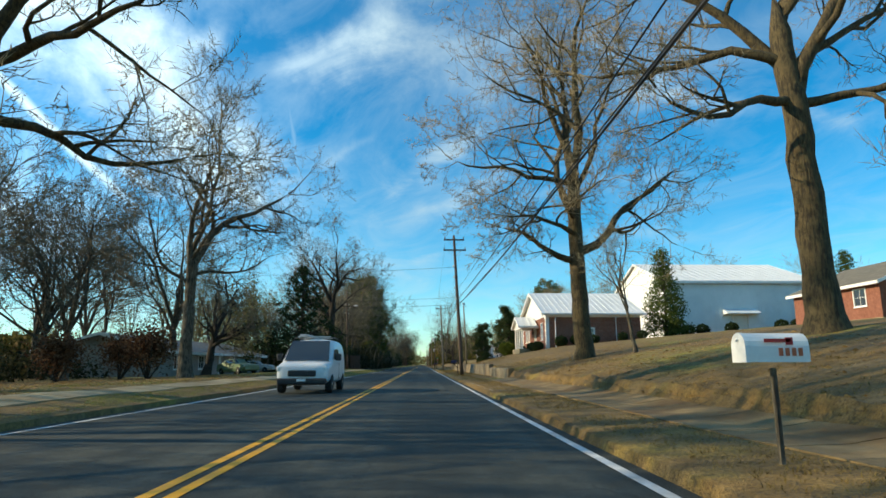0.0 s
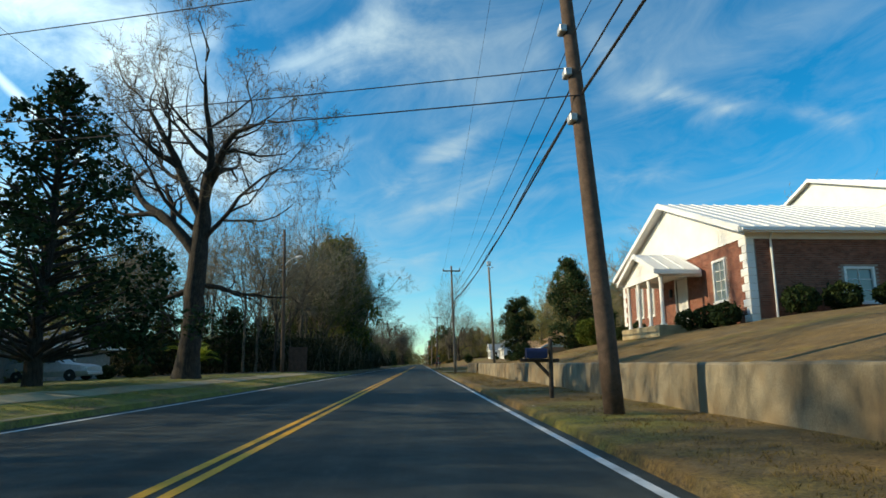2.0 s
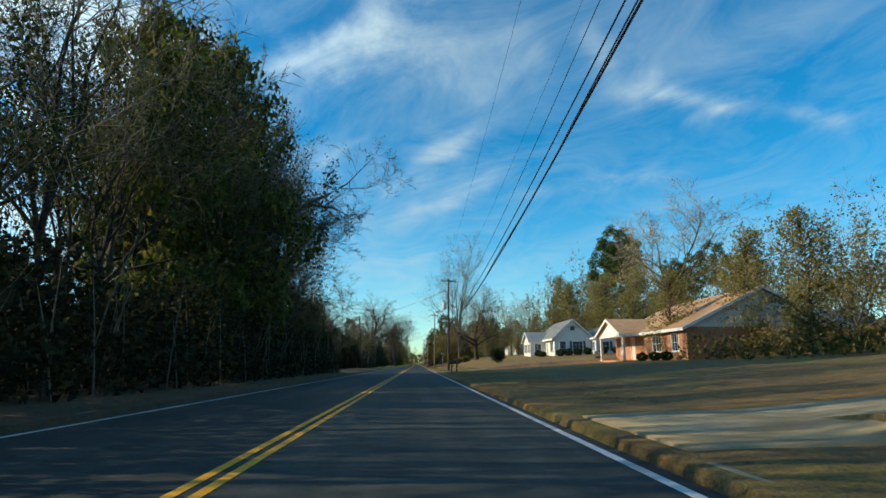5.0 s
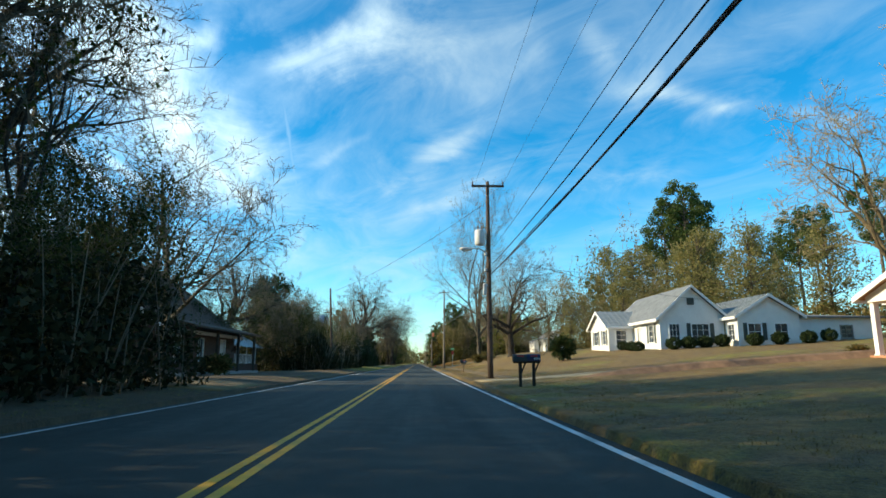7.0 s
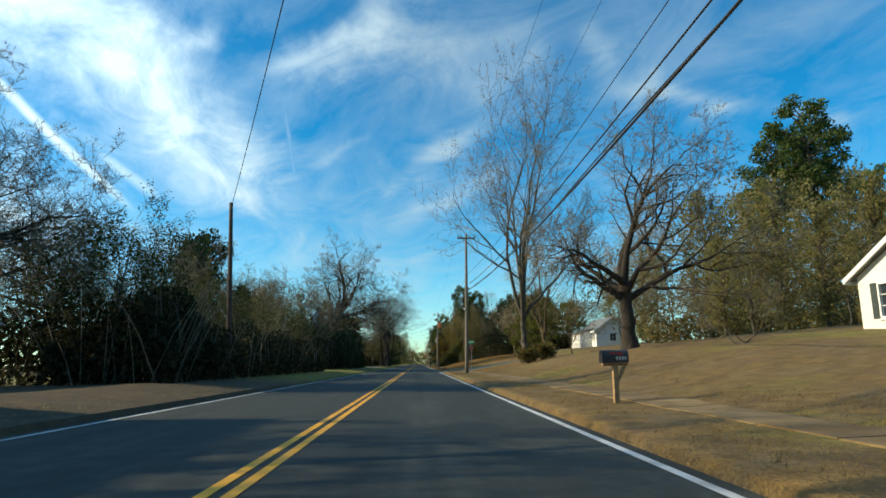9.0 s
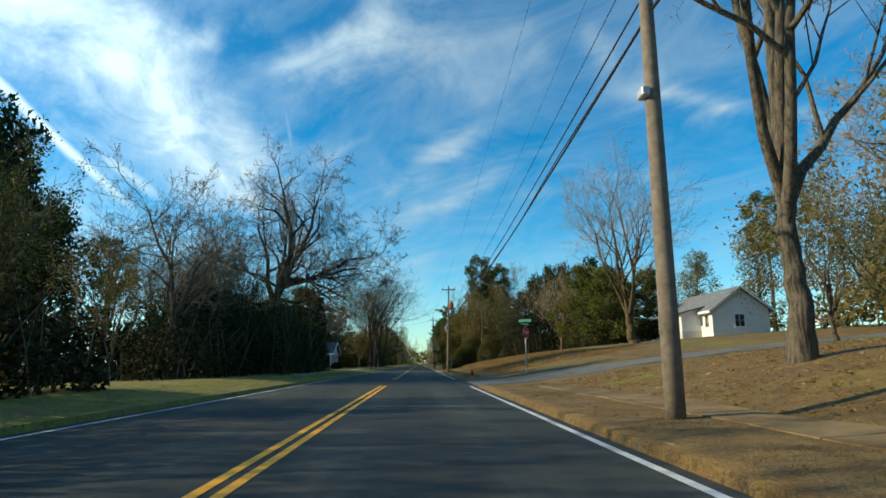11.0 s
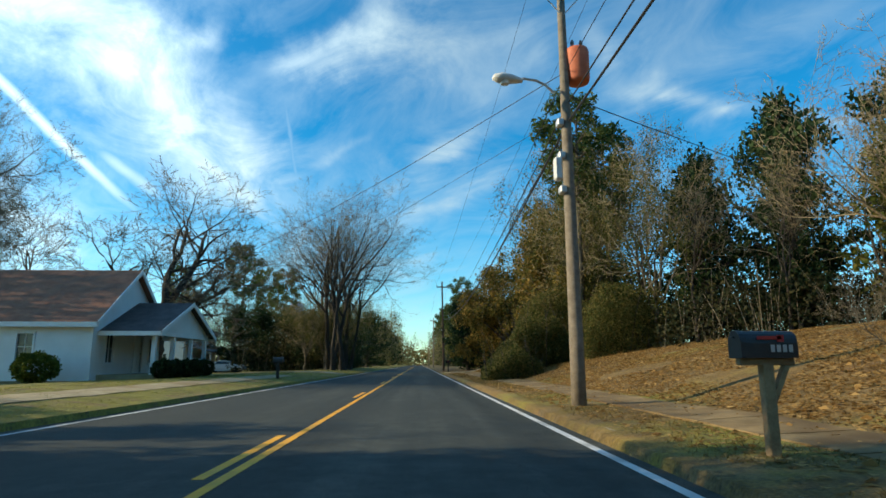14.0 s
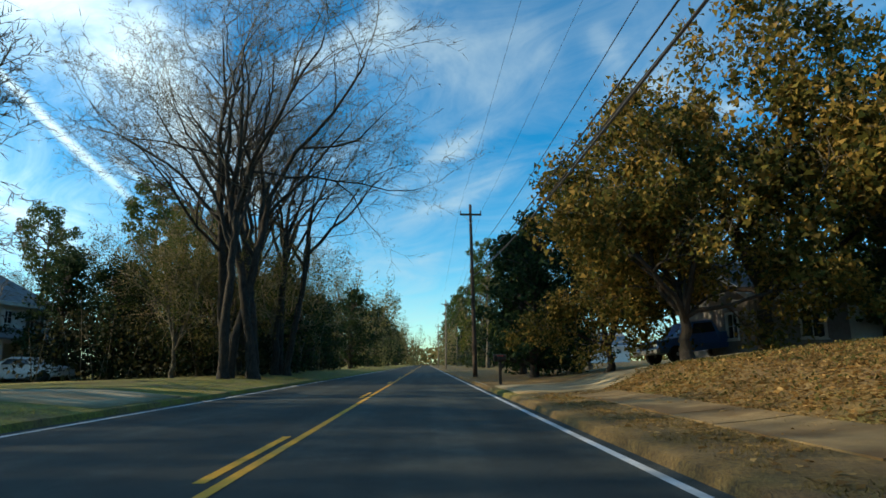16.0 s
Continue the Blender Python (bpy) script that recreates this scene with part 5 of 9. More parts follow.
def thicket(name, seed, x0, x1, y0, y1, hmin, hmax, count, size, leaf, twig, label, stems):
    """Tangled undergrowth over a strip of ground: leaves and thin stems."""
    r = np.random.RandomState(seed)
    xy = np.column_stack([r.uniform(x0, x1, count), r.uniform(y0, y1, count)])
    top_h = np.array([hmin + (hmax - hmin) * (0.5 + 0.5 * noise.noise((x * 0.28, y * 0.28, seed))) for x, y in xy])
    edge = np.minimum(1, np.minimum(xy[:, 0] - x0, x1 - xy[:, 0]) / 1.6 + 0.3)
    z = r.rand(count) ** 0.8 * top_h * edge
    g = np.array([gz(x, y) for x, y in xy])
    lv = leaves_mesh("undergrowth", np.column_stack([xy, g + z]), size, leaf, seed, 1.8, plain=True)
    ob = tagged(new(name, lv), label, "undergrowth", kind="stuff")
    br = []
    for i in range(stems):
        x, y = r.uniform(x0, x1), r.uniform(y0, y1)
        h = r.uniform(hmin, hmax) * 1.05
        p0 = np.array([x, y, gz(x, y) - 0.05])
        d = r.normal(size=3) * np.array([0.25, 0.25, 0])
        br.append((np.array([p0, p0 + np.array([0, 0, h * 0.5]) + d * h * 0.4, p0 + np.array([0, 0, h]) + d * h]), np.array([0.025, 0.018, 0.006])))
    part("stems", tubes_mesh("stems", br, twig, 4), twig, ob)
    return ob


# ---- planting, from the start of the road onwards ----
# right-hand side
put(OAK_N, 12.6, 18.4, 0, 1.0, "large leafless oak with tan sunlit bark on a lawn")
put(OAK_A, 8.6, 31.8, 0, 1.0, "large leafless oak with mossy limbs above a low bank")
put(SAPLING, 9.9, 27.8, 40, 1.0)
put(THUJA, 26.3, 65.0, 0, 1.72, "tall cone-shaped evergreen beside a white building")
put(THUJA, 47.5, 66.0, 50, 1.5)
put(BUSH_ROUND, 10.9, 77.6, 0, 1.0)
put(MAGNOLIA, 12.4, 88.0, 40, 0.85, "evergreen magnolia with bronze-tinged leaves on a lawn")
put(MAGNOLIA, 10.2, 103.5, 120, 0.8)
put(BUSH_BROWN, 14.6, 86.5, 0, 0.9)
put(BUSH_BROWN, 16.5, 88.0, 70, 1.0)
for x, y, rz, s in ((38, 127, 30, 0.95), (47, 118, 200, 0.9)):
    put(OAK_L, x, y, rz, s, "leafless oak at the back of a lawn")
for x, y, rz, s in ((40, 135, 10, 0.9), (52, 130, 90, 1.0), (46, 150, 40, 0.9), (56, 142, 170, 1.0), (35, 112, 220, 0.8), (43, 108, 300, 0.9), (30, 101, 60, 0.8), (37, 97, 0, 0.9), (52, 160, 50, 1.0), (60, 168, 0, 1.1), (48, 100, 20, 1.0)):
    put((THIN_C, FAR, THIN_A)[int(x) % 3], x, y, rz, s, "brown winter tree in a woodland edge")
put(OAK_T, 29.0, 123, 40, 0.95, "leafless oak with tan twigs at the back of a lawn")
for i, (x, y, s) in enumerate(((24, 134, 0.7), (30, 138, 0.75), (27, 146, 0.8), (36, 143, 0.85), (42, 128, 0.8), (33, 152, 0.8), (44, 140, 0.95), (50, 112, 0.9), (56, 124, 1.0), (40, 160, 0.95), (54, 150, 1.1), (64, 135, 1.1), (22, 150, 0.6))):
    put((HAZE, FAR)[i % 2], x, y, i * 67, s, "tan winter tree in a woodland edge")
put(HEMLOCK, 27, 127, 0, 0.75, "dark evergreen at the back of a lawn")
put(HEMLOCK, 44, 121, 60, 0.8, "dark evergreen at the back of a lawn")
put(OAK_T, 34.0, 179, 50, 1.25, "leafless oak rising behind a brick house")
for i, (x, y, s) in enumerate(((52, 252, 1.9), (56, 257, 1.8), (50, 256, 1.7))):
    put(PINE, x, y, i * 70, s, "very tall pine behind the houses")
for i, (x, y, s) in enumerate(((37, 252, 1.5), (42, 255, 1.7), (57, 252, 1.7), (62, 257, 1.6), (48, 259, 1.6), (34, 256, 1.3), (68, 250, 1.6))):
    put((HAZE, FAR)[i % 2], x, y, i * 71, s, "tall tan winter tree behind the houses")
for i, (x, y, s) in enumerate(((19, 213, 0.5), (22.5, 216, 0.6), (26, 213.5, 0.65), (30, 217, 0.75))):
    put((HAZE, MIXED)[i % 2], x, y, i * 40, s, "olive-brown scrubby tree behind a lawn")
for x, y, rz, s in ((54, 205, 0, 1.1), (50, 214, 60, 1.0), (58, 222, 100, 1.15), (46, 232, 20, 0.95)):
    put(PINE, x, y, rz, s)
for i, (x, y) in enumerate(((44, 200), (49, 196), (40, 208), (36, 213), (45, 219), (52, 228), (38, 224), (56, 192), (62, 206), (34, 231), (42, 240), (60, 235), (48, 186), (58, 180))):
    put((HAZE, FAR, HAZE)[i % 3], x, y, i * 67, 0.95 + 0.06 * (i % 5), "brown winter tree in a woodland edge")
for i, (x, y, s) in enumerate(((42, 288, 1.0), (48, 283, 1.1), (38, 296, 0.9), (55, 280, 1.1), (61, 290, 1.2))):
    put((HAZE, FAR)[i % 2], x, y, i * 61, s, "tan winter tree behind a bungalow")
put(PINE, 46, 292, 0, 1.1)
put(BUSH_BIG, 11.6, 186.4, 0, 0.95)
put(SMALL, 12.4, 199.0, 0, 0.5, "low leafless shrub with many stems on a lawn")
put(OAK_W, 10.5, 206.2, 60, 0.78, "broad leafless oak in front of a woodland")
put(ELM, 8.9, 228.5, 140, 1.1, "tall leafless oak beside the road", 1.42)
put(BUSH_BROWN, 8.3, 223, 0, 0.9)
put(BUSH_BROWN, 9.8, 224.5, 90, 1.0)
put(MIXED, 15, 236, 30, 0.5)
put(MIXED, 19, 233, 80, 0.55)
put(TWIN, 19.7, 270.2, 30, 1.0)
put(OAK_T, 21.5, 238.0, 30, 0.8, "leafless tan pecan beside a side road")

for x, y, rz, s in ((21, 290, 0, 0.95), (24.5, 293, 80, 0.95), (27, 286, 160, 0.8), (22, 297, 200, 0.85)):
    put(LIVE_OAK, x, y, rz, s)
put(MYRTLE, 18.1, 292.6, 20, 1.12)
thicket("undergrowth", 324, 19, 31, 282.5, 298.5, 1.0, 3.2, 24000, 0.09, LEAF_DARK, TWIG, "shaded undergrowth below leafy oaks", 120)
put(LIVE_OAK, 21.5, 283.5, 10, 0.8)
put(LIVE_OAK, 23.5, 288, 50, 0.85)
put(MIXED, 30, 290, 10, 0.8)
put(SMALL, 8.2, 283.0, 30, 0.28, "small leafless sapling on a leafy bank")
# wooded bank
put(PINE, 9.6, 309.0, 0, 0.97, "tall pine with a tufted top above a thicket")
put(PINE, 12.6, 313.0, 70, 0.9)
for i, (x, y, s, sz) in enumerate(((12.5, 304.5, 0.8, 0.9), (16, 306.5, 0.9, 1.0), (19.5, 303.5, 1.0, 1.3), (14.0, 311, 0.9, 1.2), (18.5, 312, 1.0, 1.3), (22, 308, 1.0, 1.4), (11.0, 315, 0.85, 1.25), (13.5, 319, 0.85, 1.1), (25, 302, 1.0, 1.35), (10.0, 311, 0.7, 1.1))):
    # beyond x 15.5 darker evergreens: the wood's shade put into leaf colour
    put(HEMLOCK if x > 15.5 else (MIXED, LIVE_OAK, MIXED)[i % 3], x, y, i * 70, s, "vine-hung evergreen tree on a wooded bank", sz)
for i, (x, y, s) in enumerate(((13.5, 302.5, 0.8), (10.2, 311, 0.9), (17, 300.5, 0.75), (20.5, 299, 0.8), (23.5, 299.5, 0.8))):
    put((THIN_B, MIXED)[i % 2], x, y, i * 50, s * (0.75 if i % 2 == 0 else 0.9), "leafless vine-hung tree on a wooded bank")
thicket("undergrowth", 327, 10.5, 15.0, 309.0, 317.0, 1.5, 5.0, 14000, 0.1, LEAF_BANK, BARK_DARK, "tangled olive undergrowth on a bank", 15)
thicket("undergrowth", 328, 8.4, 13.5, 303.8, 309.5, 1.2, 4.6, 42000, 0.06, LEAF_BANK, BARK_DARK, "tangled olive undergrowth above a slope", 20)
thicket("undergrowth", 301, 4.3, 8.6, 305.8, 309.2, 0.8, 4.0, 42000, 0.055, LEAF_BANK, BARK_DARK, "tangled brown and olive undergrowth on a bank", 40)
thicket("undergrowth", 302, 11.5, 30, 299, 318, 1.0, 4.0, 30000, 0.1, LEAF_DARK, TWIG, "shaded undergrowth inside a wood", 260)
thicket("undergrowth", 336, 3.3, 6.0, 302.6, 306.0, 0.7, 2.2, 22000, 0.05, LEAF_BANK, BARK_DARK, "tangled brown brush at the road verge", 27)
thicket("undergrowth", 337, 5.9, 10.5, 309.0, 315.2, 2.4, 5.4, 46000, 0.065, LEAF_BANK, BARK_DARK, "dense olive brush on a bank", 30)
thicket("undergrowth", 323, 4.95, 13, 312.0, 329.0, 0.02, 0.12, 9000, 0.04, LEAF_BRUSH, TWIG_TAN, "low olive ground cover on a bank", 60)
put(BRONZE_OAK, 11.0, 316.5, 40, 1.0, "oak holding bronze leaves above a thicket")
put(BRONZE_OAK, 8.6, 331.0, 0, 0.84, "oak holding bronze and olive leaves beside a driveway")
put(BRONZE_OAK, 12.8, 333.5, 120, 1.22)
put(BRONZE_OAK, 7.4, 335.5, 220, 0.62)
put(MAGNOLIA, 18.0, 331.0, 0, 1.1)
put(LIVE_OAK, 19, 335.5, 60, 0.85)
put(HEMLOCK, 5.6, 342.5, 0, 0.92)
put(HEMLOCK, 6.2, 350.0, 90, 0.95)
put(HEMLOCK, 8.6, 346.0, 200, 0.8)
put(LIVE_OAK, 8.5, 358, 30, 0.75)
put(MIXED, 11, 352, 0, 0.8)
put(MIXED, 15, 346, 0, 0.9)
for i in range(9):
    put((HEMLOCK, FAR, LIVE_OAK, HEMLOCK)[i % 4], 8.0 + (i * 37 % 11) * 0.6, 366 + i * 11, i * 80, 0.8 + 0.04 * (i % 4), "roadside tree in the distance")
for x, y in ((8.5, 395), (10.5, 425), (9.0, 470), (14, 410)):
    put(PINE, x, y, x * 50, 1.05, "tall pine beside the road in the distance")

# left-hand side
put(OAK_N, -12.5, 16.3, 180, 1.0, "large leafless oak with limbs over the road")
put(OAK_B, -11.6, 31.5, 20, 0.8, "tall dark leafless oak on a leaf-strewn lawn", 0.88)
# oaks out of view, added to shade the verge opposite
for i, (x, y, s) in enumerate(((-16, 2, 0.9), (-20, 9, 1.0), (-15.5, -7, 0.9), (-24, -1, 1.0), (-22, -14, 1.0))):
    put((OAK_L, OAK_T)[i % 2], x, y, i * 83, s, "unseen leafless oak added to shade the verge")
# unseen trees behind the white house, added for their shadows on the road
for i, (x, y, s) in enumerate(((-33, 308.5, 1.05), (-35, 315.5, 1.1), (-36, 301, 0.95), (-36, 321, 1.05))):
    put(OAK_B, x, y, i * 71, s, "hidden tall oak added to shade the road")
for i, (x, y) in enumerate(((-33, 304.5), (-34.5, 312), (-37, 318))):
    put(CLUMP, x, y, i * 60, 0.9, "hidden group of tall stems added to shade the road")
for i, (x, y, s) in enumerate(((-28, 36, 1.0), (-33, 42, 1.1), (-27, 45.5, 0.95))):
    put(OAK_L, x, y, i * 97, s, "leafless tree behind a garden")
put(OAK_L, -23, 41, 70, 0.85, "forked leafless tree on a lawn")
put(OAK_L, -22.3, 56, 10, 1.1, "tall leafless tree beside a house")
put(OAK_L, -29, 47.5, 110, 0.85, "leafless tree behind a garden")
put(OAK_L, -33, 62, 210, 0.95, "leafless tree behind a garden")
for x, y, rz, s in ((-15.2, 35.5, 0, 1.7), (-17.5, 37.0, 90, 1.5), (-20.5, 36, 200, 1.6)):
    put(BUSH_RUST, x, y, rz, s, "tall red-brown twiggy winter shrub")
put(OAK_W, -18.5, 54.5, 200, 0.75, "leafless tree with crooked limbs beside a house")
for x, y, rz, s in ((-32, 34, 0, 0.8), (-38, 46, 60, 0.9), (-29, 25, 140, 0.75), (-44, 60, 0, 0.9), (-35, 96, 70, 0.8), (-30, 104, 0, 0.8), (-47, 80, 20, 0.9), (-55, 95, 0, 1.0), (-40, 110, 0, 0.9), (-26, 18, 30, 0.7), (-50, 30, 30, 1.0)):
    put((THIN_C, THIN_A)[int(y) % 2], x, y, rz, s, "leafless tree at the back of a garden")
put(CEDAR, -11.3, 58.8, 0, 1.02, "dark evergreen cedar in a front garden")
put(OAK_C, -9.9, 67.2, 0, 0.84, "tall dark leafless oak at the road verge", 0.83)
for i, (x, y, s) in enumerate(((-14, 94, 0.75), (-12, 98, 0.8), (-15.5, 101, 0.9), (-11.5, 103, 0.8), (-17, 106, 0.9), (-13.5, 108, 0.85), (-19.5, 99, 0.9), (-22, 104, 0.9), (-11.5, 112, 0.85), (-15, 116, 0.95), (-12, 121, 0.9), (-16, 126, 0.95), (-12.5, 131, 0.95), (-24, 94, 0.8), (-20, 111, 0.9), (-28, 98, 0.8), (-12.5, 94.5, 1.0), (-14.5, 104, 1.15), (-12.8, 107, 1.1), (-11.8, 117, 1.2), (-13.2, 124, 1.35))):
    put((THIN_A, THIN_B, THIN_C)[i % 3], x, y, i * 77, s, "slender leafless tree in a roadside wood")
for i, (x, y, s, sz) in enumerate(((-13.5, 114, 0.9, 1.0), (-12.8, 120, 1.0, 1.3), (-12.6, 127, 1.1, 1.7), (-12.2, 133, 1.2, 1.85), (-14.5, 130, 1.2, 1.7), (-12.4, 139, 1.2, 1.7), (-13.5, 145, 1.3, 1.75), (-16, 150, 1.3, 1.6), (-17, 138, 1.3, 1.6))):
    put(LIVE_OAK if i in (2, 3, 5) else VINE, x, y, i * 61, s, "tall dark vine-hung tree in a roadside wood", sz)
# inner rows added to block sky light at the wood's foot
for i, (x, y) in enumerate(((-17, 96), (-19, 103), (-17.5, 110), (-18.5, 117), (-18, 125), (-19, 132), (-20, 141), (-19, 149), (-24, 99), (-25, 120), (-25, 145))):
    put((HEMLOCK, VINE)[i % 2], x, y, i * 97, 0.75, "dark understorey evergreen added to block light in a wood", 0.62)
for i, (x, y, s) in enumerate(((-11.2, 134, 1.05), (-13.5, 141.5, 1.2), (-11.0, 146, 1.15), (-13, 152, 1.1), (-10.8, 153, 1.0), (-10.6, 140, 0.95))):
    put((OAK_B, THIN_B, THIN_A)[i % 3], x, y, i * 44, s * (0.95 if i % 3 == 0 else 1), "dark leafless tree in a roadside wood")
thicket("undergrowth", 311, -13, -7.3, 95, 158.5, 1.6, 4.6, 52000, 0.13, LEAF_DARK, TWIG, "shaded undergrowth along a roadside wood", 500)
# second thicket row, added behind to stop light coming through
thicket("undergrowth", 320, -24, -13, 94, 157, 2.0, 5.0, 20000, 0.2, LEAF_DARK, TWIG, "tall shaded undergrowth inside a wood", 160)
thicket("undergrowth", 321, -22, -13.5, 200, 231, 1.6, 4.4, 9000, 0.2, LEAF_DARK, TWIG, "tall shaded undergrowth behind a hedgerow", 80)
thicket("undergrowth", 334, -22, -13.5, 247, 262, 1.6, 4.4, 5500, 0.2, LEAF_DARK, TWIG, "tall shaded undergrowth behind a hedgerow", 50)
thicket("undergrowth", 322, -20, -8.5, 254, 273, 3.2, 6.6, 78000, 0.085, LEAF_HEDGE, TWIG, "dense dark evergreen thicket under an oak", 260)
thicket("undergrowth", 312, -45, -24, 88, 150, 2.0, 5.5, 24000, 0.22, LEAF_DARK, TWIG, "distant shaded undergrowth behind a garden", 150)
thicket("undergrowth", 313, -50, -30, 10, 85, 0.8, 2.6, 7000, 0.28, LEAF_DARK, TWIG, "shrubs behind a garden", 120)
thicket("undergrowth", 325, 32, 70, 250, 262, 1.5, 5.0, 9000, 0.25, LEAF_BRUSH, TWIG_TAN, "brown undergrowth below tall trees", 120)
thicket("undergrowth", 326, 20, 50, 122, 146, 0.6, 2.4, 7000, 0.2, LEAF_BRUSH, TWIG_TAN, "brown undergrowth at the back of a lawn", 120)
thicket("undergrowth", 314, 38, 64, 176, 236, 1.5, 4.5, 9000, 0.28, LEAF_BRUSH, TWIG_TAN, "brown undergrowth behind a house", 160)
thicket("undergrowth", 315, 33, 62, 92, 170, 1.0, 3.4, 8000, 0.28, LEAF_BRUSH, TWIG_TAN, "brown undergrowth at the back of a lawn", 160)
for i, (x, y, s) in enumerate(((-15.5, 84.5, 0.7), (-18, 88, 0.75), (-14.8, 93.0, 0.8), (-20, 85.5, 0.75), (-17.0, 95.5, 0.85), (-22, 90, 0.8))):
    put((THIN_B, THIN_C, THIN_A)[i % 3], x, y, i * 53, s, "slender leafless tree behind a driveway")
# added mostly outside the view to throw shade over the road
for i, (x, y, s) in enumerate(((-25, 86.5, 0.8), (-26, 91.0, 0.85), (-24, 95.5, 0.9))):
    put(VINE, x, y, i * 53, s, "tall vine-hung tree added to shade the road", s * 1.1)
for i, (x, y, s, sz) in enumerate(((-10.4, 151.0, 0.5, 0.5), (-10.2, 156.5, 0.5, 0.5), (-18.5, 157, 1.0, 1.0), (-20.5, 148, 1.1, 1.2), (-21, 142, 1.2, 1.4))):
    put(VINE, x, y, i * 79, s, "dark vine-hung tree at the edge of a roadside wood", sz)
# evergreens kept out of view, added to shade road and bank
for i, (x, y, s) in enumerate(((-22.5, 251.0, 1.1), (-26, 250, 1.2), (-29, 254.0, 1.2), (-31, 258, 1.2), (-32, 262, 1.2))):
    put(HEMLOCK, x, y, i * 67, s, "tall dark evergreen added out of view for shade", s * 1.5 if i else s)
put(VINE, -13.2, 160.5, 0, 0.85, "dark vine-hung tree in front of an old house", 0.85)
put(BUSH_BROWN, -11.8, 173.5, 0, 0.9)
put(VINE, -15.2, 184.5, 60, 0.55, "dark vine-hung tree beside an old house")
put(HEMLOCK, -14.2, 163.5, 40, 0.75, "dark evergreen in front of an old house")
put(OAK_B, -13.0, 154.5, 90, 0.9, "tall leafless oak hung with vines beside the road")
put(VINE, -12.4, 156.5, 90, 0.62, "dark vine-hung tree beside the road", 0.8)
put(VINE, -13, 200.5, 0, 0.72, "dark vine-hung tree beside an old house", 0.66)
put(VINE, -15.5, 203, 80, 0.62, "dark vine-hung tree beside an old house")
put(OAK_L, -12.6, 168, 240, 0.78, "dark leafless oak in front of an old house")
put(OAK_B, -19, 180, 20, 0.7, "leafless oak over an old house")
put(OAK_D, -20.5, 199, 0, 0.62, "crooked leafless tree beside an old house")
put(OAK_L, -17, 219, 30, 0.6, "leafless tree in a roadside hedgerow")
put(OAK_L, -13, 247, 200, 0.68, "leafless tree in a roadside hedgerow")
put(ELM, -14, 263, 0, 0.7)
for i, (x, y, s) in enumerate(((-13, 205, 0.5), (-15, 212, 0.55), (-13, 216, 0.5), (-12.5, 222, 0.55), (-14.5, 227, 0.6), (-12, 230, 0.55), (-16, 247, 0.6), (-13, 253, 0.55), (-12.4, 259, 0.6), (-19, 207, 0.7))):
    put((MIXED, HEMLOCK, VINE)[i % 3], x, y, i * 71, s * 1.05, "dark scrubby evergreen in a roadside hedgerow")
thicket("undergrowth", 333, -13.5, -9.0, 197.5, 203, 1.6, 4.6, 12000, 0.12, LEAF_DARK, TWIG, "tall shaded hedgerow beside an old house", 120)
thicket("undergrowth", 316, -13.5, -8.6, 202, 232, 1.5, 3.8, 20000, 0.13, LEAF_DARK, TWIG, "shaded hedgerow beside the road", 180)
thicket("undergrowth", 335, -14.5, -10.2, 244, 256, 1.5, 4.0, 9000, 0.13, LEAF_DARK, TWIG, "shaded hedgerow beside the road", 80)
put(PINE, -22, 258, 0, 0.6)
put(OAK_D, -14.4, 267.3, 0, 0.92, "great leafless oak over a dark thicket beside the road")
put(OAK_L, -32, 277, 60, 1.0, "leafless oak behind a thicket")
for i, (x, y, s) in enumerate(((-12.2, 266, 0.55), (-14, 270, 0.6), (-16, 264, 0.6), (-19, 271, 0.6), (-23, 268, 0.6))):
    put((HEMLOCK, MIXED)[i % 2], x, y, i * 40, s, "dark evergreen thicket under an oak")
for i, (x, y) in enumerate(((-14.5, 275.0), (-16.0, 279.0), (-19, 282), (-22.5, 284), (-18.5, 276))):
    put(HEMLOCK, x, y, i * 47, 0.8, "dark evergreen beside a lawn")
put(MAGNOLIA, -11.5, 278.0, 0, 0.98, "small evergreen magnolia on a lawn")
put(OAK_W, -23.4, 328, 180, 1.5, "broad dark leafless oak with low sweeping limbs", 1.22)
put(OAK_L, -38, 332, 70, 0.95, "leafless tree behind a white house")
put(PINE, -30, 378, 0, 1.28)
put(PINE, -38, 372, 30, 1.0)
put(PINE, -24, 371, 80, 0.95)
put(PINE, -20, 366, 130, 0.9)
for i, (x, y, s) in enumerate(((-17, 350, 0.7), (-20, 362, 0.75), (-24, 358, 0.8), (-15, 360, 0.7), (-18, 372, 0.8), (-33, 362, 0.7), (-30, 378, 0.8), (-22, 383, 0.8))):
    put((VINE, HEMLOCK, VINE)[i % 3], x, y, i * 52, s * 1.15, "dark evergreen behind the road verge")
put(HEMLOCK, -22.5, 349.5, 0, 0.85, "dark evergreen beside a two-storey house")
put(HEMLOCK, -21.5, 357.5, 80, 0.9, "dark evergreen beside a two-storey house")
put(CLUMP, -8.9, 340.5, 0, 1.15, "group of tall dark leafless trunks sharing one crown", 0.92)
put(CLUMP, -9.2, 347.5, 80, 1.05, "group of tall dark leafless trunks sharing one crown", 0.88)
put(HEMLOCK, -10.5, 354, 0, 0.85)
for i, (x, y, s) in enumerate(((-10.6, 344, 0.7), (-9.8, 351, 0.75), (-12.5, 342, 0.7), (-9.4, 357, 0.8))):
    put(MIXED, x, y, i * 83, s, "brown vine-hung tree below tall bare trees")
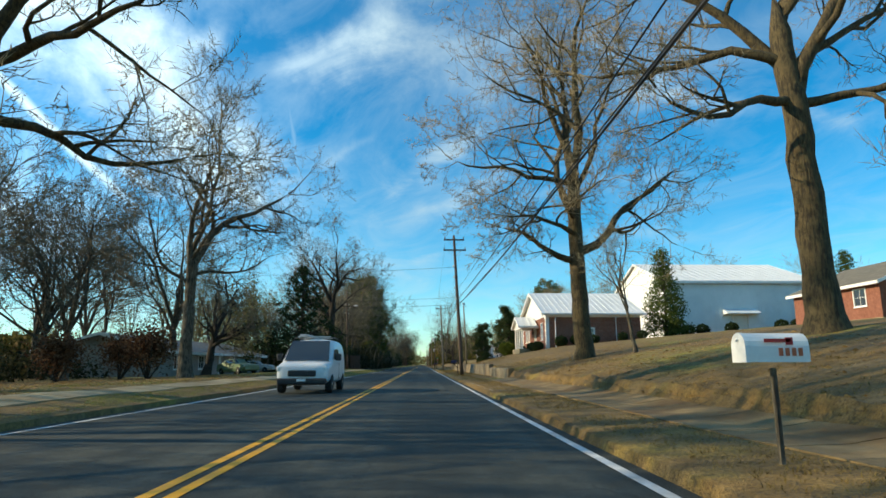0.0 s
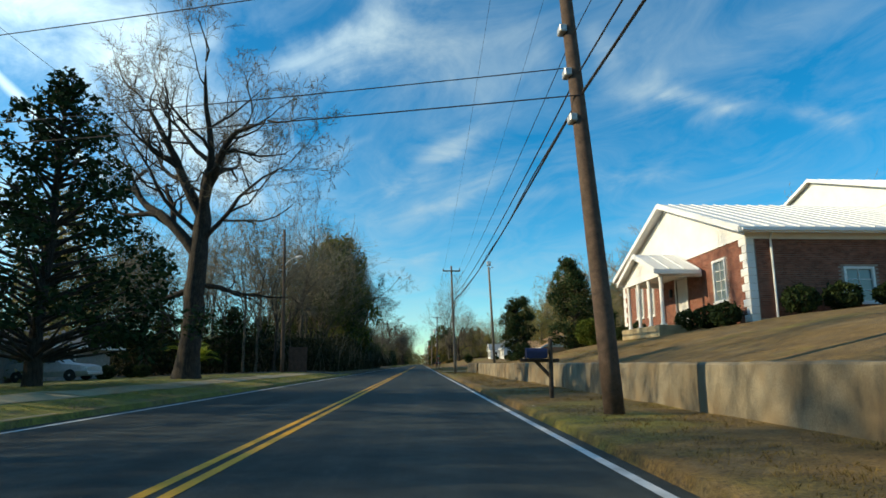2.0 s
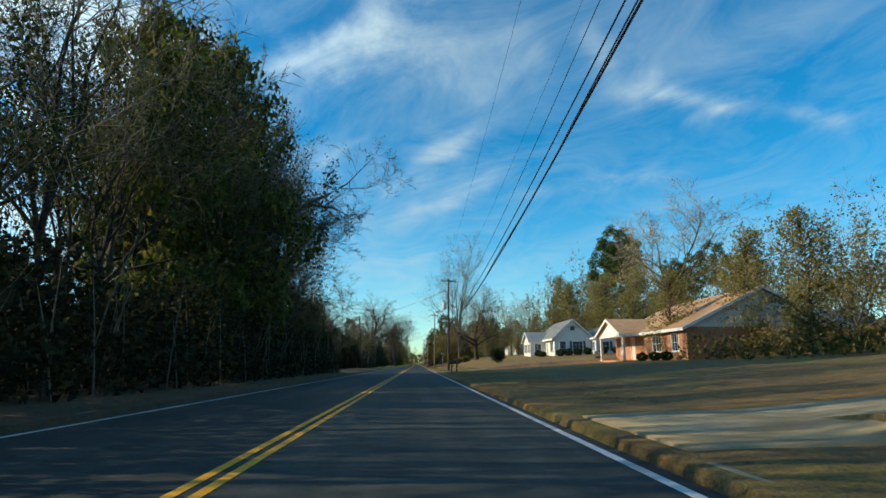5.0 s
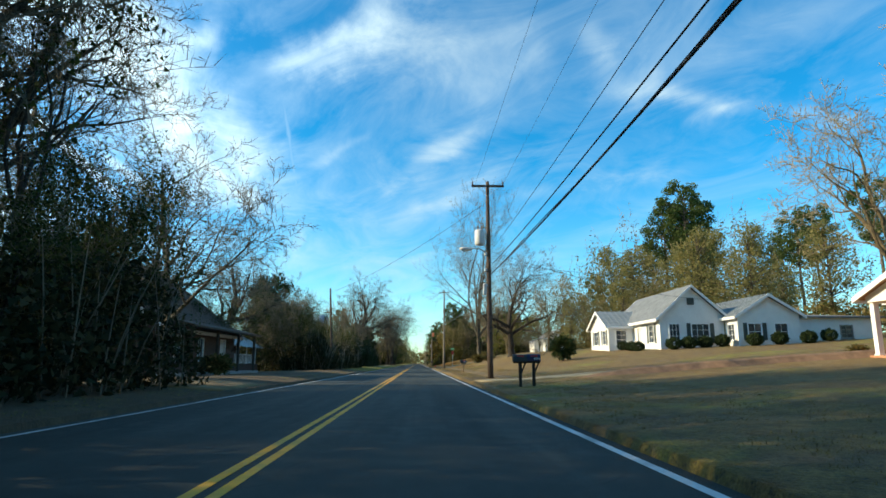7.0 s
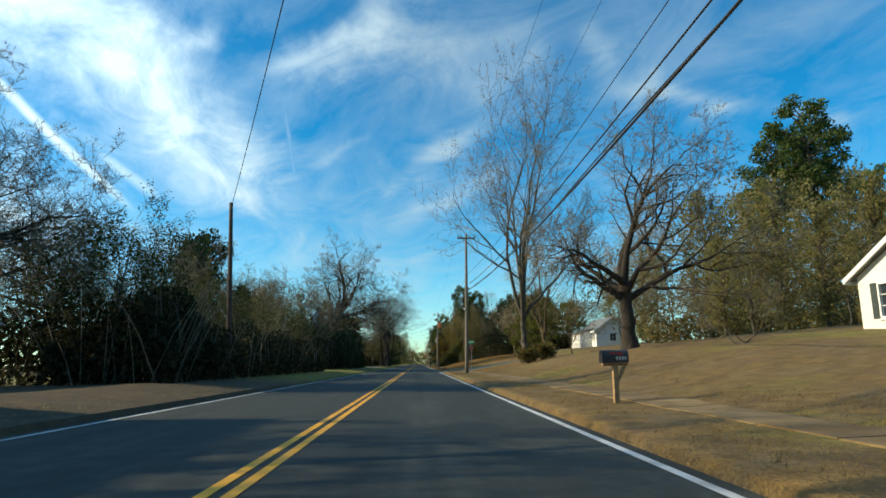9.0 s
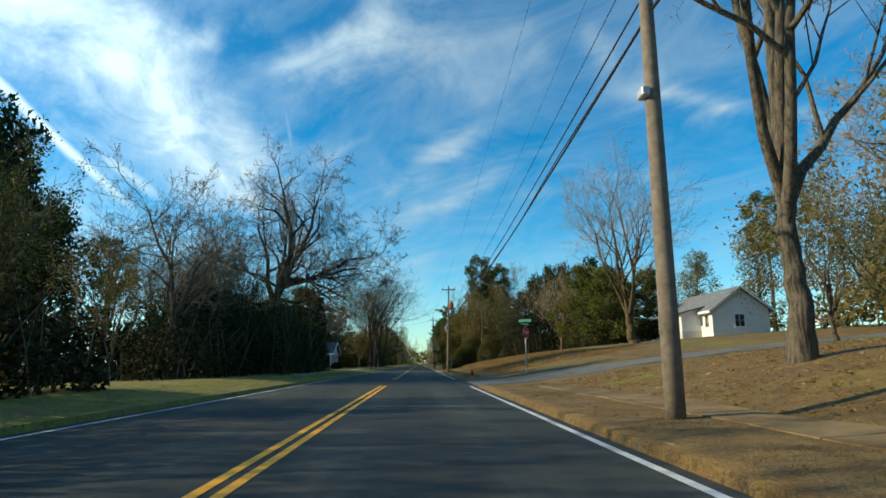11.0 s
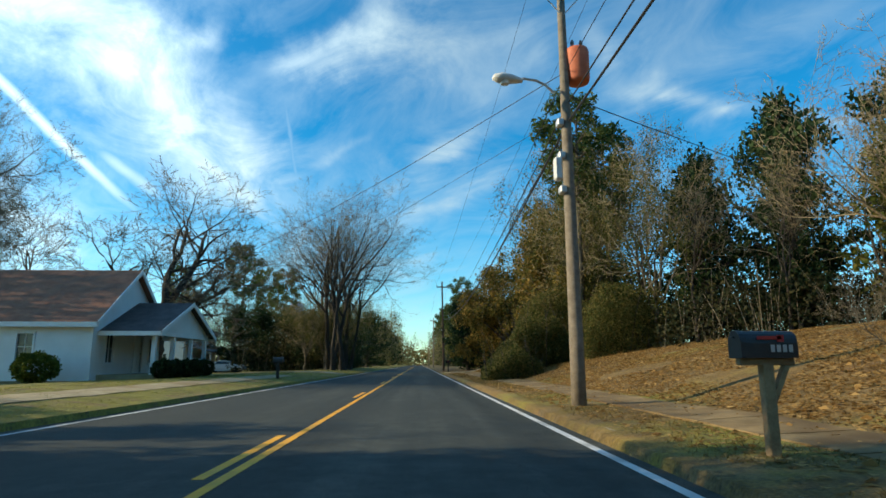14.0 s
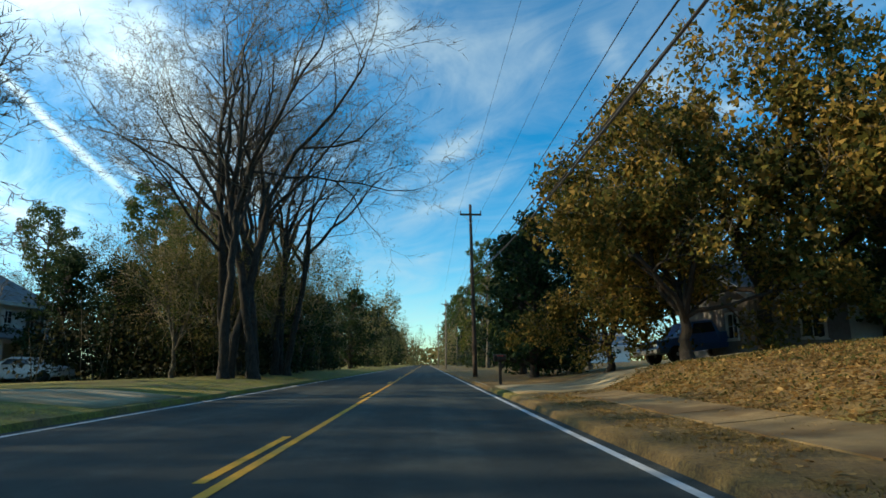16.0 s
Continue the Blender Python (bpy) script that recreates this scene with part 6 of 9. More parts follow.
for i, (x, y) in enumerate(((-13, 347), (-16, 351), (-12, 358), (-14.5, 364), (-10.8, 370), (-19, 349))):
    put(HEMLOCK, x, y, i * 57, 0.75, "dark evergreen below tall bare trees")
put(HEMLOCK, -11.0, 362, 90, 0.8)
thicket("undergrowth", 317, -21.5, -9.2, 343, 382, 2.0, 5.0, 22000, 0.15, LEAF_DARK, TWIG, "shaded undergrowth under tall trees", 160)
for i in range(10):
    put((HEMLOCK, VINE, ELM, HEMLOCK)[i % 4], -11 - (i * 29 % 9) * 0.7, 374 + i * 13, i * 80, 0.8, "roadside tree in the distance")
for i in range(14):
    put((HEMLOCK, FAR, VINE)[i % 3], -9.8 - (i % 3) * 1.5, 392 + i * 14, i * 90, 1.1 + 0.05 * (i % 4), "roadside tree in the distance")
    put((PINE, HEMLOCK, FAR)[i % 3], 8.6 + (i % 3) * 1.6, 440 + i * 12, i * 70, 1.0 + 0.05 * (i % 4), "roadside tree in the distance")
for i in range(16):
    put((THIN_C, THIN_A, FAR, THIN_B)[i % 4], -26 - (i * 7 % 23), 14 + i * 6.2, i * 83, 1.0 + 0.06 * (i % 4), "leafless tree behind a garden")
thicket("distant_woods", 330, -160, 160, 600, 700, 6.0, 12.0, 9000, 1.3, LEAF_BRUSH, TWIG, "distant woods closing the road", 60)
thicket("undergrowth", 331, -34, -24.5, 14, 50, 0.8, 2.4, 9000, 0.18, LEAF_DARK, TWIG, "dark hedge behind a leaf-strewn lawn", 100)
thicket("undergrowth", 332, -46, -33, 50, 88, 2.0, 5.0, 16000, 0.28, LEAF_BRUSH, TWIG, "shrubs behind a ranch house", 100)
# far woods that close the view
for i in range(18):
    a = i / 17
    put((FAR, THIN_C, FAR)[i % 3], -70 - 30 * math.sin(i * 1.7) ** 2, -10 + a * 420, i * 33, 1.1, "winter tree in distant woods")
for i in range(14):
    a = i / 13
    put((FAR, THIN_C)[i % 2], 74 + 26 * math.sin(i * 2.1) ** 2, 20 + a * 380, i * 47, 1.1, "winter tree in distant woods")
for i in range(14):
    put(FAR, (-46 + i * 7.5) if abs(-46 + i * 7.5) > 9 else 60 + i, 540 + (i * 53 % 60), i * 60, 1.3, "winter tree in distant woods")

# shrubs and hedges by the houses
for y in (63.2, 64.6, 66.6):
    put(BUSH_DARK, 12.1, y, y * 30, 0.9)
for x in (14.2, 15.8, 17.6, 20.5, 22.5):
    put(BUSH_DARK, x, 61.7, x * 40, 1.0 if x < 17 else 0.8)
for x in (29.5, 31.2, 33.0, 36.5, 42.5, 44.5):
    put(BUSH_DARK, x, 70.8, x * 40, 1.2)
for y in (72.6, 75.2):
    put(BUSH_DARK, 12.0, y, y * 30, 0.8)
for x, y in ((20.6, 185.9), (21.8, 185.7), (23.2, 185.9), (24.5, 185.6), (26.3, 184.0), (28.2, 183.8), (30.4, 183.6), (33.0, 185.0)):
    put(BUSH_DARK, x, y, x * 60, 0.95)
for y in (188.5, 190.0, 192.4, 196.5):
    put(BUSH_DARK, 18.6, y, y * 60, 0.8)
for y in (147, 149.5, 152.5):
    put(BUSH_DARK, 20.2, y, y * 60, 0.75)
put(BUSH_BROWN, 19.6, 163.6, 0, 0.4)
put(BUSH_ROUND, -17.0, 301.5, 0, 0.85, "rounded dark hedge bush in front of a white house")
for y in (303.6, 305.0, 306.4, 307.8, 309.2):
    put(BUSH_DARK, -12.2, y, y * 50, 0.9)
for x, y in ((-18, 76.5), (-17, 79), (-19, 82)):
    put(BUSH_DARK, x, y, x * 50, 0.8)
for ob in (SAPLING, HAZE, OAK_A, OAK_T, OAK_N, OAK_W, BUSH_RUST, OAK_B, OAK_C, OAK_D, OAK_L, FAR, VINE, ELM, CLUMP, TWIN, SMALL, MYRTLE, THIN_A, THIN_B, THIN_C, MAGNOLIA, CEDAR, THUJA, PINE, LIVE_OAK, BRONZE_OAK, MIXED, HEMLOCK, BUSH_ROUND, BUSH_DARK, BUSH_BIG, BUSH_BROWN):
    drop(ob)


def palm(x, y, h, label):
    """A low palm: short fibrous stem and arching fronds of narrow leaflets."""
    r = np.random.RandomState(5)
    top = thing("palm", label, "palm", (x, y, gz(x, y)))
    part("stem", Geo().tube([(0, 0, -0.1), (0.02, 0, h * 0.25), (0, 0.02, h * 0.5)], [0.22, 0.18, 0.16], 9), BARK, top)
    for i in range(22):
        a = i * 2.4
        rise = 0.55 + 0.75 * ((i * 7) % 22) / 22
        L = h * (0.8 + 0.2 * r.rand())
        g = Geo()
        pts = []
        for k in range(9):
            u = k / 8
            out = L * u * math.cos(rise)
            pts.append(Vector((math.cos(a) * out, math.sin(a) * out, h * 0.45 + L * u * math.sin(rise) - 0.45 * L * u ** 2.4)))
        for k in range(1, 9):
            d = (pts[k] - pts[k - 1]).normalized()
            sd = d.cross(Vector((0, 0, 1))).normalized()
            for sg in (-1, 1):
                for q in (0.15, 0.5, 0.85):
                    b = pts[k - 1].lerp(pts[k], q)
                    tip = b + sd * sg * 0.42 * (1.15 - 0.09 * k) + d * 0.3 + Vector((0, 0, 0.02))
                    g.add([tuple(b - d * 0.03), tuple(b + d * 0.04), tuple(tip)], [(0, 1, 2)])
        for k in range(8):
            g.tube([pts[k], pts[k + 1]], 0.014, 3, False)
        part("frond", g, LEAF_PALM, top)


palm(-15.3, 82.0, 2.6, "bright green low palm on a lawn edge")
palm(-14.0, 80.0, 1.9, "small bright green palm on a lawn edge")


# ---- grass and leaves on the ground ----
def blades(name, seed, regions, mat, label, hgt):
    """Short tufts of narrow blades."""
    r = np.random.RandomState(seed)
    at = []
    for x0, x1, y0, y1, n in regions:
        for x, y in zip(r.uniform(x0, x1, n), r.uniform(y0, y1, n)):
            if noise.noise((x * 0.6, y * 0.6, seed)) > -0.15:
                at.append((x, y, gz(x, y)))
    p = np.repeat(np.array(at), 5, axis=0)
    n = len(p)
    p[:, :2] += r.normal(size=(n, 2)) * 0.05
    a = r.uniform(0, 6.28, n)
    h = hgt * r.uniform(0.4, 1.3, n)
    d = np.column_stack([np.cos(a), np.sin(a), np.zeros(n)]) * 0.006
    tip = np.column_stack([r.normal(size=(n, 2)) * (h * 0.7)[:, None], h])
    p[:, 2] -= 0.01
    V = np.stack([p - d, p + d, p + tip], axis=1).reshape(-1, 3)
    ob = new(name, poly_mesh(name, V, np.zeros((0, 4), int), np.arange(n * 3).reshape(-1, 3), mat))
    tagged(ob, label, "grass", kind="stuff")


blades("grass", 401, ((2.62, 3.7, -4, 45, 3500), (5.0, 8.5, 2, 45, 4500), (2.62, 4.8, 45, 101, 6500), (5.4, 9, 60, 100, 4000), (2.62, 7, 110, 163, 6000), (2.62, 7, 168, 238, 9000), (2.62, 3.7, 252, 326, 6500), (4.9, 9, 252, 300, 5000), (3.0, 6, 318, 327, 1500)), GRASS_DRY, "dry tan grass blades along the verge", 0.045)
blades("grass", 402, ((-7.4, -6.25, 2, 88, 5000), (-12, -8.7, 2, 86, 5000), (-7.4, -6.25, 94, 160, 900), (-7.4, -6.25, 166, 206, 500), (-9, -6.25, 206, 250, 3000), (-12, -6.3, 252, 322, 11000), (-9, -6.3, 328, 345, 1200)), GRASS_GREEN, "short winter grass blades on the verge", 0.045)


def litter(name, seed, regions, label, size=0.07):
    r = np.random.RandomState(seed)
    cs = []
    for x0, x1, y0, y1, n in regions:
        for i in range(n):
            x, y = r.uniform(x0, x1), r.uniform(y0, y1)
            if noise.noise((x * 0.35, y * 0.35, seed)) > -0.4:
                cs.append((x, y, gz(x, y) + 0.006 + 0.01 * r.rand()))
    ob = new(name, leaves_mesh(name, np.array(cs), size, LITTER, seed, 1.5, flat=0.92))
    tagged(ob, label, "fallen leaves", kind="stuff")


litter("fallen_leaves", 411, ((5.0, 16, 257, 303, 95000), (2.7, 4.9, 257, 328, 6000), (4.9, 12, 303, 330, 42000), (5.0, 14, 222, 238.5, 4500), (5, 14, 5, 45, 3500), (-22, -8.8, 6, 48, 9000)), "golden brown fallen leaves scattered on a bank", 0.065)


def water_tower(x, y):
    """A far water tower: a blue tank on legs."""
    t = thing("water_tower", "distant blue water tower above the trees", "water tower", (x, y, 0))
    t.scale = (1.6, 1.6, 2.0)
    part("tank", Geo().lathe([(0.5, 17.4), (3.2, 18.6), (3.6, 19.6), (3.6, 22.0), (3.0, 23.0), (0.3, 23.9)], (0, 0, 0), 20), BLUE_TANK, t, smooth=True)
    for i in range(6):
        a = i * math.pi / 3
        part("leg", Geo().tube([(4.2 * math.cos(a), 4.2 * math.sin(a), -0.5), (3.4 * math.cos(a), 3.4 * math.sin(a), 19.4)], 0.2, 8), GREY_METAL, t)
    part("riser", Geo().tube([(0, 0, -0.5), (0, 0, 17.6)], 0.6, 10), GREY_METAL, t)


water_tower(-93, 740)


# ---- buildings ----
def wall(parent, axis, at, a0, a1, z0, z1, mat, holes=(), thick=0.2, side=1, name="wall", label=""):
    """A wall with real openings. axis 'x': it runs along x at y = at; 'y': along y at x = at. side: the way its inner face lies. holes: (a, b, z, z)."""
    g = Geo()
    us = sorted({a0, a1, *[h[0] for h in holes], *[h[1] for h in holes]})
    zs = sorted({z0, z1, *[h[2] for h in holes], *[h[3] for h in holes]})
    lo, hi = sorted((at, at + side * thick))
    for u, v in zip(us, us[1:]):
        for p, q in zip(zs, zs[1:]):
            mu, mz = (u + v) / 2, (p + q) / 2
            if any(h[0] < mu < h[1] and h[2] < mz < h[3] for h in holes):
                continue
            g.box(u, v, lo, hi, p, q) if axis == "x" else g.box(lo, hi, u, v, p, q)
    me = g.mesh(name, mat)
    bm = bmesh.new()
    bm.from_mesh(me)
    bmesh.ops.remove_doubles(bm, verts=bm.verts, dist=0.0005)
    seen = {}
    for f in bm.faces:
        seen.setdefault(frozenset(v.index for v in f.verts), []).append(f)
    bmesh.ops.delete(bm, geom=[f for fs in seen.values() if len(fs) > 1 for f in fs], context="FACES_ONLY")
    bm.to_mesh(me)
    bm.free()
    return part(name, me, mat, parent, label)


def rect(g, axis, at, out, a0, a1, z0, z1, depth, back=0.0):
    """A box lying on a wall's face: from back behind it to depth in front of it. out: the outward sign."""
    lo, hi = sorted((at - out * back, at + out * depth))
    return g.box(a0, a1, lo, hi, z0, z1) if axis == "x" else g.box(lo, hi, a0, a1, z0, z1)


def window(parent, axis, at, out, a0, a1, z0, z1, bars=(1, 2), pane=None, shutters=False, frame_mat=None):
    f = 0.06
    g = Geo()
    for b in ((a0 - f, a0 + 0.03, z0 - f, z1 + f), (a1 - 0.03, a1 + f, z0 - f, z1 + f), (a0 + 0.03, a1 - 0.03, z1 - 0.03, z1 + f), (a0 + 0.03, a1 - 0.03, z0 - f, z0 + 0.03)):
        rect(g, axis, at, out, *b, 0.035, 0.08)
    w = part("window", g, frame_mat or WHITE_PAINT, parent)
    part("pane", rect(Geo(), axis, at, out, a0 + 0.02, a1 - 0.02, z0 + 0.02, z1 - 0.02, -0.06, 0.075), pane or PANE, w, "dark reflecting glass")
    for i in range(1, bars[0] + 1):
        u = a0 + (a1 - a0) * i / (bars[0] + 1)
        part("glazing_bar", rect(Geo(), axis, at, out, u - 0.012, u + 0.012, z0 + 0.03, z1 - 0.03, -0.02, 0.058), frame_mat or WHITE_PAINT, w)
    for i in range(1, bars[1] + 1):
        z = z0 + (z1 - z0) * i / (bars[1] + 1)
        part("glazing_bar", rect(Geo(), axis, at, out, a0 + 0.03, a1 - 0.03, z - 0.014, z + 0.014, -0.015, 0.056), frame_mat or WHITE_PAINT, w)
    part("sill", rect(Geo(), axis, at, out, a0 - 0.1, a1 + 0.1, z0 - 0.11, z0 - f, 0.09, 0.0), frame_mat or WHITE_PAINT, w)
    if shutters:
        for s0, s1 in ((a0 - 0.42, a0 - 0.08), (a1 + 0.08, a1 + 0.42)):
            g = rect(Geo(), axis, at, out, s0, s1, z0 - 0.05, z1 + 0.05, 0.035, -0.003)
            n = 9
            for i in range(n):
                z = z0 + (z1 - z0) * (i + 0.5) / n
                rect(g, axis, at, out, s0 + 0.05, s1 - 0.05, z - 0.03, z + 0.02, 0.045, -0.035)
            part("shutter", g, SHUTTER, parent, "dark green louvred shutter")


def door(parent, axis, at, out, a0, a1, z0, z1, mat):
    g = Geo()
    for b in ((a0 - 0.1, a0, z0, z1 + 0.1), (a1, a1 + 0.1, z0, z1 + 0.1), (a0, a1, z1, z1 + 0.1)):
        rect(g, axis, at, out, *b, 0.04, 0.08)
    d = part("door", g, WHITE_PAINT, parent)
    g = rect(Geo(), axis, at, out, a0 + 0.004, a1 - 0.004, z0, z1 - 0.004, -0.05, 0.09)
    mid = (a0 + a1) / 2
    for u0, u1 in ((a0 + 0.12, mid - 0.05), (mid + 0.05, a1 - 0.12)):
        for p, q in ((z0 + 0.2, z0 + 0.9), (z0 + 1.05, z1 - 0.2)):
            rect(g, axis, at, out, u0, u1, p, q, -0.035, 0.05)
    part("door_leaf", g, mat, d)
    part("handle", rect(Geo(), axis, at, out, a1 - 0.12, a1 - 0.06, z0 + 0.95, z0 + 1.05, 0.02, 0.035), GREY_METAL, d)


def gable_roof(parent, ridge, x0, x1, y0, y1, eave, top, mat, over=0.45, thick=0.14, ribs=0.0, name="roof", label="", trim=None):
    """A pitched roof; ridge 'x' or 'y' is the way its ridge runs. Eaves overhang; ribs: spacing of standing seams."""
    g = Geo()
    a0, a1, c0, c1 = (y0, y1, x0, x1) if ridge == "x" else (x0, x1, y0, y1)
    mid = (a0 + a1) / 2
    slope = (top - eave) / (mid - a0)
    lo = eave - slope * over
    b0, b1 = a0 - over, a1 + over
    g.prism([(b0, lo), (mid, top), (b1, lo), (b1, lo + thick), (mid, top + thick), (b0, lo + thick)], ridge, c0 - over, c1 + over)
    r = part(name, g, mat, parent, label)
    if ribs:
        n = int((c1 - c0 + 2 * over) / ribs)
        for i in range(n + 1):
            t = c0 - over + 0.05 + i * (c1 - c0 + 2 * over - 0.1) / n
            q = thick + 0.002
            part("seam", Geo().prism([(b0, lo + q), (mid, top + q), (b1, lo + q), (b1, lo + q + 0.05), (mid, top + q + 0.05), (b0, lo + q + 0.05)], ridge, t - 0.02, t + 0.02), mat, r)
    for c in (c0 - over, c1 + over):
        part("bargeboard", Geo().prism([(b0, lo - 0.12), (mid, top - 0.12), (b1, lo - 0.12), (b1, lo + thick + 0.01), (mid, top + thick + 0.01), (b0, lo + thick + 0.01)], ridge, c - 0.022, c + 0.022), trim or WHITE_PAINT, parent)
    for a in (b0, b1):
        g = Geo()
        if ridge == "x":
            g.box(c0 - over + 0.03, c1 + over - 0.03, a - 0.02, a + 0.02, lo - 0.12, lo + thick - 0.004)
        else:
            g.box(a - 0.02, a + 0.02, c0 - over + 0.03, c1 + over - 0.03, lo - 0.12, lo + thick - 0.004)
        part("fascia", g, trim or WHITE_PAINT, parent)
    return r


def gable_end(parent, axis, at, a0, a1, eave, top, mat, side=1, thick=0.15, name="gable"):
    lo, hi = sorted((at, at + side * thick))
    return part(name, Geo().prism([(a0, eave), (a1, eave), ((a0 + a1) / 2, top)], "y" if axis == "x" else "x", lo, hi), mat, parent)


def column(parent, x, y, z0, z1, r=0.09, mat=None, square=False):
    g = Geo()
    if square:
        g.soft(x - r, x + r, y - r, y + r, z0, z1, 0.01, 1)
    else:
        g.lathe([(r, 0), (r, 0.1), (r * 0.82, 0.16), (r * 0.78, z1 - z0 - 0.2), (r * 0.95, z1 - z0 - 0.12), (r * 0.95, z1 - z0)], (x, y, z0), 12)
    g.soft(x - r * 1.3, x + r * 1.3, y - r * 1.3, y + r * 1.3, z0 - 0.08, z0 + 0.06, 0.01, 1)
    part("column", g, mat or WHITE_PAINT, parent)


def bricks(parent, axis, at, out, a0, a1, z0, z1, mat, holes=(), near=None, L=0.215, Hh=0.075):
    """Courses of bricks proud of a mortar wall; near (a, b): that stretch is laid as single bricks, the rest joined."""
    g = Geo()
    unit_me = None
    c, z = 0, z0
    count = 0
    while z + Hh * 0.7 <= z1:
        u = a0 - (L / 2 if c % 2 else 0)
        while u < a1:
            p, q = max(u, a0) + 0.005, min(u + L, a1) - 0.005
            u += L
            if q - p < 0.05 or any(h[0] < q and p < h[1] and h[2] < z + Hh and z < h[3] for h in holes):
                continue
            full = q - p > L - 0.012
            if near and full and near[0] < p and q < near[1] and count < 300:
                if unit_me is None:
                    unit_me = rect(Geo(), axis, 0, out, -L / 2 + 0.005, L / 2 - 0.005, -Hh / 2 + 0.005, Hh / 2 - 0.005, 0.01, 0.0).mesh("brick", mat)
                mid = (p + q) / 2
                part("brick", unit_me, mat, parent, m=pose(mid, at, z + Hh / 2) if axis == "x" else pose(at, mid, z + Hh / 2))
                count += 1
            else:
                rect(g, axis, at, out, p, q, z + 0.005, z + Hh - 0.005, 0.01, 0.0)
        z += Hh
        c += 1
    ob = part("brickwork", g, mat, parent)
    tagged(ob, kind="stuff")


# brick church with a white gable and portico
def church():
    t = thing("church", "red brick church with white gable, portico and metal roof", "church")
    x0, x1, y0, y1, zb, ze, zt = 12.95, 22.8, 62.8, 77.4, 2.2, 6.1, 8.95
    fh = ((64.6, 65.6, 3.55, 5.25), (74.2, 75.2, 3.55, 5.25), (72.6, 73.4, 3.55, 5.25), (68.4, 69.6, 2.78, 5.0))
    wall(t, "y", x0, y0, y1, zb, ze, MORTAR, fh)
    sh = ((16.8, 17.9, 3.3, 4.6),)
    wall(t, "x", y0, x0 + 0.2, x1, zb, ze, MORTAR, sh)
    wall(t, "x", y1, x0 + 0.2, x1, zb, ze, BRICK, side=-1)
    wall(t, "y", x1, y0 + 0.2, y1 - 0.2, zb, ze, BRICK, side=-1)
    for h in fh[:3]:
        window(t, "y", x0, -1, *h, bars=(1, 3), pane=PANE_SKY)
    for h in sh:
        window(t, "x", y0, -1, *h, bars=(1, 2), pane=PANE_SKY)
    door(t, "y", x0, -1, 68.4, 69.6, 2.78, 5.0, DOOR_WHITE)
    gable_end(t, "y", x0 - 0.02, y0 - 0.3, y1 + 0.3, ze + 0.02, zt - 0.12, SIDING)
    gable_end(t, "y", x1 - 0.13, y0, y1, ze, zt - 0.05, SIDING)
    gable_roof(t, "x", x0, x1, y0, y1, ze + 0.12, zt, ROOF_METAL, 0.5, 0.1, 0.6, label="white standing-seam metal roof")
    part("frieze", Geo().box(x0 - 0.05, x0 + 0.02, y0 - 0.05, y1 + 0.05, ze - 0.3, ze + 0.02), WHITE_PAINT, t)
    part("frieze", Geo().box(x0, x1, y0 - 0.06, y0 - 0.012, ze - 0.35, ze + 0.04), WHITE_PAINT, t)
    part("soffit", Geo().box(x0 - 0.4, x1, y0 - 0.45, y0 - 0.06, ze - 0.1, ze - 0.04), WHITE_PAINT, t)
    # quoins
    for yy in (y0, y1):
        s = 1 if yy == y0 else -1
        z, k = zb, 0
        while z < ze - 0.35:
            w = 0.5 if k % 2 else 0.3
            a, b = sorted((yy - s * 0.04, yy + s * w))
            part("quoin", Geo().soft(x0 - 0.05, x0 + 0.3, a, b, z, z + 0.29, 0.02, 1), WHITE_PAINT, t)
            z, k = z + 0.3, k + 1
    for x in (13.9, 20.2):
        part("downpipe", Geo().tube([(x, y0 - 0.4, ze), (x, y0 - 0.08, ze - 0.35), (x, y0 - 0.08, zb + 0.3)], 0.045, 8), WHITE_PAINT, t)
    part("gutter", Geo().box(x0 - 0.4, x1, y0 - 0.62, y0 - 0.5, ze - 0.12, ze + 0.0), WHITE_PAINT, t)
    # portico
    px, pa, pb, ph = 10.9, 66.6, 71.2, 5.1
    for y in (pa + 0.15, 68.2, 69.6, pb - 0.15):
        column(t, px + 0.15, y, 2.6, ph - 0.3, 0.11)
    part("beam", Geo().box(px, px + 0.3, pa, pb, ph - 0.3, ph).box(px + 0.3, x0 - 0.06, pa, pa + 0.25, ph - 0.3, ph).box(px + 0.3, x0 - 0.06, pb - 0.25, pb, ph - 0.3, ph), WHITE_PAINT, t)
    gable_end(t, "y", px + 0.02, pa, pb, ph, ph + 0.95, SIDING, thick=0.1)
    gable_roof(t, "x", px, x0 - 0.55, pa, pb, ph + 0.02, ph + 1.0, ROOF_METAL, 0.3, 0.08, 0.6, name="portico_roof")
    part("portico_ceiling", Geo().box(px + 0.3, x0 - 0.06, pa + 0.25, pb - 0.25, ph - 0.06, ph - 0.02), WHITE_PAINT, t)
    part("porch_floor", Geo().soft(px - 0.2, x0 - 0.01, pa - 0.2, pb + 0.2, 2.1, 2.62, 0.02, 1), CONCRETE, t)
    part("lamp", Geo().soft(x0 - 0.16, x0 - 0.02, 70.0, 70.2, 4.2, 4.6, 0.03, 1), BLACK_PAINT, t)
    bricks(t, "y", x0, -1, y0 + 0.02, y1 - 0.02, zb + 0.3, ze - 0.31, BRICK, [(a - 0.08, b + 0.08, c - 0.12, d + 0.08) for a, b, c, d in fh], near=(63.4, 66.4))
    bricks(t, "x", y0, -1, x0 + 0.35, x1, zb + 0.45, ze - 0.36, BRICK, [(a - 0.08, b + 0.08, c - 0.12, d + 0.08) for a, b, c, d in sh])


church()


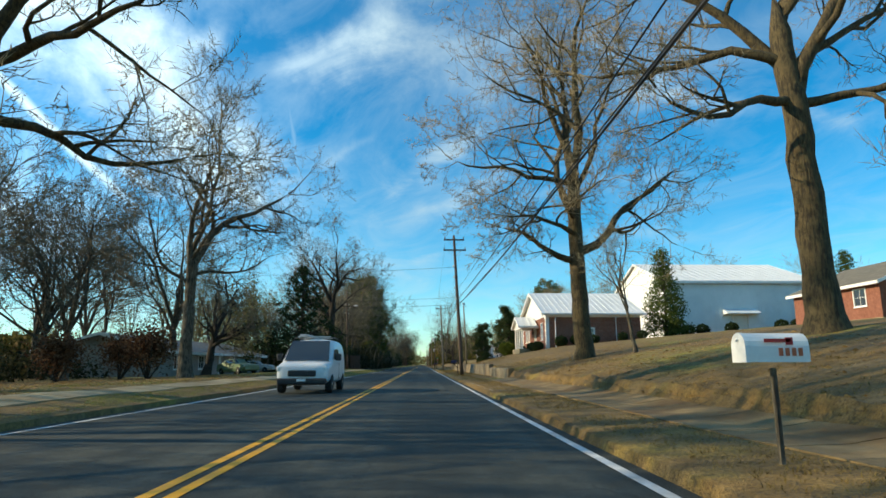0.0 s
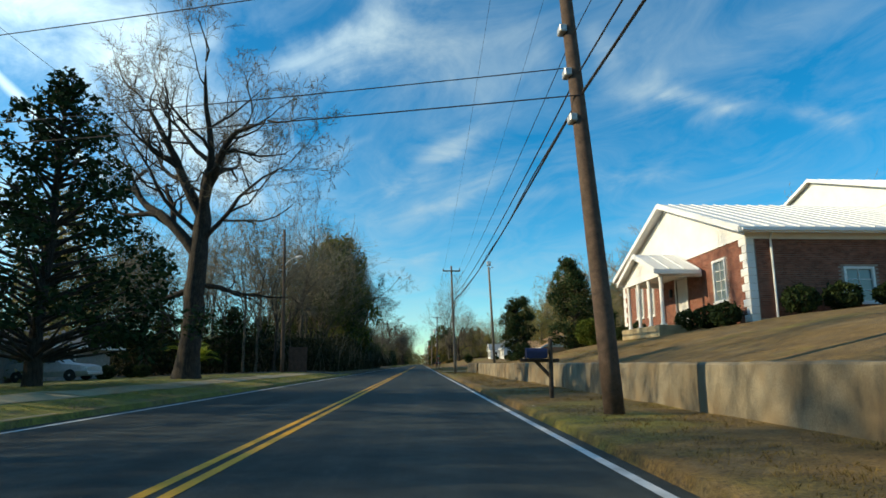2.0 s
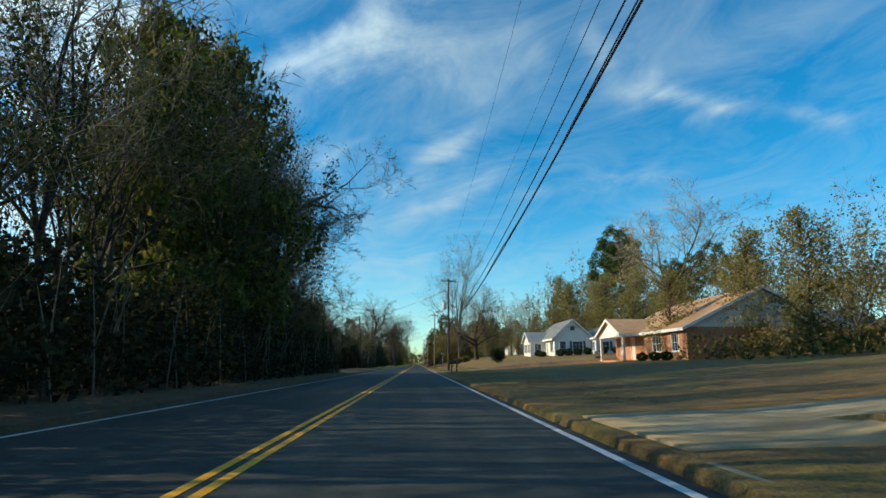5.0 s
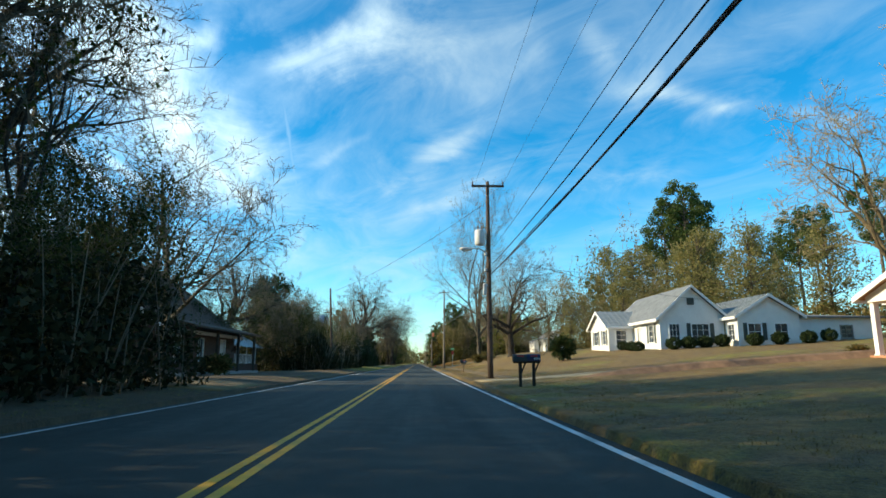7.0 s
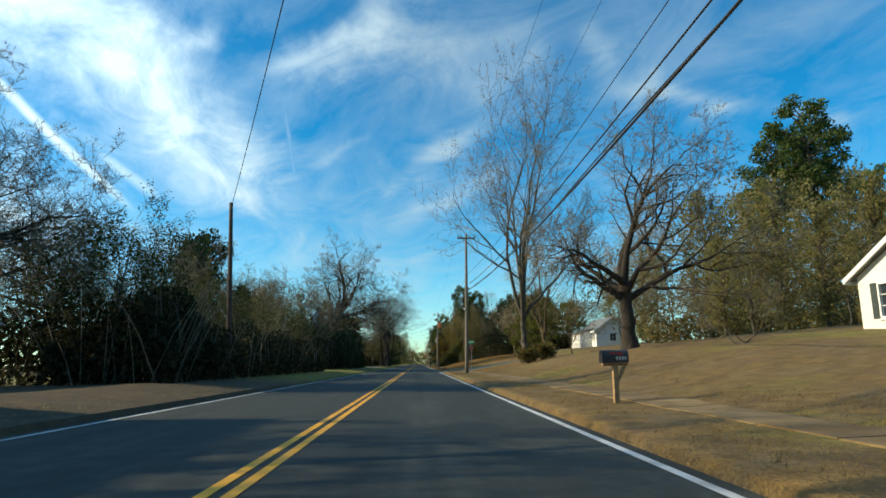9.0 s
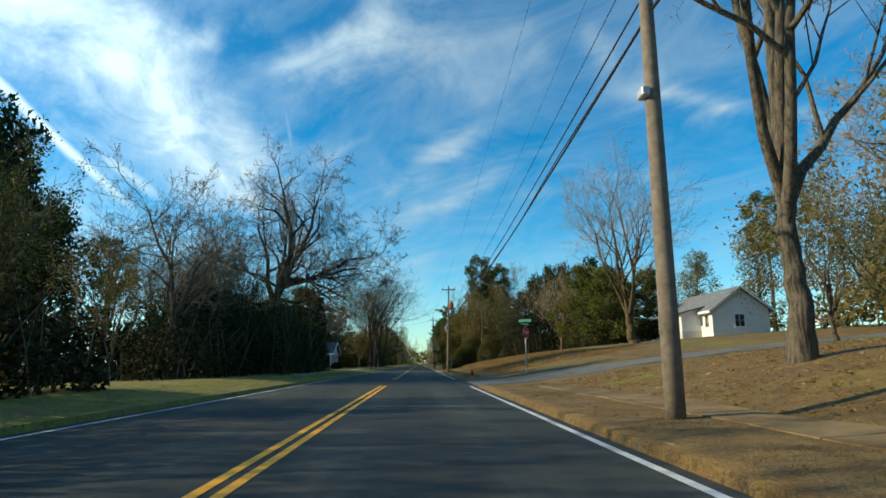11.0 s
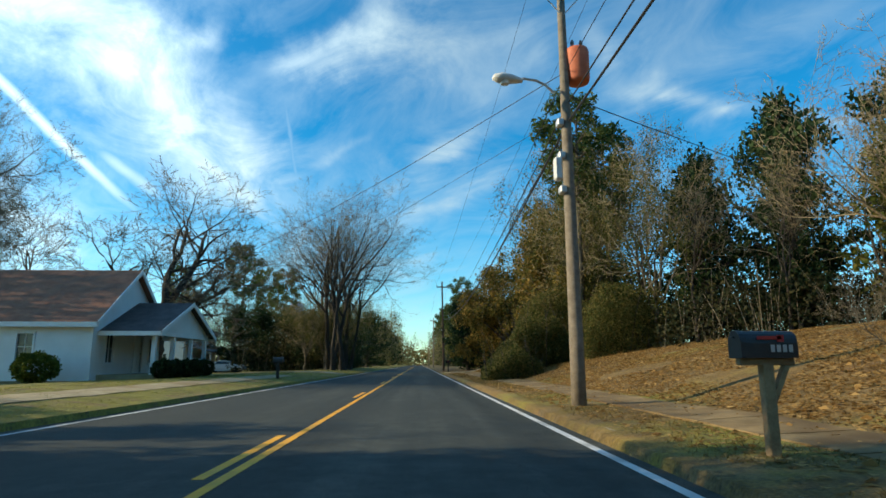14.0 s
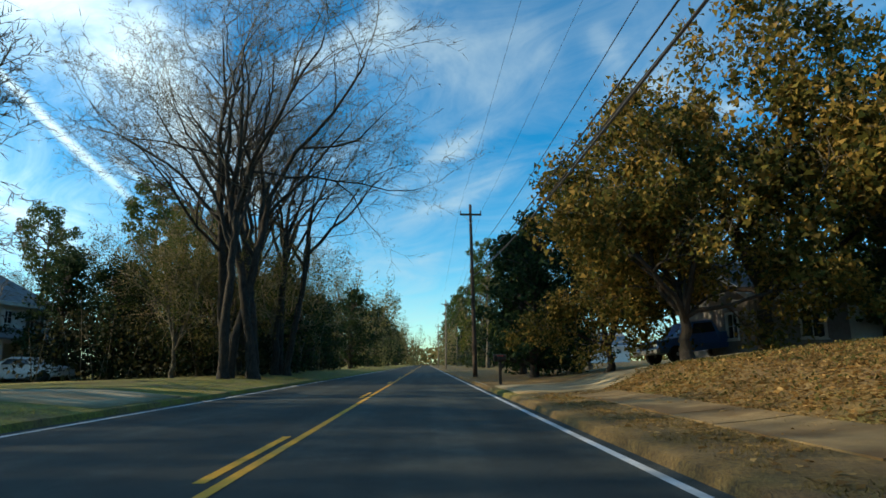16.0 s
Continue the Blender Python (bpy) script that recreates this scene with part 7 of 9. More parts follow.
def hall():
    """The tall pale hall behind the church."""
    t = thing("church_hall", "large pale metal church hall with white gable and roof", "hall")
    x0, x1, y0, y1, zb, ze, zt = 30.0, 48.5, 73.2, 93.8, 3.0, 10.9, 14.6
    dh = ((38.0, 39.8, 4.6, 6.8),)
    wall(t, "x", y0, x0 + 0.2, x1, zb, ze, METAL_WALL, dh)
    wall(t, "x", y1, x0, x1, zb, ze, METAL_WALL, side=-1)
    # west wall and gable in whiter siding: their sunlight is put into the colour
    wall(t, "y", x0, y0, y1 - 0.2, zb, ze, SIDING)
    wall(t, "y", x1, y0 + 0.2, y1 - 0.2, zb, ze, METAL_WALL, side=-1)
    door(t, "x", y0, -1, 38.0, 39.8, 4.6, 6.8, DOOR_WHITE)
    gable_end(t, "y", x0 - 0.02, y0 - 0.2, y1 + 0.2, ze + 0.02, zt - 0.12, SIDING)
    gable_end(t, "y", x1 - 0.13, y0, y1, ze, zt - 0.05, SIDING)
    gable_roof(t, "x", x0, x1, y0, y1, ze + 0.12, zt, ROOF_METAL, 0.4, 0.1, 0.9, label="white metal roof")
    part("fascia", Geo().box(x0 - 0.35, x1 + 0.35, y0 - 0.46, y0 - 0.42, ze - 0.25, ze + 0.05), WHITE_PAINT, t)
    for i in range(40):
        x = x0 + 0.4 + i * (x1 - x0 - 0.6) / 40
        if not 37.0 < x < 40.8:
            part("cladding_rib", Geo().box(x, x + 0.05, y0 - 0.03, y0 - 0.003, zb, ze - 0.26), METAL_WALL, t)
    part("awning", Geo().prism([(y0 - 1.1, 7.0), (y0 - 0.035, 7.5), (y0 - 0.035, 6.9), (y0 - 1.1, 6.9)], "x", 36.8, 41.0), METAL_WALL, t)


hall()


def simple_house(label, ridge, x0, x1, y0, y1, zb, ze, zt, wall_mat, roof_mat, holes=None, ribs=0.0, over=0.45, gable_mat=None, pane=None, shutters=(), bars=(1, 1), dark_doors=()):
    """A single-storey gabled house. holes: per side 's' (y0), 'n' (y1), 'w' (x0), 'e' (x1), lists of window openings."""
    t = thing("house", label, "house")
    holes = holes or {}
    spec = {"s": ("x", y0, x0 + 0.2, x1 - 0.2, 1, -1), "n": ("x", y1, x0 + 0.2, x1 - 0.2, -1, 1), "w": ("y", x0, y0, y1, 1, -1), "e": ("y", x1, y0, y1, -1, 1)}
    for k, (axis, at, a0, a1, side, out) in spec.items():
        hs = holes.get(k, ())
        wall(t, axis, at, a0, a1, zb, ze, wall_mat, hs, side=side)
        for h in hs:
            if h in dark_doors:
                door(t, axis, at, out, *h, DOOR_WHITE)
            else:
                window(t, axis, at, out, *h, bars=bars, pane=pane, shutters=h in shutters)
    gm = gable_mat or wall_mat
    if ridge == "x":
        gable_end(t, "y", x0 + 0.001, y0, y1, ze, zt - 0.08, gm)
        gable_end(t, "y", x1 - 0.151, y0, y1, ze, zt - 0.08, gm)
    else:
        gable_end(t, "x", y0 + 0.001, x0, x1, ze, zt - 0.08, gm)
        gable_end(t, "x", y1 - 0.151, x0, x1, ze, zt - 0.08, gm)
    gable_roof(t, ridge, x0, x1, y0, y1, ze + 0.05, zt, roof_mat, over, 0.12, ribs)
    part("floor_slab", Geo().box(x0 + 0.21, x1 - 0.21, y0 + 0.21, y1 - 0.21, zb, zb + 0.2), DARK_INSIDE, t)
    part("foundation", Geo().box(x0 - 0.03, x1 + 0.03, y0 - 0.03, y1 + 0.03, zb - 0.6, zb + 0.02), CONCRETE, t)
    return t


# brick house at the top of the first lawn
simple_house("brick house with grey-brown roof above a lawn", "y", 33.8, 44.5, 43.5, 54, 4.3, 7.0, 9.3, BRICK, ROOF_OLIVE, {"w": ((45.0, 46.3, 5.3, 6.6), (50.5, 51.8, 5.3, 6.6)), "s": ((37.0, 38.2, 5.3, 6.6),)}, gable_mat=BRICK)

# ranch house in the left garden
t = simple_house("low ranch house with shallow roof behind a lawn", "y", -31, -21.5, 52, 84, -0.35, 2.15, 3.5, GREY_BOARD, ROOF_GREY, {"e": ((55, 56.6, 0.6, 1.8), (61, 62.5, 0.6, 1.8), (67, 68, -0.1, 1.9), (71, 72.4, 0.6, 1.8), (78, 79.6, 0.5, 1.8))}, over=0.7, dark_doors=((67, 68, -0.1, 1.9),))

# brick ranch house beyond the church
t = simple_house("small red brick house behind a dark magnolia", "x", 27, 38, 146, 154, 1.3, 3.6, 5.4, BRICK, ROOF_GREY, {"w": ((148, 149.2, 2.0, 3.2), (151, 152.2, 2.0, 3.2))})

# orange brick house with a gabled porch
def orange_house():
    t = simple_house("orange brick house with tan roof and gabled porch", "y", 18.9, 31.5, 145.5, 163, 0.9, 3.75, 6.9, BRICK_ORANGE, ROOF_TAN,
                     {"w": ((150.6, 152.6, 1.9, 3.3), (147, 148.4, 1.9, 3.3), (160.2, 161.2, 1.9, 3.2), (157.2, 158.2, 1.25, 3.3)), "n": ((22, 23, 1.9, 3.2),)}, dark_doors=((157.2, 158.2, 1.25, 3.3),), gable_mat=SIDING, bars=(2, 1))
    px, pa, pb, ph = 16.9, 155.0, 162.4, 3.7
    for y in (pa + 0.2, pb - 0.2):
        column(t, px + 0.2, y, 1.2, ph - 0.25, 0.12, square=True)
    part("beam", Geo().box(px, px + 0.35, pa, pb, ph - 0.25, ph).box(px + 0.35, 18.84, pa, pa + 0.3, ph - 0.25, ph).box(px + 0.35, 18.84, pb - 0.3, pb, ph - 0.25, ph), WHITE_PAINT, t)
    gable_end(t, "y", px + 0.02, pa, pb, ph, ph + 1.45, SIDING, thick=0.1)
    gable_roof(t, "x", px, 22.4, pa, pb, ph + 0.02, ph + 1.5, ROOF_TAN, 0.35, 0.1, name="porch_roof")
    part("porch_floor", Geo().soft(px - 0.1, 18.88, pa - 0.1, pb + 0.1, 0.3, 1.2, 0.02, 1), BRICK_ORANGE, t)
    for i in range(3):
        part("step", Geo().soft(px - 0.4 - 0.3 * i, px - 0.1 - 0.3 * i, 157, 158.8, 0.2, 0.98 - 0.22 * i, 0.01, 1), BRICK_ORANGE, t)
    part("chimney", Geo().soft(24.3, 25.1, 161.0, 161.8, 6.0, 7.9, 0.02, 1).soft(24.24, 25.16, 160.94, 161.86, 7.7, 7.82, 0.02, 1), BRICK_ORANGE, t)
    bricks(t, "y", 18.9, -1, 145.7, 162.9, 1.0, 3.7, BRICK_ORANGE, [(147 - .1, 148.4 + .1, 1.7, 3.4), (150.5, 152.7, 1.7, 3.4), (157, 158.4, 1.0, 3.5), (160.1, 161.3, 1.7, 3.3)], near=(149, 152.5))
    t.location.x += 2.4


orange_house()


# white clapboard house with grey roof
def white_house():
    t = simple_house("white clapboard house with grey roof, shutters and small porch", "y", 20.1, 25.6, 187.3, 199.4, 1.7, 4.75, 7.25, SIDING, ROOF_GREY,
                     {"s": ((20.9, 21.8, 2.6, 4.1), (22.8, 24.3, 2.6, 4.1)), "w": ((188.6, 189.8, 2.6, 4.1), (191.6, 192.5, 1.9, 4.0), (195.0, 196.2, 2.6, 4.1), (197.5, 198.6, 2.6, 4.1))},
                     shutters=((22.8, 24.3, 2.6, 4.1), (188.6, 189.8, 2.6, 4.1)), dark_doors=((191.6, 192.5, 1.9, 4.0),), bars=(2, 2))
    part("vent", Geo().box(22.55, 23.15, 187.24, 187.28, 5.7, 6.3), SHUTTER, t)
    px, pa, pb, ph = 17.7, 193.6, 199.4, 4.3
    hs = ((194.4, 195.4, 2.6, 3.9), (196.9, 198.3, 2.6, 3.9))
    wall(t, "y", px, pa, pb, 1.7, ph, SIDING, hs, name="front_wall")
    wall(t, "x", pa, px + 0.2, 20.09, 1.7, ph, SIDING, ((18.4, 19.4, 2.6, 3.9),), name="front_wall")
    wall(t, "x", pb, px + 0.2, 20.09, 1.7, ph, SIDING, side=-1, name="front_wall")
    for h in hs:
        window(t, "y", px, -1, *h, bars=(1, 2), shutters=True)
    window(t, "x", pa, -1, 18.4, 19.4, 2.6, 3.9, bars=(1, 2))
    gable_end(t, "y", px + 0.001, pa, pb, ph, ph + 1.4, SIDING)
    gable_roof(t, "x", px, 22.5, pa, pb, ph + 0.03, ph + 1.5, ROOF_TIN, 0.35, 0.08, 0.5, name="front_roof")
    part("step", Geo().soft(18.9, 20.05, 191.2, 193.0, 1.2, 1.75, 0.02, 1), CONCRETE, t)
    # wings
    hs = ((26.5, 27.6, 2.7, 4.0), (28.7, 29.8, 2.7, 4.0))
    wall(t, "x", 185.2, 25.65, 30.8, 1.7, 4.7, SIDING, hs, name="wing_wall")
    wall(t, "y", 25.65, 185.4, 187.2, 1.7, 4.7, SIDING, ((185.7, 186.8, 2.7, 4.0),), name="wing_wall")
    wall(t, "y", 30.8, 185.4, 195, 1.7, 4.7, SIDING, side=-1, name="wing_wall")
    for h in hs:
        window(t, "x", 185.2, -1, *h, bars=(1, 1), shutters=h == hs[0])
    window(t, "y", 25.65, -1, 185.7, 186.8, 2.7, 4.0)
    gable_end(t, "x", 185.201, 25.65, 30.8, 4.7, 6.2, SIDING)
    gable_roof(t, "y", 25.65, 30.8, 185.2, 195, 4.72, 6.3, ROOF_TIN, 0.4, 0.1, 0.5, name="wing_roof")
    wall(t, "x", 186.4, 31.05, 38.2, 1.7, 4.5, WHITE_PAINT, ((35, 36, 2.9, 3.9),), name="garage_wall")
    window(t, "x", 186.4, -1, 35, 36, 2.9, 3.9, frame_mat=GREY_BOARD)
    part("garage_roof", Geo().prism([(186.0, 4.5), (195, 5.3), (195, 5.45), (186.0, 4.65)], "x", 31.05, 38.7), ROOF_GREY, t)
    wall(t, "x", 195, 31.05, 38.2, 1.7, 4.9, WHITE_PAINT, side=-1, name="garage_wall")
    wall(t, "y", 38.2, 186.6, 194.8, 1.7, 4.5, WHITE_PAINT, side=-1, name="garage_wall")
    part("foundation", Geo().box(17.68, 30.9, 187.0, 199.38, 1.0, 1.68), BRICK, t)


white_house()


# old house in the shade of trees
def old_house():
    t = simple_house("old shaded house with steep brown roof and tin awning", "y", -27.2, -14.6, 171.5, 186, 0.2, 3.3, 8.2, FENCE_RED, ROOF_BROWN, {"e": ((174, 175, 1.2, 2.6), (178, 179, 1.2, 2.6), (182.6, 183.6, 0.4, 2.6)), "s": ((-22, -21, 1.2, 2.6), (-18, -17, 1.2, 2.6))}, over=0.6, dark_doors=((182.6, 183.6, 0.4, 2.6),))
    part("side_wall", Geo().box(-26, -17.8, 186.2, 199, 0.1, 3.6), FENCE_RED, t)
    part("side_roof", Geo().prism([(-26.4, 3.6), (-17.4, 3.6), (-21.9, 5.2)], "y", 186.1, 199.4), ROOF_BROWN, t)
    aw = Geo()
    n = 78
    for i in range(n + 1):
        y, up = 185.4 + i * 13.0 / n, 0.03 * (i % 2)
        aw.v += [(-17.79, y, 3.8 + up), (-15.3, y, 2.42 + up), (-15.3, y, 2.39 + up), (-17.79, y, 3.77 + up)]
    for i in range(n):
        a = i * 4
        for k in range(4):
            aw.f.append((a + k, a + (k + 1) % 4, a + 4 + (k + 1) % 4, a + 4 + k))
    part("awning", aw, AWNING_TIN, t, "deep corrugated blue-grey tin awning")
    part("porch_deck", Geo().soft(-17.78, -15.9, 185.5, 198.4, -0.1, 0.92, 0.02, 1), FENCE_RED, t)
    for y in (185.6, 188.7, 191.9, 195.1, 198.2):
        column(t, -16.1, y, 0.92, 2.8, 0.045, square=True)
    r = Geo()
    for y in np.arange(185.7, 198.2, 0.28):
        r.box(-16.12, -16.08, y, y + 0.035, 1.02, 1.75)
    r.box(-16.14, -16.06, 185.6, 198.2, 1.75, 1.8)
    r.box(-16.13, -16.07, 185.6, 198.2, 0.98, 1.02)
    part("railing", r, WHITE_PAINT, t)
    for y in (172, 176.6, 181.2, 185.4):
        part("post", Geo().soft(-12.98, -12.82, y - 0.08, y + 0.08, 0.3, 3.02, 0.01, 1), POST_DARK, t)
    part("porch_roof", Geo().prism([(-14.5, 3.5), (-12.5, 3.0), (-12.5, 3.12), (-14.5, 3.62)], "y", 171.3, 186.0), ROOF_BROWN, t)
    part("porch_floor", Geo().soft(-14.55, -12.6, 171.5, 185.8, 0.0, 0.42, 0.02, 1), GREY_BOARD, t)


old_house()


# white bungalow up the side road
def bungalow():
    t = simple_house("white bungalow with grey roof above a sloping lawn", "y", 28.0, 33.6, 272.0, 283, 3.3, 6.0, 8.1, SIDING, ROOF_GREY, {"w": ((272.7, 273.5, 4.3, 5.5),), "s": ((30.2, 31.2, 4.3, 5.5),)})
    hs = ((274.8, 275.5, 4.4, 5.5), (276.3, 277.0, 4.4, 5.5), (277.2, 277.9, 4.4, 5.5), (278.8, 279.5, 4.4, 5.5))
    wall(t, "y", 26.0, 274.4, 280.2, 4.0, 5.75, SIDING, hs, name="wing_wall")
    for h in hs:
        window(t, "y", 26.0, -1, *h)
    wall(t, "x", 274.4, 26.2, 28.0, 4.0, 5.75, SIDING, name="wing_wall")
    wall(t, "x", 280.2, 26.2, 28.0, 4.0, 5.75, SIDING, side=-1, name="wing_wall")
    part("wing_roof", Geo().prism([(25.55, 5.62), (29.4, 6.62), (29.4, 6.74), (25.55, 5.76)], "y", 274.0, 280.6), ROOF_GREY, t)
    part("wing_gable", Geo().prism([(26.05, 5.75), (29.0, 5.75), (29.0, 6.5)], "y", 274.42, 274.5), SIDING, t)
    part("foundation", Geo().box(26.03, 28.0, 274.43, 280.1, 2.3, 4.0), GREY_PAINT, t)


bungalow()


# white house with red-brown roof and dark porch roof
def porch_house():
    t = simple_house("white house with red-brown roof and columned porch", "x", -31, -15.4, 303, 310.6, 0.15, 3.0, 5.85, WHITE_PAINT, ROOF_RED, {"s": ((-18.9, -18.1, 1.1, 2.4), (-23, -22.2, 1.1, 2.4), (-27, -26.2, 1.1, 2.4)), "e": ((304.3, 305.1, 1.0, 2.4), (307.4, 308.3, 0.5, 2.5), (309.2, 310.0, 1.0, 2.4))}, dark_doors=((307.4, 308.3, 0.5, 2.5),), over=0.35)
    px, pa, pb, ph = -12.7, 303.7, 311.0, 2.55
    for y in (pa + 0.15, 306.1, 308.6, pb - 0.15):
        column(t, px - 0.15, y, 0.45, ph - 0.2, 0.1, square=True)
    part("beam", Geo().box(px - 0.3, px, pa, pb, ph - 0.2, ph).box(-15.35, px - 0.3, pa, pa + 0.2, ph - 0.2, ph).box(-15.35, px - 0.3, pb - 0.2, pb, ph - 0.2, ph), WHITE_PAINT, t)
    gable_end(t, "y", px - 0.02, pa, pb, ph, ph + 1.55, SIDING, side=-1, thick=0.1)
    gable_roof(t, "x", -15.0, px, pa, pb, ph + 0.02, ph + 1.6, ROOF_DARK, 0.35, 0.1, name="porch_roof")
    part("porch_floor", Geo().soft(-15.38, px + 0.1, pa - 0.1, pb + 0.1, 0.05, 0.45, 0.02, 1), CONCRETE, t)
    r = Geo()
    for y in np.arange(308.7, 310.7, 0.2):
        r.box(px - 0.17, px - 0.13, y, y + 0.04, 0.5, 1.2)
    r.box(px - 0.19, px - 0.11, 308.6, 310.8, 1.2, 1.26)
    part("railing", r, WHITE_PAINT, t)


porch_house()


# two-storey white house
def two_storey():
    t = simple_house("two-storey white house with dark roof and full porch", "y", -36.5, -27.8, 344, 355.2, -0.1, 4.9, 7.2, SIDING, ROOF_GREY,
                     {"e": ((345.2, 346.2, 3.3, 4.4), (347.8, 348.6, 3.5, 4.3), (350.2, 351.0, 3.5, 4.3), (352.8, 353.8, 3.3, 4.4), (346, 347, 0.8, 2.1), (349.4, 350.4, 0.1, 2.1), (352.4, 353.4, 0.8, 2.1)), "s": ((-33, -32, 3.3, 4.4), (-30.5, -29.6, 0.8, 2.1), (-34, -33, 0.8, 2.1))},
                     shutters=((345.2, 346.2, 3.3, 4.4), (352.8, 353.8, 3.3, 4.4)), dark_doors=((349.4, 350.4, 0.1, 2.1),))
    px, pa, pb, ph = -25.6, 344.6, 355.2, 2.35
    for y in (pa + 0.2, 347.2, 350.0, 352.6, pb - 0.2):
        column(t, px - 0.2, y, 0.2, ph - 0.2, 0.1, square=True)
    part("beam", Geo().box(px - 0.35, px, pa, pb, ph - 0.2, ph), WHITE_PAINT, t)
    part("porch_roof", Geo().prism([(-27.78, 3.1), (px + 0.3, 2.35), (px + 0.3, 2.47), (-27.78, 3.24)], "y", pa - 0.2, pb + 0.2), ROOF_GREY, t)
    part("porch_floor", Geo().soft(-27.78, px + 0.1, pa, pb, -0.2, 0.2, 0.02, 1), GREY_BOARD, t)
    t.location.x += 1.3


two_storey()

# pale shed and garage behind the oaks
def garage_house():
    t = simple_house("shaded pale house with garage under trees", "x", 13.5, 22.5, 335.6, 343, 1.2, 3.75, 5.6, GREY_BOARD, ROOF_GREY, {"s": ((15.4, 16.4, 2.0, 3.1),), "w": ((337, 338, 2.0, 3.1),)})
    part("garage_door", Geo().box(17.4, 20.6, 335.53, 335.57, 1.3, 3.3), DOOR_WHITE, t)


garage_house()
t = simple_house("small pale shed at the back of a field", "y", 42.6, 45.4, 156, 159.5, 2.5, 4.6, 5.5, SIDING, ROOF_METAL, {}, over=0.2)
t = simple_house("white house far down the road", "x", 18, 28, 395, 403, 0.6, 3.4, 5.2, SIDING, ROOF_GREY, {"w": ((397, 398, 1.4, 2.7), (400, 401, 1.4, 2.7))})


# ---- poles and cables ----
def pole(x, y, h, lean, mat, label, r0=0.15, arms=(), pins=0, group="utility poles"):
    """A timber utility pole. lean: the top's offset in x and y. arms: (height, half length) crossarms."""
    z = gz(x, y)
    t = thing("utility_pole", label, "utility pole", (x, y, z), group=group)
    def at(f):
        return Vector((lean[0] * f, lean[1] * f, h * f))
    part("shaft", Geo().tube([at(i / 8) - Vector((0, 0, 0.3 if i == 0 else 0)) for i in range(9)], [r0 * (1 - 0.42 * i / 8) for i in range(9)], 12), mat, t, smooth=True)
    for hh, half in arms:
        c = at(hh / h)
        a = part("crossarm", Geo().soft(c.x - half, c.x + half, c.y - 0.2, c.y - 0.1, hh - 0.06, hh + 0.06, 0.01, 1), mat, t)
        for s in (-1, 1):
            part("insulator", Geo().lathe([(0.02, 0), (0.055, 0.04), (0.03, 0.09), (0.055, 0.13), (0.02, 0.2)], (c.x + s * half * 0.93, c.y - 0.15, hh + 0.06), 8), INSULATOR, a)
        part("brace", Geo().tube([(c.x - half * 0.6, c.y - 0.15, hh - 0.05), (c.x, c.y - 0.12, hh - 0.6)], 0.015, 5).tube([(c.x + half * 0.6, c.y - 0.15, hh - 0.05), (c.x, c.y - 0.12, hh - 0.6)], 0.015, 5), GREY_METAL, a)
    for i in range(pins):
        hh = h * (0.45 + 0.08 * i)
        c = at(hh / h)
        part("bracket", Geo().soft(c.x - 0.22, c.x - 0.08, c.y - 0.14, c.y + 0.1, hh - 0.08, hh + 0.08, 0.02, 1), GREY_METAL, t)
    return t, at, z


def cable(p, q, sag, r, label, twist=False):
    g = Geo()
    pts = []
    n = 20
    for i in range(n + 1):
        s = i / n
        v = Vector(p).lerp(Vector(q), s)
        v.z -= sag * 4 * s * (1 - s)
        pts.append(v)
    g.tube(pts, r, 5)
    if twist:
        g.tube([v + Vector((0.035 * math.cos(i * 1.3), 0, 0.05 + 0.02 * math.sin(i * 1.3))) for i, v in enumerate(pts)], r * 0.6, 4)
    ob = part("cable", g, WIRE)
    tagged(ob, label, "cable")


def transformer(t, x, y, z, mat):
    c = part("transformer", Geo().lathe([(0.05, -0.03), (0.24, 0.0), (0.27, 0.08), (0.27, 0.75), (0.25, 0.82), (0.1, 0.86)], (x, y, z), 16), mat, t, smooth=True)
    for s in (-0.1, 0.1):
        part("bushing", Geo().lathe([(0.03, 0), (0.06, 0.06), (0.04, 0.12), (0.05, 0.18), (0.02, 0.25)], (x + s, y, z + 0.82), 8), INSULATOR, c)
    part("hanger", Geo().soft(x - 0.04 if x > 0 else x + 0.2, x + 0.0 if x > 0 else x + 0.3, y - 0.05, y + 0.05, z + 0.2, z + 0.6, 0.01, 1), GREY_METAL, c)


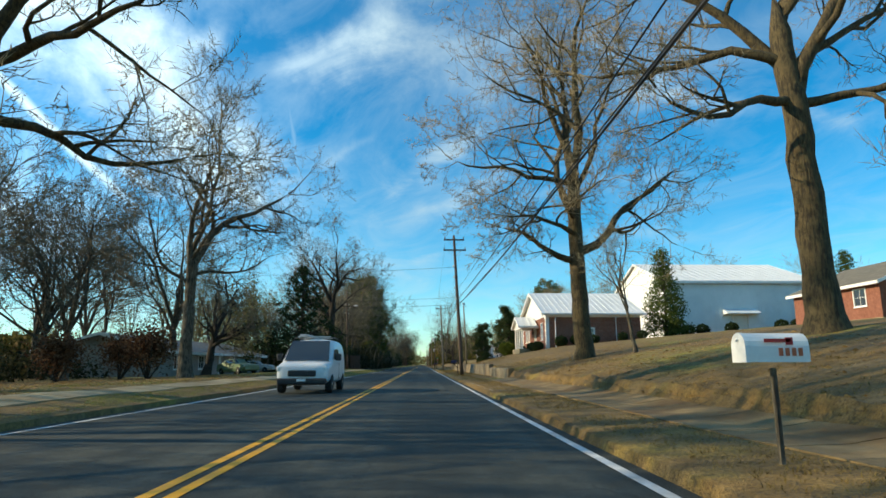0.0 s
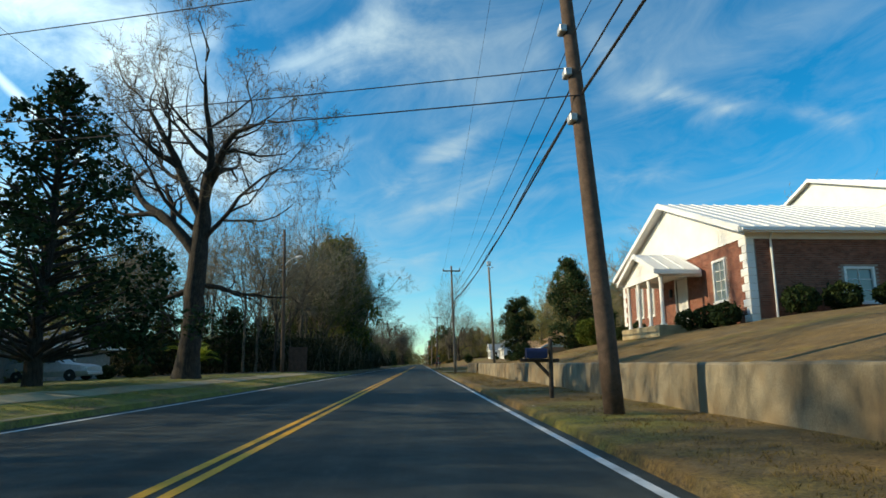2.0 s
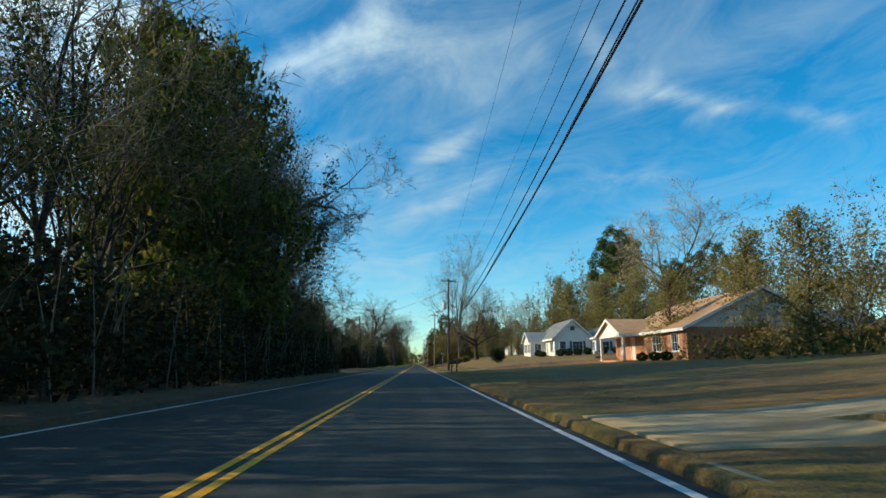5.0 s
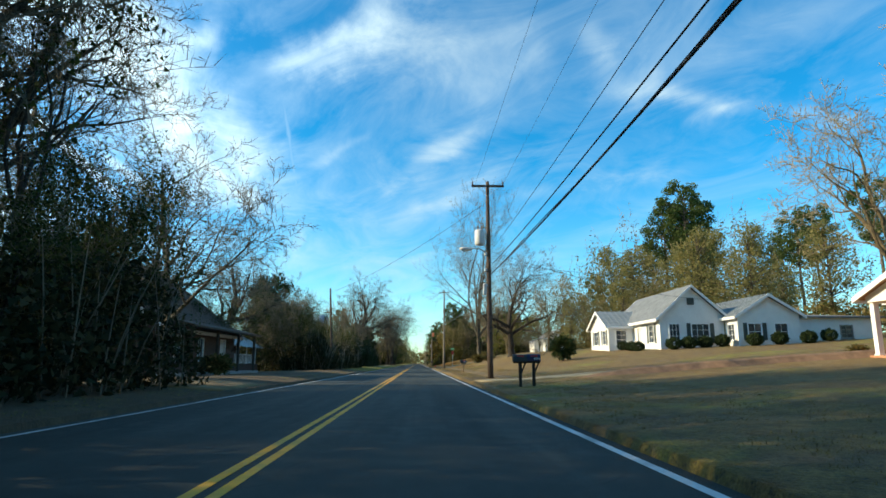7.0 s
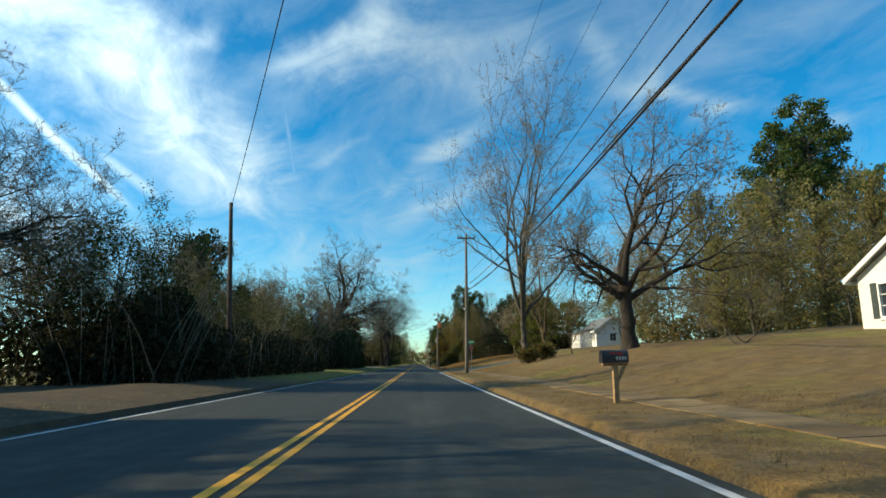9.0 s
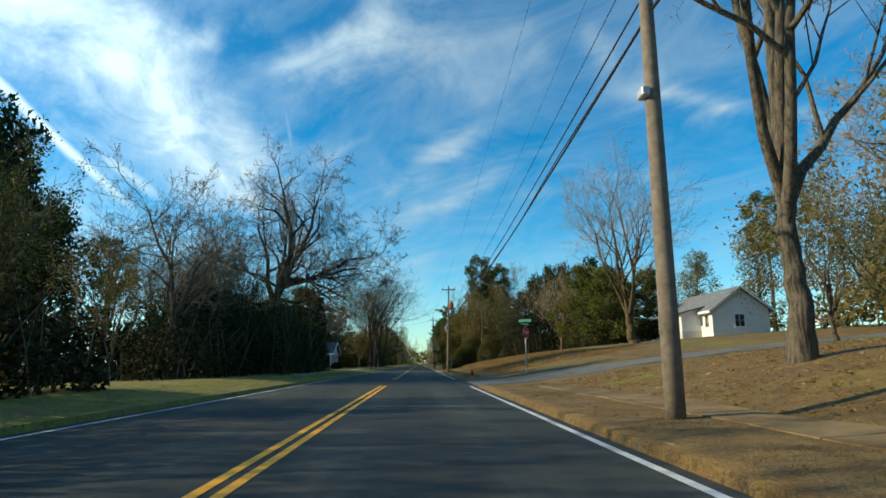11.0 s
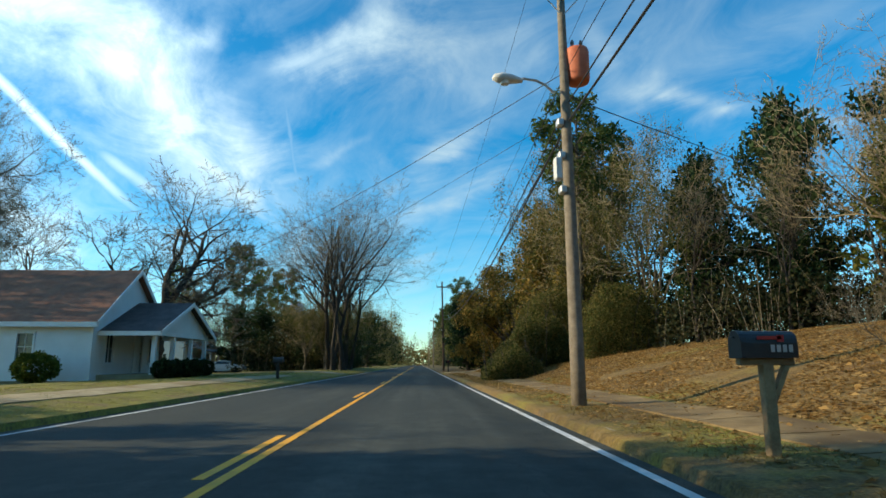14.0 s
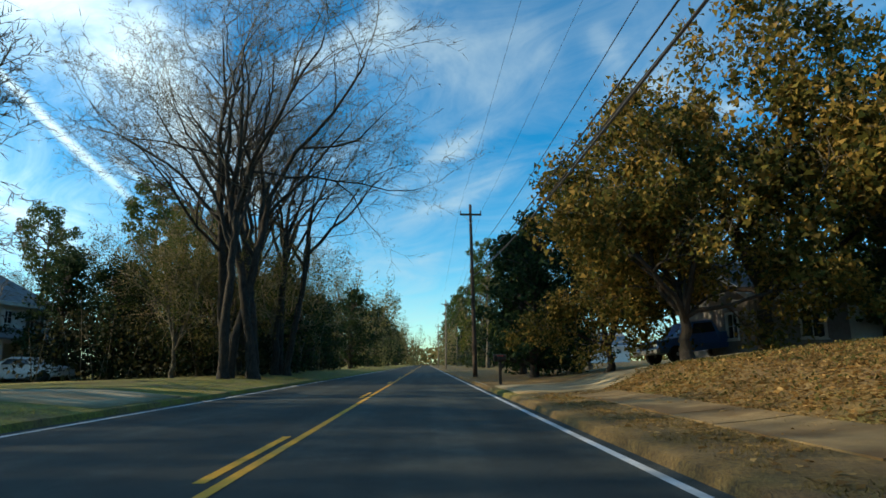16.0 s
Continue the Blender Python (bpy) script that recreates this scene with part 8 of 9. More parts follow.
def street_light(t, base, tip, drop=0.0):
    """A cobra-head lamp on a bracket arm, both given from the pole's foot."""
    b, e = Vector(base), Vector(tip)
    m = b.lerp(e, 0.5) + Vector((0, 0, 0.15))
    a = part("lamp_arm", Geo().tube([b, b.lerp(e, 0.25) + Vector((0, 0, 0.12)), m, e.lerp(m, 0.3) + Vector((0, 0, 0.04)), e], 0.03, 8), GREY_METAL, t)
    d = (e - b).normalized()
    d.z = 0
    d.normalize()
    s = Vector((-d.y, d.x, 0))
    g = Geo()
    prof = [(-0.1, 0.05, 0.05), (0.0, 0.09, 0.07), (0.2, 0.16, 0.10), (0.42, 0.17, 0.11), (0.58, 0.10, 0.06)]
    for u, w, hh in prof:
        for k in range(8):
            an = 2 * math.pi * k / 8
            g.v.append(tuple(e + d * u + s * (w * math.cos(an)) + Vector((0, 0, hh * math.sin(an)))))
    for i in range(len(prof) - 1):
        for k in range(8):
            p, q = i * 8 + k, i * 8 + (k + 1) % 8
            g.f.append((p, q, q + 8, p + 8))
    g.f.append(tuple(range(8)))
    g.f.append(tuple(range((len(prof) - 1) * 8, len(prof) * 8)))
    hd = part("lamp_head", g, GREY_PAINT, a, smooth=True)
    part("lens", Geo().lathe([(0.02, -0.12), (0.09, -0.1), (0.12, -0.03), (0.12, 0.0)], tuple(e + d * 0.32 - Vector((0, 0, 0.04))), 12), LAMP_GLASS, hd)


P0, _, _ = pole(3.6, 1.0, 10.6, (0, 0), POLE_WOOD, "brown timber utility pole beside the road", arms=((9.8, 0.9),))
P1, at1, z1 = pole(3.4, 49.9, 11.6, (-0.55, 0.9), POLE_WOOD, "dark leaning timber utility pole with crossarms", 0.17, arms=((11.2, 0.85), (10.3, 0.95)), pins=5)
P2, at2, z2 = pole(3.5, 97.8, 10.1, (-0.35, 0.3), POLE_GREY, "weathered grey timber utility pole with one crossarm", 0.15, arms=((9.6, 0.85),), pins=2)
P3, at3, z3 = pole(3.6, 168.5, 10.7, (0.1, 0.8), POLE_WOOD, "brown timber utility pole with transformer and lamp", 0.16, arms=((10.4, 0.9),), pins=3)
transformer(P3, -0.42, 0.3, 7.0, GREY_PAINT)
street_light(P3, (-0.1, 0.4, 6.6), (-0.95, 0.2, 6.75))
part("cable_box", Geo().soft(-0.3, -0.12, 0.0, 0.2, 4.3, 4.9, 0.03, 1), GREY_PAINT, P3)
P4, at4, z4 = pole(3.5, 223.0, 11.0, (0.1, 0.2), POLE_GREY, "weathered timber utility pole beside the road", 0.15, arms=((10.6, 0.7),), pins=1)
P5, at5, z5 = pole(3.15, 285.3, 9.9, (0.2, 1.0), POLE_GREY, "weathered timber utility pole with rusty transformer and lamp", 0.15, arms=((9.4, 0.8),), pins=3)
transformer(P5, 0.48, 0.8, 7.1, RUST)
street_light(P5, (-0.1, 0.7, 6.8), (-0.95, 0.5, 7.0))
part("cable_box", Geo().soft(-0.28, -0.12, 0.1, 0.3, 4.6, 5.1, 0.03, 1), GREY_PAINT, P5)
P6, at6, z6 = pole(3.1, 349.2, 11.0, (-0.2, 0.2), POLE_WOOD, "dark timber utility pole beside evergreen trees", 0.15, arms=((10.3, 0.7),), pins=1)
P7, at7, z7 = pole(3.3, 410, 11.0, (0, 0), POLE_GREY, "timber utility pole in the distance", 0.15, arms=((10.3, 0.7),))
P8, at8, z8 = pole(3.3, 470, 11.0, (0, 0), POLE_GREY, "timber utility pole in the distance", 0.15, arms=((10.3, 0.7),))
L1, atl, zl = pole(-10.2, 87.2, 11.2, (-0.5, 0.8), POLE_WOOD, "brown timber pole with street lamp at a driveway", 0.16, pins=0)
for hh in (10.9, 9.2, 7.9):
    c = atl(hh / 11.2)
    part("insulator_arm", Geo().tube([(c.x, c.y, hh), (c.x - 0.45, c.y - 0.05, hh + 0.05)], 0.02, 5).tube([(c.x, c.y, hh), (c.x + 0.35, c.y - 0.05, hh - 0.1)], 0.02, 5), GREY_METAL, L1)
street_light(L1, (-0.35, 0.55, 8.2), (0.6, 0.3, 8.9))
L2, atl2, zl2 = pole(-9.8, 207.2, 9.2, (-0.5, 0.4), POLE_WOOD, "brown timber pole in a hedgerow", 0.16)

# flood lamp on a slim pole
zf = gz(7.3, 98.8)
fl = thing("flood_lamp", "slim grey timber pole with square flood lamp", "flood lamp", (7.3, 98.8, zf))
part("shaft", Geo().tube([(0, 0, -0.3), (-0.2, 0, 4.6), (-0.42, 0.1, 9.3)], [0.13, 0.11, 0.09], 10), POLE_GREY, fl, smooth=True)
hd = part("lamp_head", Geo().soft(-0.62, -0.2, -0.15, 0.12, 9.4, 9.85, 0.05, 2), GREY_METAL, fl)
part("lens", Geo().soft(-0.57, -0.25, -0.17, -0.13, 9.45, 9.8, 0.01, 1), LAMP_GLASS, hd)
part("photocell_arm", Geo().tube([(-0.4, 0.05, 9.1), (-0.1, 0.0, 9.25)], 0.03, 6).lathe([(0.02, 0), (0.1, 0.03), (0.1, 0.1), (0.03, 0.13)], (-0.05, 0, 9.2), 8), GREY_METAL, fl)

chain = [((3.6, 1.0, z1), (0, 0), 10.6), ((3.4, 49.9, z1), (-0.55, 0.9), 11.6), ((3.5, 97.8, z2), (-0.35, 0.3), 10.1), ((3.6, 168.5, z3), (0.1, 0.8), 10.7), ((3.5, 223.0, z4), (0.1, 0.2), 11.0), ((3.15, 285.3, z5), (0.2, 1.0), 9.9), ((3.1, 349.2, z6), (-0.2, 0.2), 11.0), ((3.3, 410, z7), (0, 0), 11.0), ((3.3, 470, z8), (0, 0), 11.0)]
low = [6.0, 5.7, 6.7, 5.4, 6.4, 6.1, 6.3, 6.4, 6.4]
sags = [1.0, 0.55, 1.05, 0.75, 0.7, 1.35, 0.8, 0.8]
for i in range(len(chain) - 1):
    (a, la, ha), (b, lb, hb) = chain[i], chain[i + 1]
    def spot(p, l, h, z, dx):
        return (p[0] + l[0] * z / h + dx, p[1] + l[1] * z / h, p[2] + z)
    if i == 0:
        a, la = (3.6, -42.0, a[2]), (0, 0)
    cable(spot(a, la, ha, low[i], 0.06), spot(b, lb, hb, low[i + 1], 0.06), sags[i], 0.026, "thick black telephone cable between poles", True)
    cable(spot(a, la, ha, low[i] + (0.45 if i else 0.9), 0.06), spot(b, lb, hb, low[i + 1] + 0.45, 0.06), sags[i], 0.017, "black cable between poles")
    cable(spot(a, la, ha, low[i] + 1.25, 0.04), spot(b, lb, hb, low[i + 1] + 1.25, 0.04), sags[i], 0.009, "thin power cable between poles")
    for dx in (-0.75, 0.75):
        cable(spot(a, la, ha, ha - 0.35, dx), spot(b, lb, hb, hb - 0.35, dx), 0.7, 0.005, "thin power cable between crossarms")
# service drops over the road
cable((2.9, 50.6, 9.0), (-32, 59.3, 9.3), 0.3, 0.013, "service cable crossing the road")
cable((3.1, 50.3, 6.4), (-32, 58.0, 6.7), 0.3, 0.011, "service cable crossing the road")
cable((3.15, 50.2, 5.8), (-32, 57.5, 6.1), 0.3, 0.013, "service cable crossing the road")
cable((-10.6, 87.9, 10.9), (-12, 40, 10.5), 0.5, 0.008, "thin power cable over the verge")
cable((3.7, 169.1, 6.9), (24, 186, 6.0), 0.5, 0.012, "service cable to a white house")
cable((3.7, 169.1, 6.3), (30, 172, 5.4), 0.5, 0.01, "service cable to a house")
cable((3.5, 168.9, 9.5), (-10.3, 207.5, 9.0), 0.5, 0.014, "service cable crossing the road")
cable((3.3, 286.0, 6.9), (30, 300, 6.2), 0.5, 0.012, "service cable to a house")
cable((3.2, 286.0, 7.4), (-15.4, 309, 5.0), 0.5, 0.01, "service cable crossing the road")
cable((3.2, 286.0, 6.4), (-27.8, 346, 5.0), 0.5, 0.006, "service cable crossing the road")


# ---- letterboxes ----
def letterbox(x, y, body_mat, label, post_mat, post_h=1.0, length=0.52, post=0.045, rz=0, flag=True, bars=(0.6, 0.6, 0.6), arm=True, bars_side=True, r=0.11, hgt=0.24):
    """A tunnel-topped letterbox on a post; its long side lies across the traffic."""
    z = gz(x, y)
    t = thing("letterbox", label, "letterbox", (x, y, z), rz)
    part("post", Geo().soft(-post, post, -post, post, -0.3, post_h, 0.008, 1), post_mat, t)
    if arm:
        part("arm", Geo().soft(-length / 2, length / 2, -post * 0.9, post * 0.9, post_h - 0.02, post_h + 0.045, 0.008, 1), post_mat, t)
        part("brace", Geo().prism([(0.0, post_h - 0.36), (0.05, post_h - 0.36), (length * 0.42, post_h - 0.02), (length * 0.32, post_h - 0.02)], "y", -post * 0.7, post * 0.7), post_mat, t)
    zb = post_h + 0.046
    poly = [(-r, zb), (r, zb)] + [(r * math.cos(a), zb + hgt - r + r * math.sin(a)) for a in np.linspace(0, math.pi, 9)]
    body = part("body", Geo().prism(poly, "x", -length / 2, length / 2), body_mat, t)
    poly2 = [(u * 1.04, zb + (w - zb) * 1.03 - 0.003) for u, w in poly]
    part("door", Geo().prism(poly2, "x", -length / 2 - 0.02, -length / 2 + 0.015).soft(-length / 2 - 0.045, -length / 2 - 0.018, -0.02, 0.02, zb + hgt * 0.72, zb + hgt * 0.8, 0.005, 1), body_mat, body)
    if flag:
        part("flag", Geo().box(-0.12, 0.10, -r - 0.012, -r - 0.006, zb + 0.16, zb + 0.19).box(0.06, 0.12, -r - 0.012, -r - 0.006, zb + 0.14, zb + 0.2), RED_PAINT, body, "red metal flag")
    if bars_side:
        g = Geo()
        for i in range(4):
            a = 0.0 + i * 0.055
            g.box(a, a + 0.035, -r - 0.005, -r - 0.001, zb + 0.05, zb + 0.115)
        part("number_bars", g, GREY_METAL if body_mat is not WHITE_PAINT else RUST, body, "plain bars in place of the number")
    return t


letterbox(3.15, 5.1, WHITE_PAINT, "white metal letterbox with red flag on a thin post", BARK, 0.77, 0.52, 0.022, arm=False)


def cross_letterbox(x, y):
    """A blue letterbox on the long arm of a rough cross-shaped timber post, with a slanting brace."""
    t = thing("letterbox", "dark blue letterbox on a dark cross-shaped timber post", "letterbox", (x, y, gz(x, y)))
    part("post", Geo().tube([(0.0, 0, -0.3), (0.0, 0, 0.3), (0.004, 0, 0.9), (0.012, 0.01, 1.4)], [0.06, 0.056, 0.052, 0.045], 8), POST_DARK, t)
    part("arm", Geo().soft(-0.72, 0.22, 0.055, 0.13, 0.84, 0.92, 0.012, 1), POST_DARK, t)
    part("brace", Geo().tube([(0.0, 0.07, 0.5), (-0.34, 0.08, 0.86)], 0.045, 6), POST_DARK, t)
    part("tray", Geo().soft(-0.52, -0.16, -0.1, 0.13, 0.885, 0.928, 0.01, 1), POST_DARK, t)
    zb, r, hgt = 0.93, 0.105, 0.24
    poly = [(-r, zb), (r, zb)] + [(r * math.cos(a), zb + hgt - r + r * math.sin(a)) for a in np.linspace(0, math.pi, 11)]
    b = part("body", Geo().prism(poly, "x", -0.57, -0.09), BLUE_PAINT, t)
    poly2 = [(u * 1.05, zb + (w - zb) * 1.03 - 0.003) for u, w in poly]
    part("door", Geo().prism(poly2, "x", -0.59, -0.56).soft(-0.61, -0.585, -0.02, 0.02, zb + 0.2, zb + 0.22, 0.005, 1), BLUE_PAINT, b)


cross_letterbox(3.34, 54.5)
letterbox(3.35, 157.7, BLACK_PAINT, "dark letterbox on a timber post beside its twin", BARK_DARK, 0.8, 0.46, 0.05, bars_side=False)
letterbox(3.85, 157.9, BLUE_PAINT, "dark blue letterbox on a timber post beside its twin", BARK_DARK, 0.8, 0.46, 0.05)
letterbox(3.6, 187.3, BLACK_PAINT, "black letterbox on a tan timber post with brace", POST_WOOD, 0.72, 0.5, 0.05)
letterbox(3.15, 278.7, BLACK_PAINT, "black letterbox on a tan timber post with brace", POST_WOOD, 0.8, 0.5, 0.05)
letterbox(-7.2, 305.5, BLACK_PAINT, "black letterbox on a dark post at the road edge", BARK_DARK, 0.8, 0.5, 0.07, rz=180)
letterbox(3.0, 335.6, BARK_DARK, "dark letterbox on a timber post at a driveway", BARK_DARK, 0.9, 0.48, 0.06, bars_side=False)
letterbox(-9.0, 340.0, BLACK_PAINT, "black letterbox in the shade of trees", BARK_DARK, 0.9, 0.5, 0.08, rz=180, bars_side=False)


# ---- hydrant ----
def hydrant(x, y):
    t = thing("fire_hydrant", "red fire hydrant on a grassy verge", "fire hydrant", (x, y, gz(x, y) - 0.02))
    b = part("barrel", Geo().lathe([(0.15, 0), (0.15, 0.04), (0.1, 0.05), (0.1, 0.34), (0.13, 0.35), (0.13, 0.39), (0.105, 0.4)], (0, 0, 0), 16), RED_PAINT, t, smooth=False)
    part("bonnet", Geo().lathe([(0.13, 0.39), (0.13, 0.42), (0.115, 0.47), (0.08, 0.53), (0.04, 0.56), (0.035, 0.6), (0.01, 0.6)], (0, 0, 0), 16), RED_PAINT, t)
    for m in (pose(0, 0, 0.3, 90, 0, 0), pose(0, 0, 0.3, 0, 90, 0), pose(0, 0, 0.3, 0, -90, 0)):
        part("outlet_cap", Geo().lathe([(0.055, 0.0), (0.055, 0.12), (0.07, 0.125), (0.07, 0.165), (0.025, 0.17), (0.025, 0.2)], (0, 0, 0), 12, m), RED_PAINT, t)
    g = Geo()
    for i in range(8):
        a = i * math.pi / 4
        g.lathe([(0.013, 0.03), (0.013, 0.065)], (0.128 * math.cos(a), 0.128 * math.sin(a), 0), 6)
    part("bolts", g, GREY_METAL, t)


hydrant(3.15, 252.7)
bpy.data.objects["fire_hydrant"].scale = (0.7, 0.7, 0.7)


# ---- signs ----
def stop_sign(x, y, h):
    t = thing("stop_sign", "red stop sign with green street plates on a steel post", "road sign", (x, y, gz(x, y)), 48)
    part("post", Geo().box(-0.03, 0.03, -0.02, 0.02, -0.3, h), GREY_METAL, t)
    oct8 = [(0.38 * math.cos(math.pi / 8 + i * math.pi / 4), h - 0.3 + 0.38 * math.sin(math.pi / 8 + i * math.pi / 4)) for i in range(8)]
    pl = part("plate", Geo().prism(oct8, "y", -0.035, -0.03), RED_PAINT, t)
    rim = [(0.366 * math.cos(math.pi / 8 + i * math.pi / 4), h - 0.3 + 0.366 * math.sin(math.pi / 8 + i * math.pi / 4)) for i in range(8)]
    g = Geo()
    for i in range(8):
        (a, b), (c, d) = oct8[i], oct8[(i + 1) % 8]
        (e, f), (p, q) = rim[i], rim[(i + 1) % 8]
        g.add([(a, -0.037, b), (c, -0.037, d), (p, -0.037, q), (e, -0.037, f)], [(0, 1, 2, 3)])
    part("border", g, WHITE_PAINT, pl)
    tx = bpy.data.curves.new("word", "FONT")
    tx.body, tx.size, tx.align_x, tx.align_y = "STOP", 0.25, "CENTER", "CENTER"
    tmp = bpy.data.objects.new("word", tx)
    scene.collection.objects.link(tmp)
    me = bpy.data.meshes.new_from_object(tmp.evaluated_get(bpy.context.evaluated_depsgraph_get()))
    bpy.data.objects.remove(tmp)
    me.materials.clear()
    me.materials.append(WHITE_PAINT)
    part("word", me, WHITE_PAINT, pl, "white letters", m=pose(0, -0.038, h - 0.3, 90, 0, 0))
    part("street_name_plate", Geo().soft(-0.45, 0.45, -0.012, 0.012, h + 0.12, h + 0.3, 0.004, 1), GREEN_SIGN, t, "green street name plate")
    part("street_name_plate", Geo().soft(-0.012, 0.012, -0.45, 0.45, h + 0.33, h + 0.5, 0.004, 1), GREEN_SIGN, t, "green street name plate")
    g = Geo()
    for i in range(5):
        g.box(-0.36 + i * 0.15, -0.26 + i * 0.15, -0.017, -0.0125, h + 0.17, h + 0.24)
    part("name_bars", g, WHITE_PAINT, t, "plain white bars")


stop_sign(6.3, 251.3, 2.7)


# ---- board fence by the drive ----
def board_fence(x, y):
    t = thing("fence", "reddish brown board screen beside a pole", "fence", (x, y, gz(x, y)))
    for px in (-0.65, 0.65):
        part("post", Geo().soft(px - 0.05, px + 0.05, -0.05, 0.05, -0.3, 1.95, 0.01, 1), FENCE_RED, t)
    for i in range(12):
        part("board", Geo().soft(-0.7, 0.7, -0.085, -0.055, 0.05 + i * 0.155, 0.19 + i * 0.155, 0.006, 1), FENCE_RED, t)


board_fence(-9.3, 88.4)


# ---- vehicles ----
def wheel(parent, x, y, z, r, w):
    m = pose(x, y, z, 0, 90, 0)
    k = part("wheel", Geo().lathe([(r * 0.62, -w / 2), (r * 0.95, -w / 2), (r, -w * 0.3), (r, w * 0.3), (r * 0.95, w / 2), (r * 0.62, w / 2)], (0, 0, 0), 20, m), TYRE, parent, smooth=False)
    part("rim", Geo().lathe([(0.04, -w * 0.52), (r * 0.2, -w * 0.5), (r * 0.6, -w * 0.42), (r * 0.6, w * 0.42), (r * 0.2, w * 0.5), (0.04, w * 0.52)], (0, 0, 0), 14, m), GREY_METAL, k)


def loft(sections):
    """A body skin through cross-sections: (y, [(half width, z), ...]) from sill to roof."""
    g = Geo()
    n = len(sections[0][1])
    for y, prof in sections:
        for s, order in ((1, prof), (-1, prof[::-1])):
            for hw, z in order:
                g.v.append((s * hw, y, z))
    w = 2 * n
    for j in range(len(sections) - 1):
        for i in range(w):
            a, b = j * w + i, j * w + (i + 1) % w
            g.f.append((a, b, b + w, a + w))
    g.f.append(tuple(range(w))[::-1])
    g.f.append(tuple(range((len(sections) - 1) * w, len(sections) * w)))
    return g


def van(x, y, rz):
    """A small white panel van, nose towards -y."""
    t = thing("van", "white small panel van with dark grille on the road", "van", (x, y, 0.012), rz)
    S = [(-2.15, [(0.70, 0.38), (0.80, 0.55), (0.80, 0.72), (0.72, 0.84), (0.6, 0.86), (0.3, 0.88)]),
         (-2.0, [(0.82, 0.28), (0.87, 0.5), (0.87, 0.82), (0.80, 0.98), (0.66, 1.02), (0.3, 1.04)]),
         (-1.45, [(0.86, 0.24), (0.90, 0.5), (0.90, 0.95), (0.84, 0.98), (0.72, 1.0), (0.3, 1.02)]),
         (-1.25, [(0.86, 0.24), (0.90, 0.5), (0.90, 1.0), (0.84, 1.02), (0.74, 1.05), (0.3, 1.07)]),
         (-0.55, [(0.87, 0.24), (0.91, 0.5), (0.91, 1.05), (0.83, 1.45), (0.72, 1.74), (0.3, 1.79)]),
         (0.2, [(0.87, 0.24), (0.91, 0.5), (0.91, 1.05), (0.84, 1.5), (0.73, 1.84), (0.3, 1.89)]),
         (1.9, [(0.87, 0.26), (0.91, 0.5), (0.91, 1.05), (0.85, 1.5), (0.74, 1.84), (0.3, 1.89)]),
         (2.15, [(0.84, 0.34), (0.87, 0.5), (0.87, 1.05), (0.80, 1.5), (0.68, 1.78), (0.3, 1.83)])]
    b = part("body", loft(S), CAR_WHITE, t, smooth=True)
    b.modifiers.new("rounding", "SUBSURF").levels = 2
    b.modifiers["rounding"].render_levels = 2
    part("windscreen", Geo().add([(-0.76, -1.34, 1.09), (0.76, -1.34, 1.09), (0.66, -0.6, 1.78), (-0.66, -0.6, 1.78), (-0.72, -1.2, 1.06), (0.72, -1.2, 1.06), (0.62, -0.5, 1.72), (-0.62, -0.5, 1.72)], [(0, 1, 2, 3), (7, 6, 5, 4), (0, 4, 5, 1), (1, 5, 6, 2), (2, 6, 7, 3), (3, 7, 4, 0)]), PANE, t, "dark windscreen")
    for s in (-1, 1):
        part("side_window", Geo().add([(s * 0.895, -1.05, 1.12), (s * 0.92, 0.1, 1.1), (s * 0.86, 0.1, 1.5), (s * 0.83, -0.5, 1.48)], [(0, 1, 2, 3)] if s > 0 else [(3, 2, 1, 0)]), PANE, t)
        part("headlight", Geo().soft(s * 0.7 - 0.16, s * 0.7 + 0.12, -2.1, -1.8, 0.72, 0.9, 0.05, 2), LAMP_GLASS, t)
        part("mirror", Geo().soft(s * 1.02 - 0.1, s * 1.02 + 0.1, -1.0, -0.82, 1.08, 1.32, 0.04, 2), PLASTIC, t)
        part("door_seam", Geo().box(s * 0.912 - 0.004, s * 0.912 + 0.004, 0.14, 0.16, 0.4, 1.05), PLASTIC, t)
        for y2 in (-1.38, 1.35):
            wheel(t, s * 0.8, y2, 0.32, 0.32, 0.21)
        part("roof_rail", Geo().tube([(s * 0.62, -0.4, 1.86), (s * 0.62, -0.3, 1.92), (s * 0.62, 1.7, 1.93), (s * 0.62, 1.8, 1.88)], 0.02, 6), PLASTIC, t)
    part("grille", Geo().soft(-0.46, 0.46, -2.19, -2.0, 0.56, 0.76, 0.03, 1), PLASTIC, t, "dark grille")
    part("bumper", Geo().soft(-0.8, 0.8, -2.24, -1.95, 0.3, 0.5, 0.05, 2), PLASTIC, t)
    part("licence_plate", Geo().soft(-0.15, 0.15, -2.255, -2.23, 0.4, 0.48, 0.004, 1), WHITE_PAINT, t)
    part("roof_rack", Geo().box(-0.6, 0.6, 0.0, 0.06, 1.93, 1.97).box(-0.6, 0.6, 1.2, 1.26, 1.93, 1.97).soft(-0.5, -0.2, -0.2, 1.6, 1.97, 2.03, 0.01, 1), GREY_METAL, t)


van(-3.75, 22.8, 0)


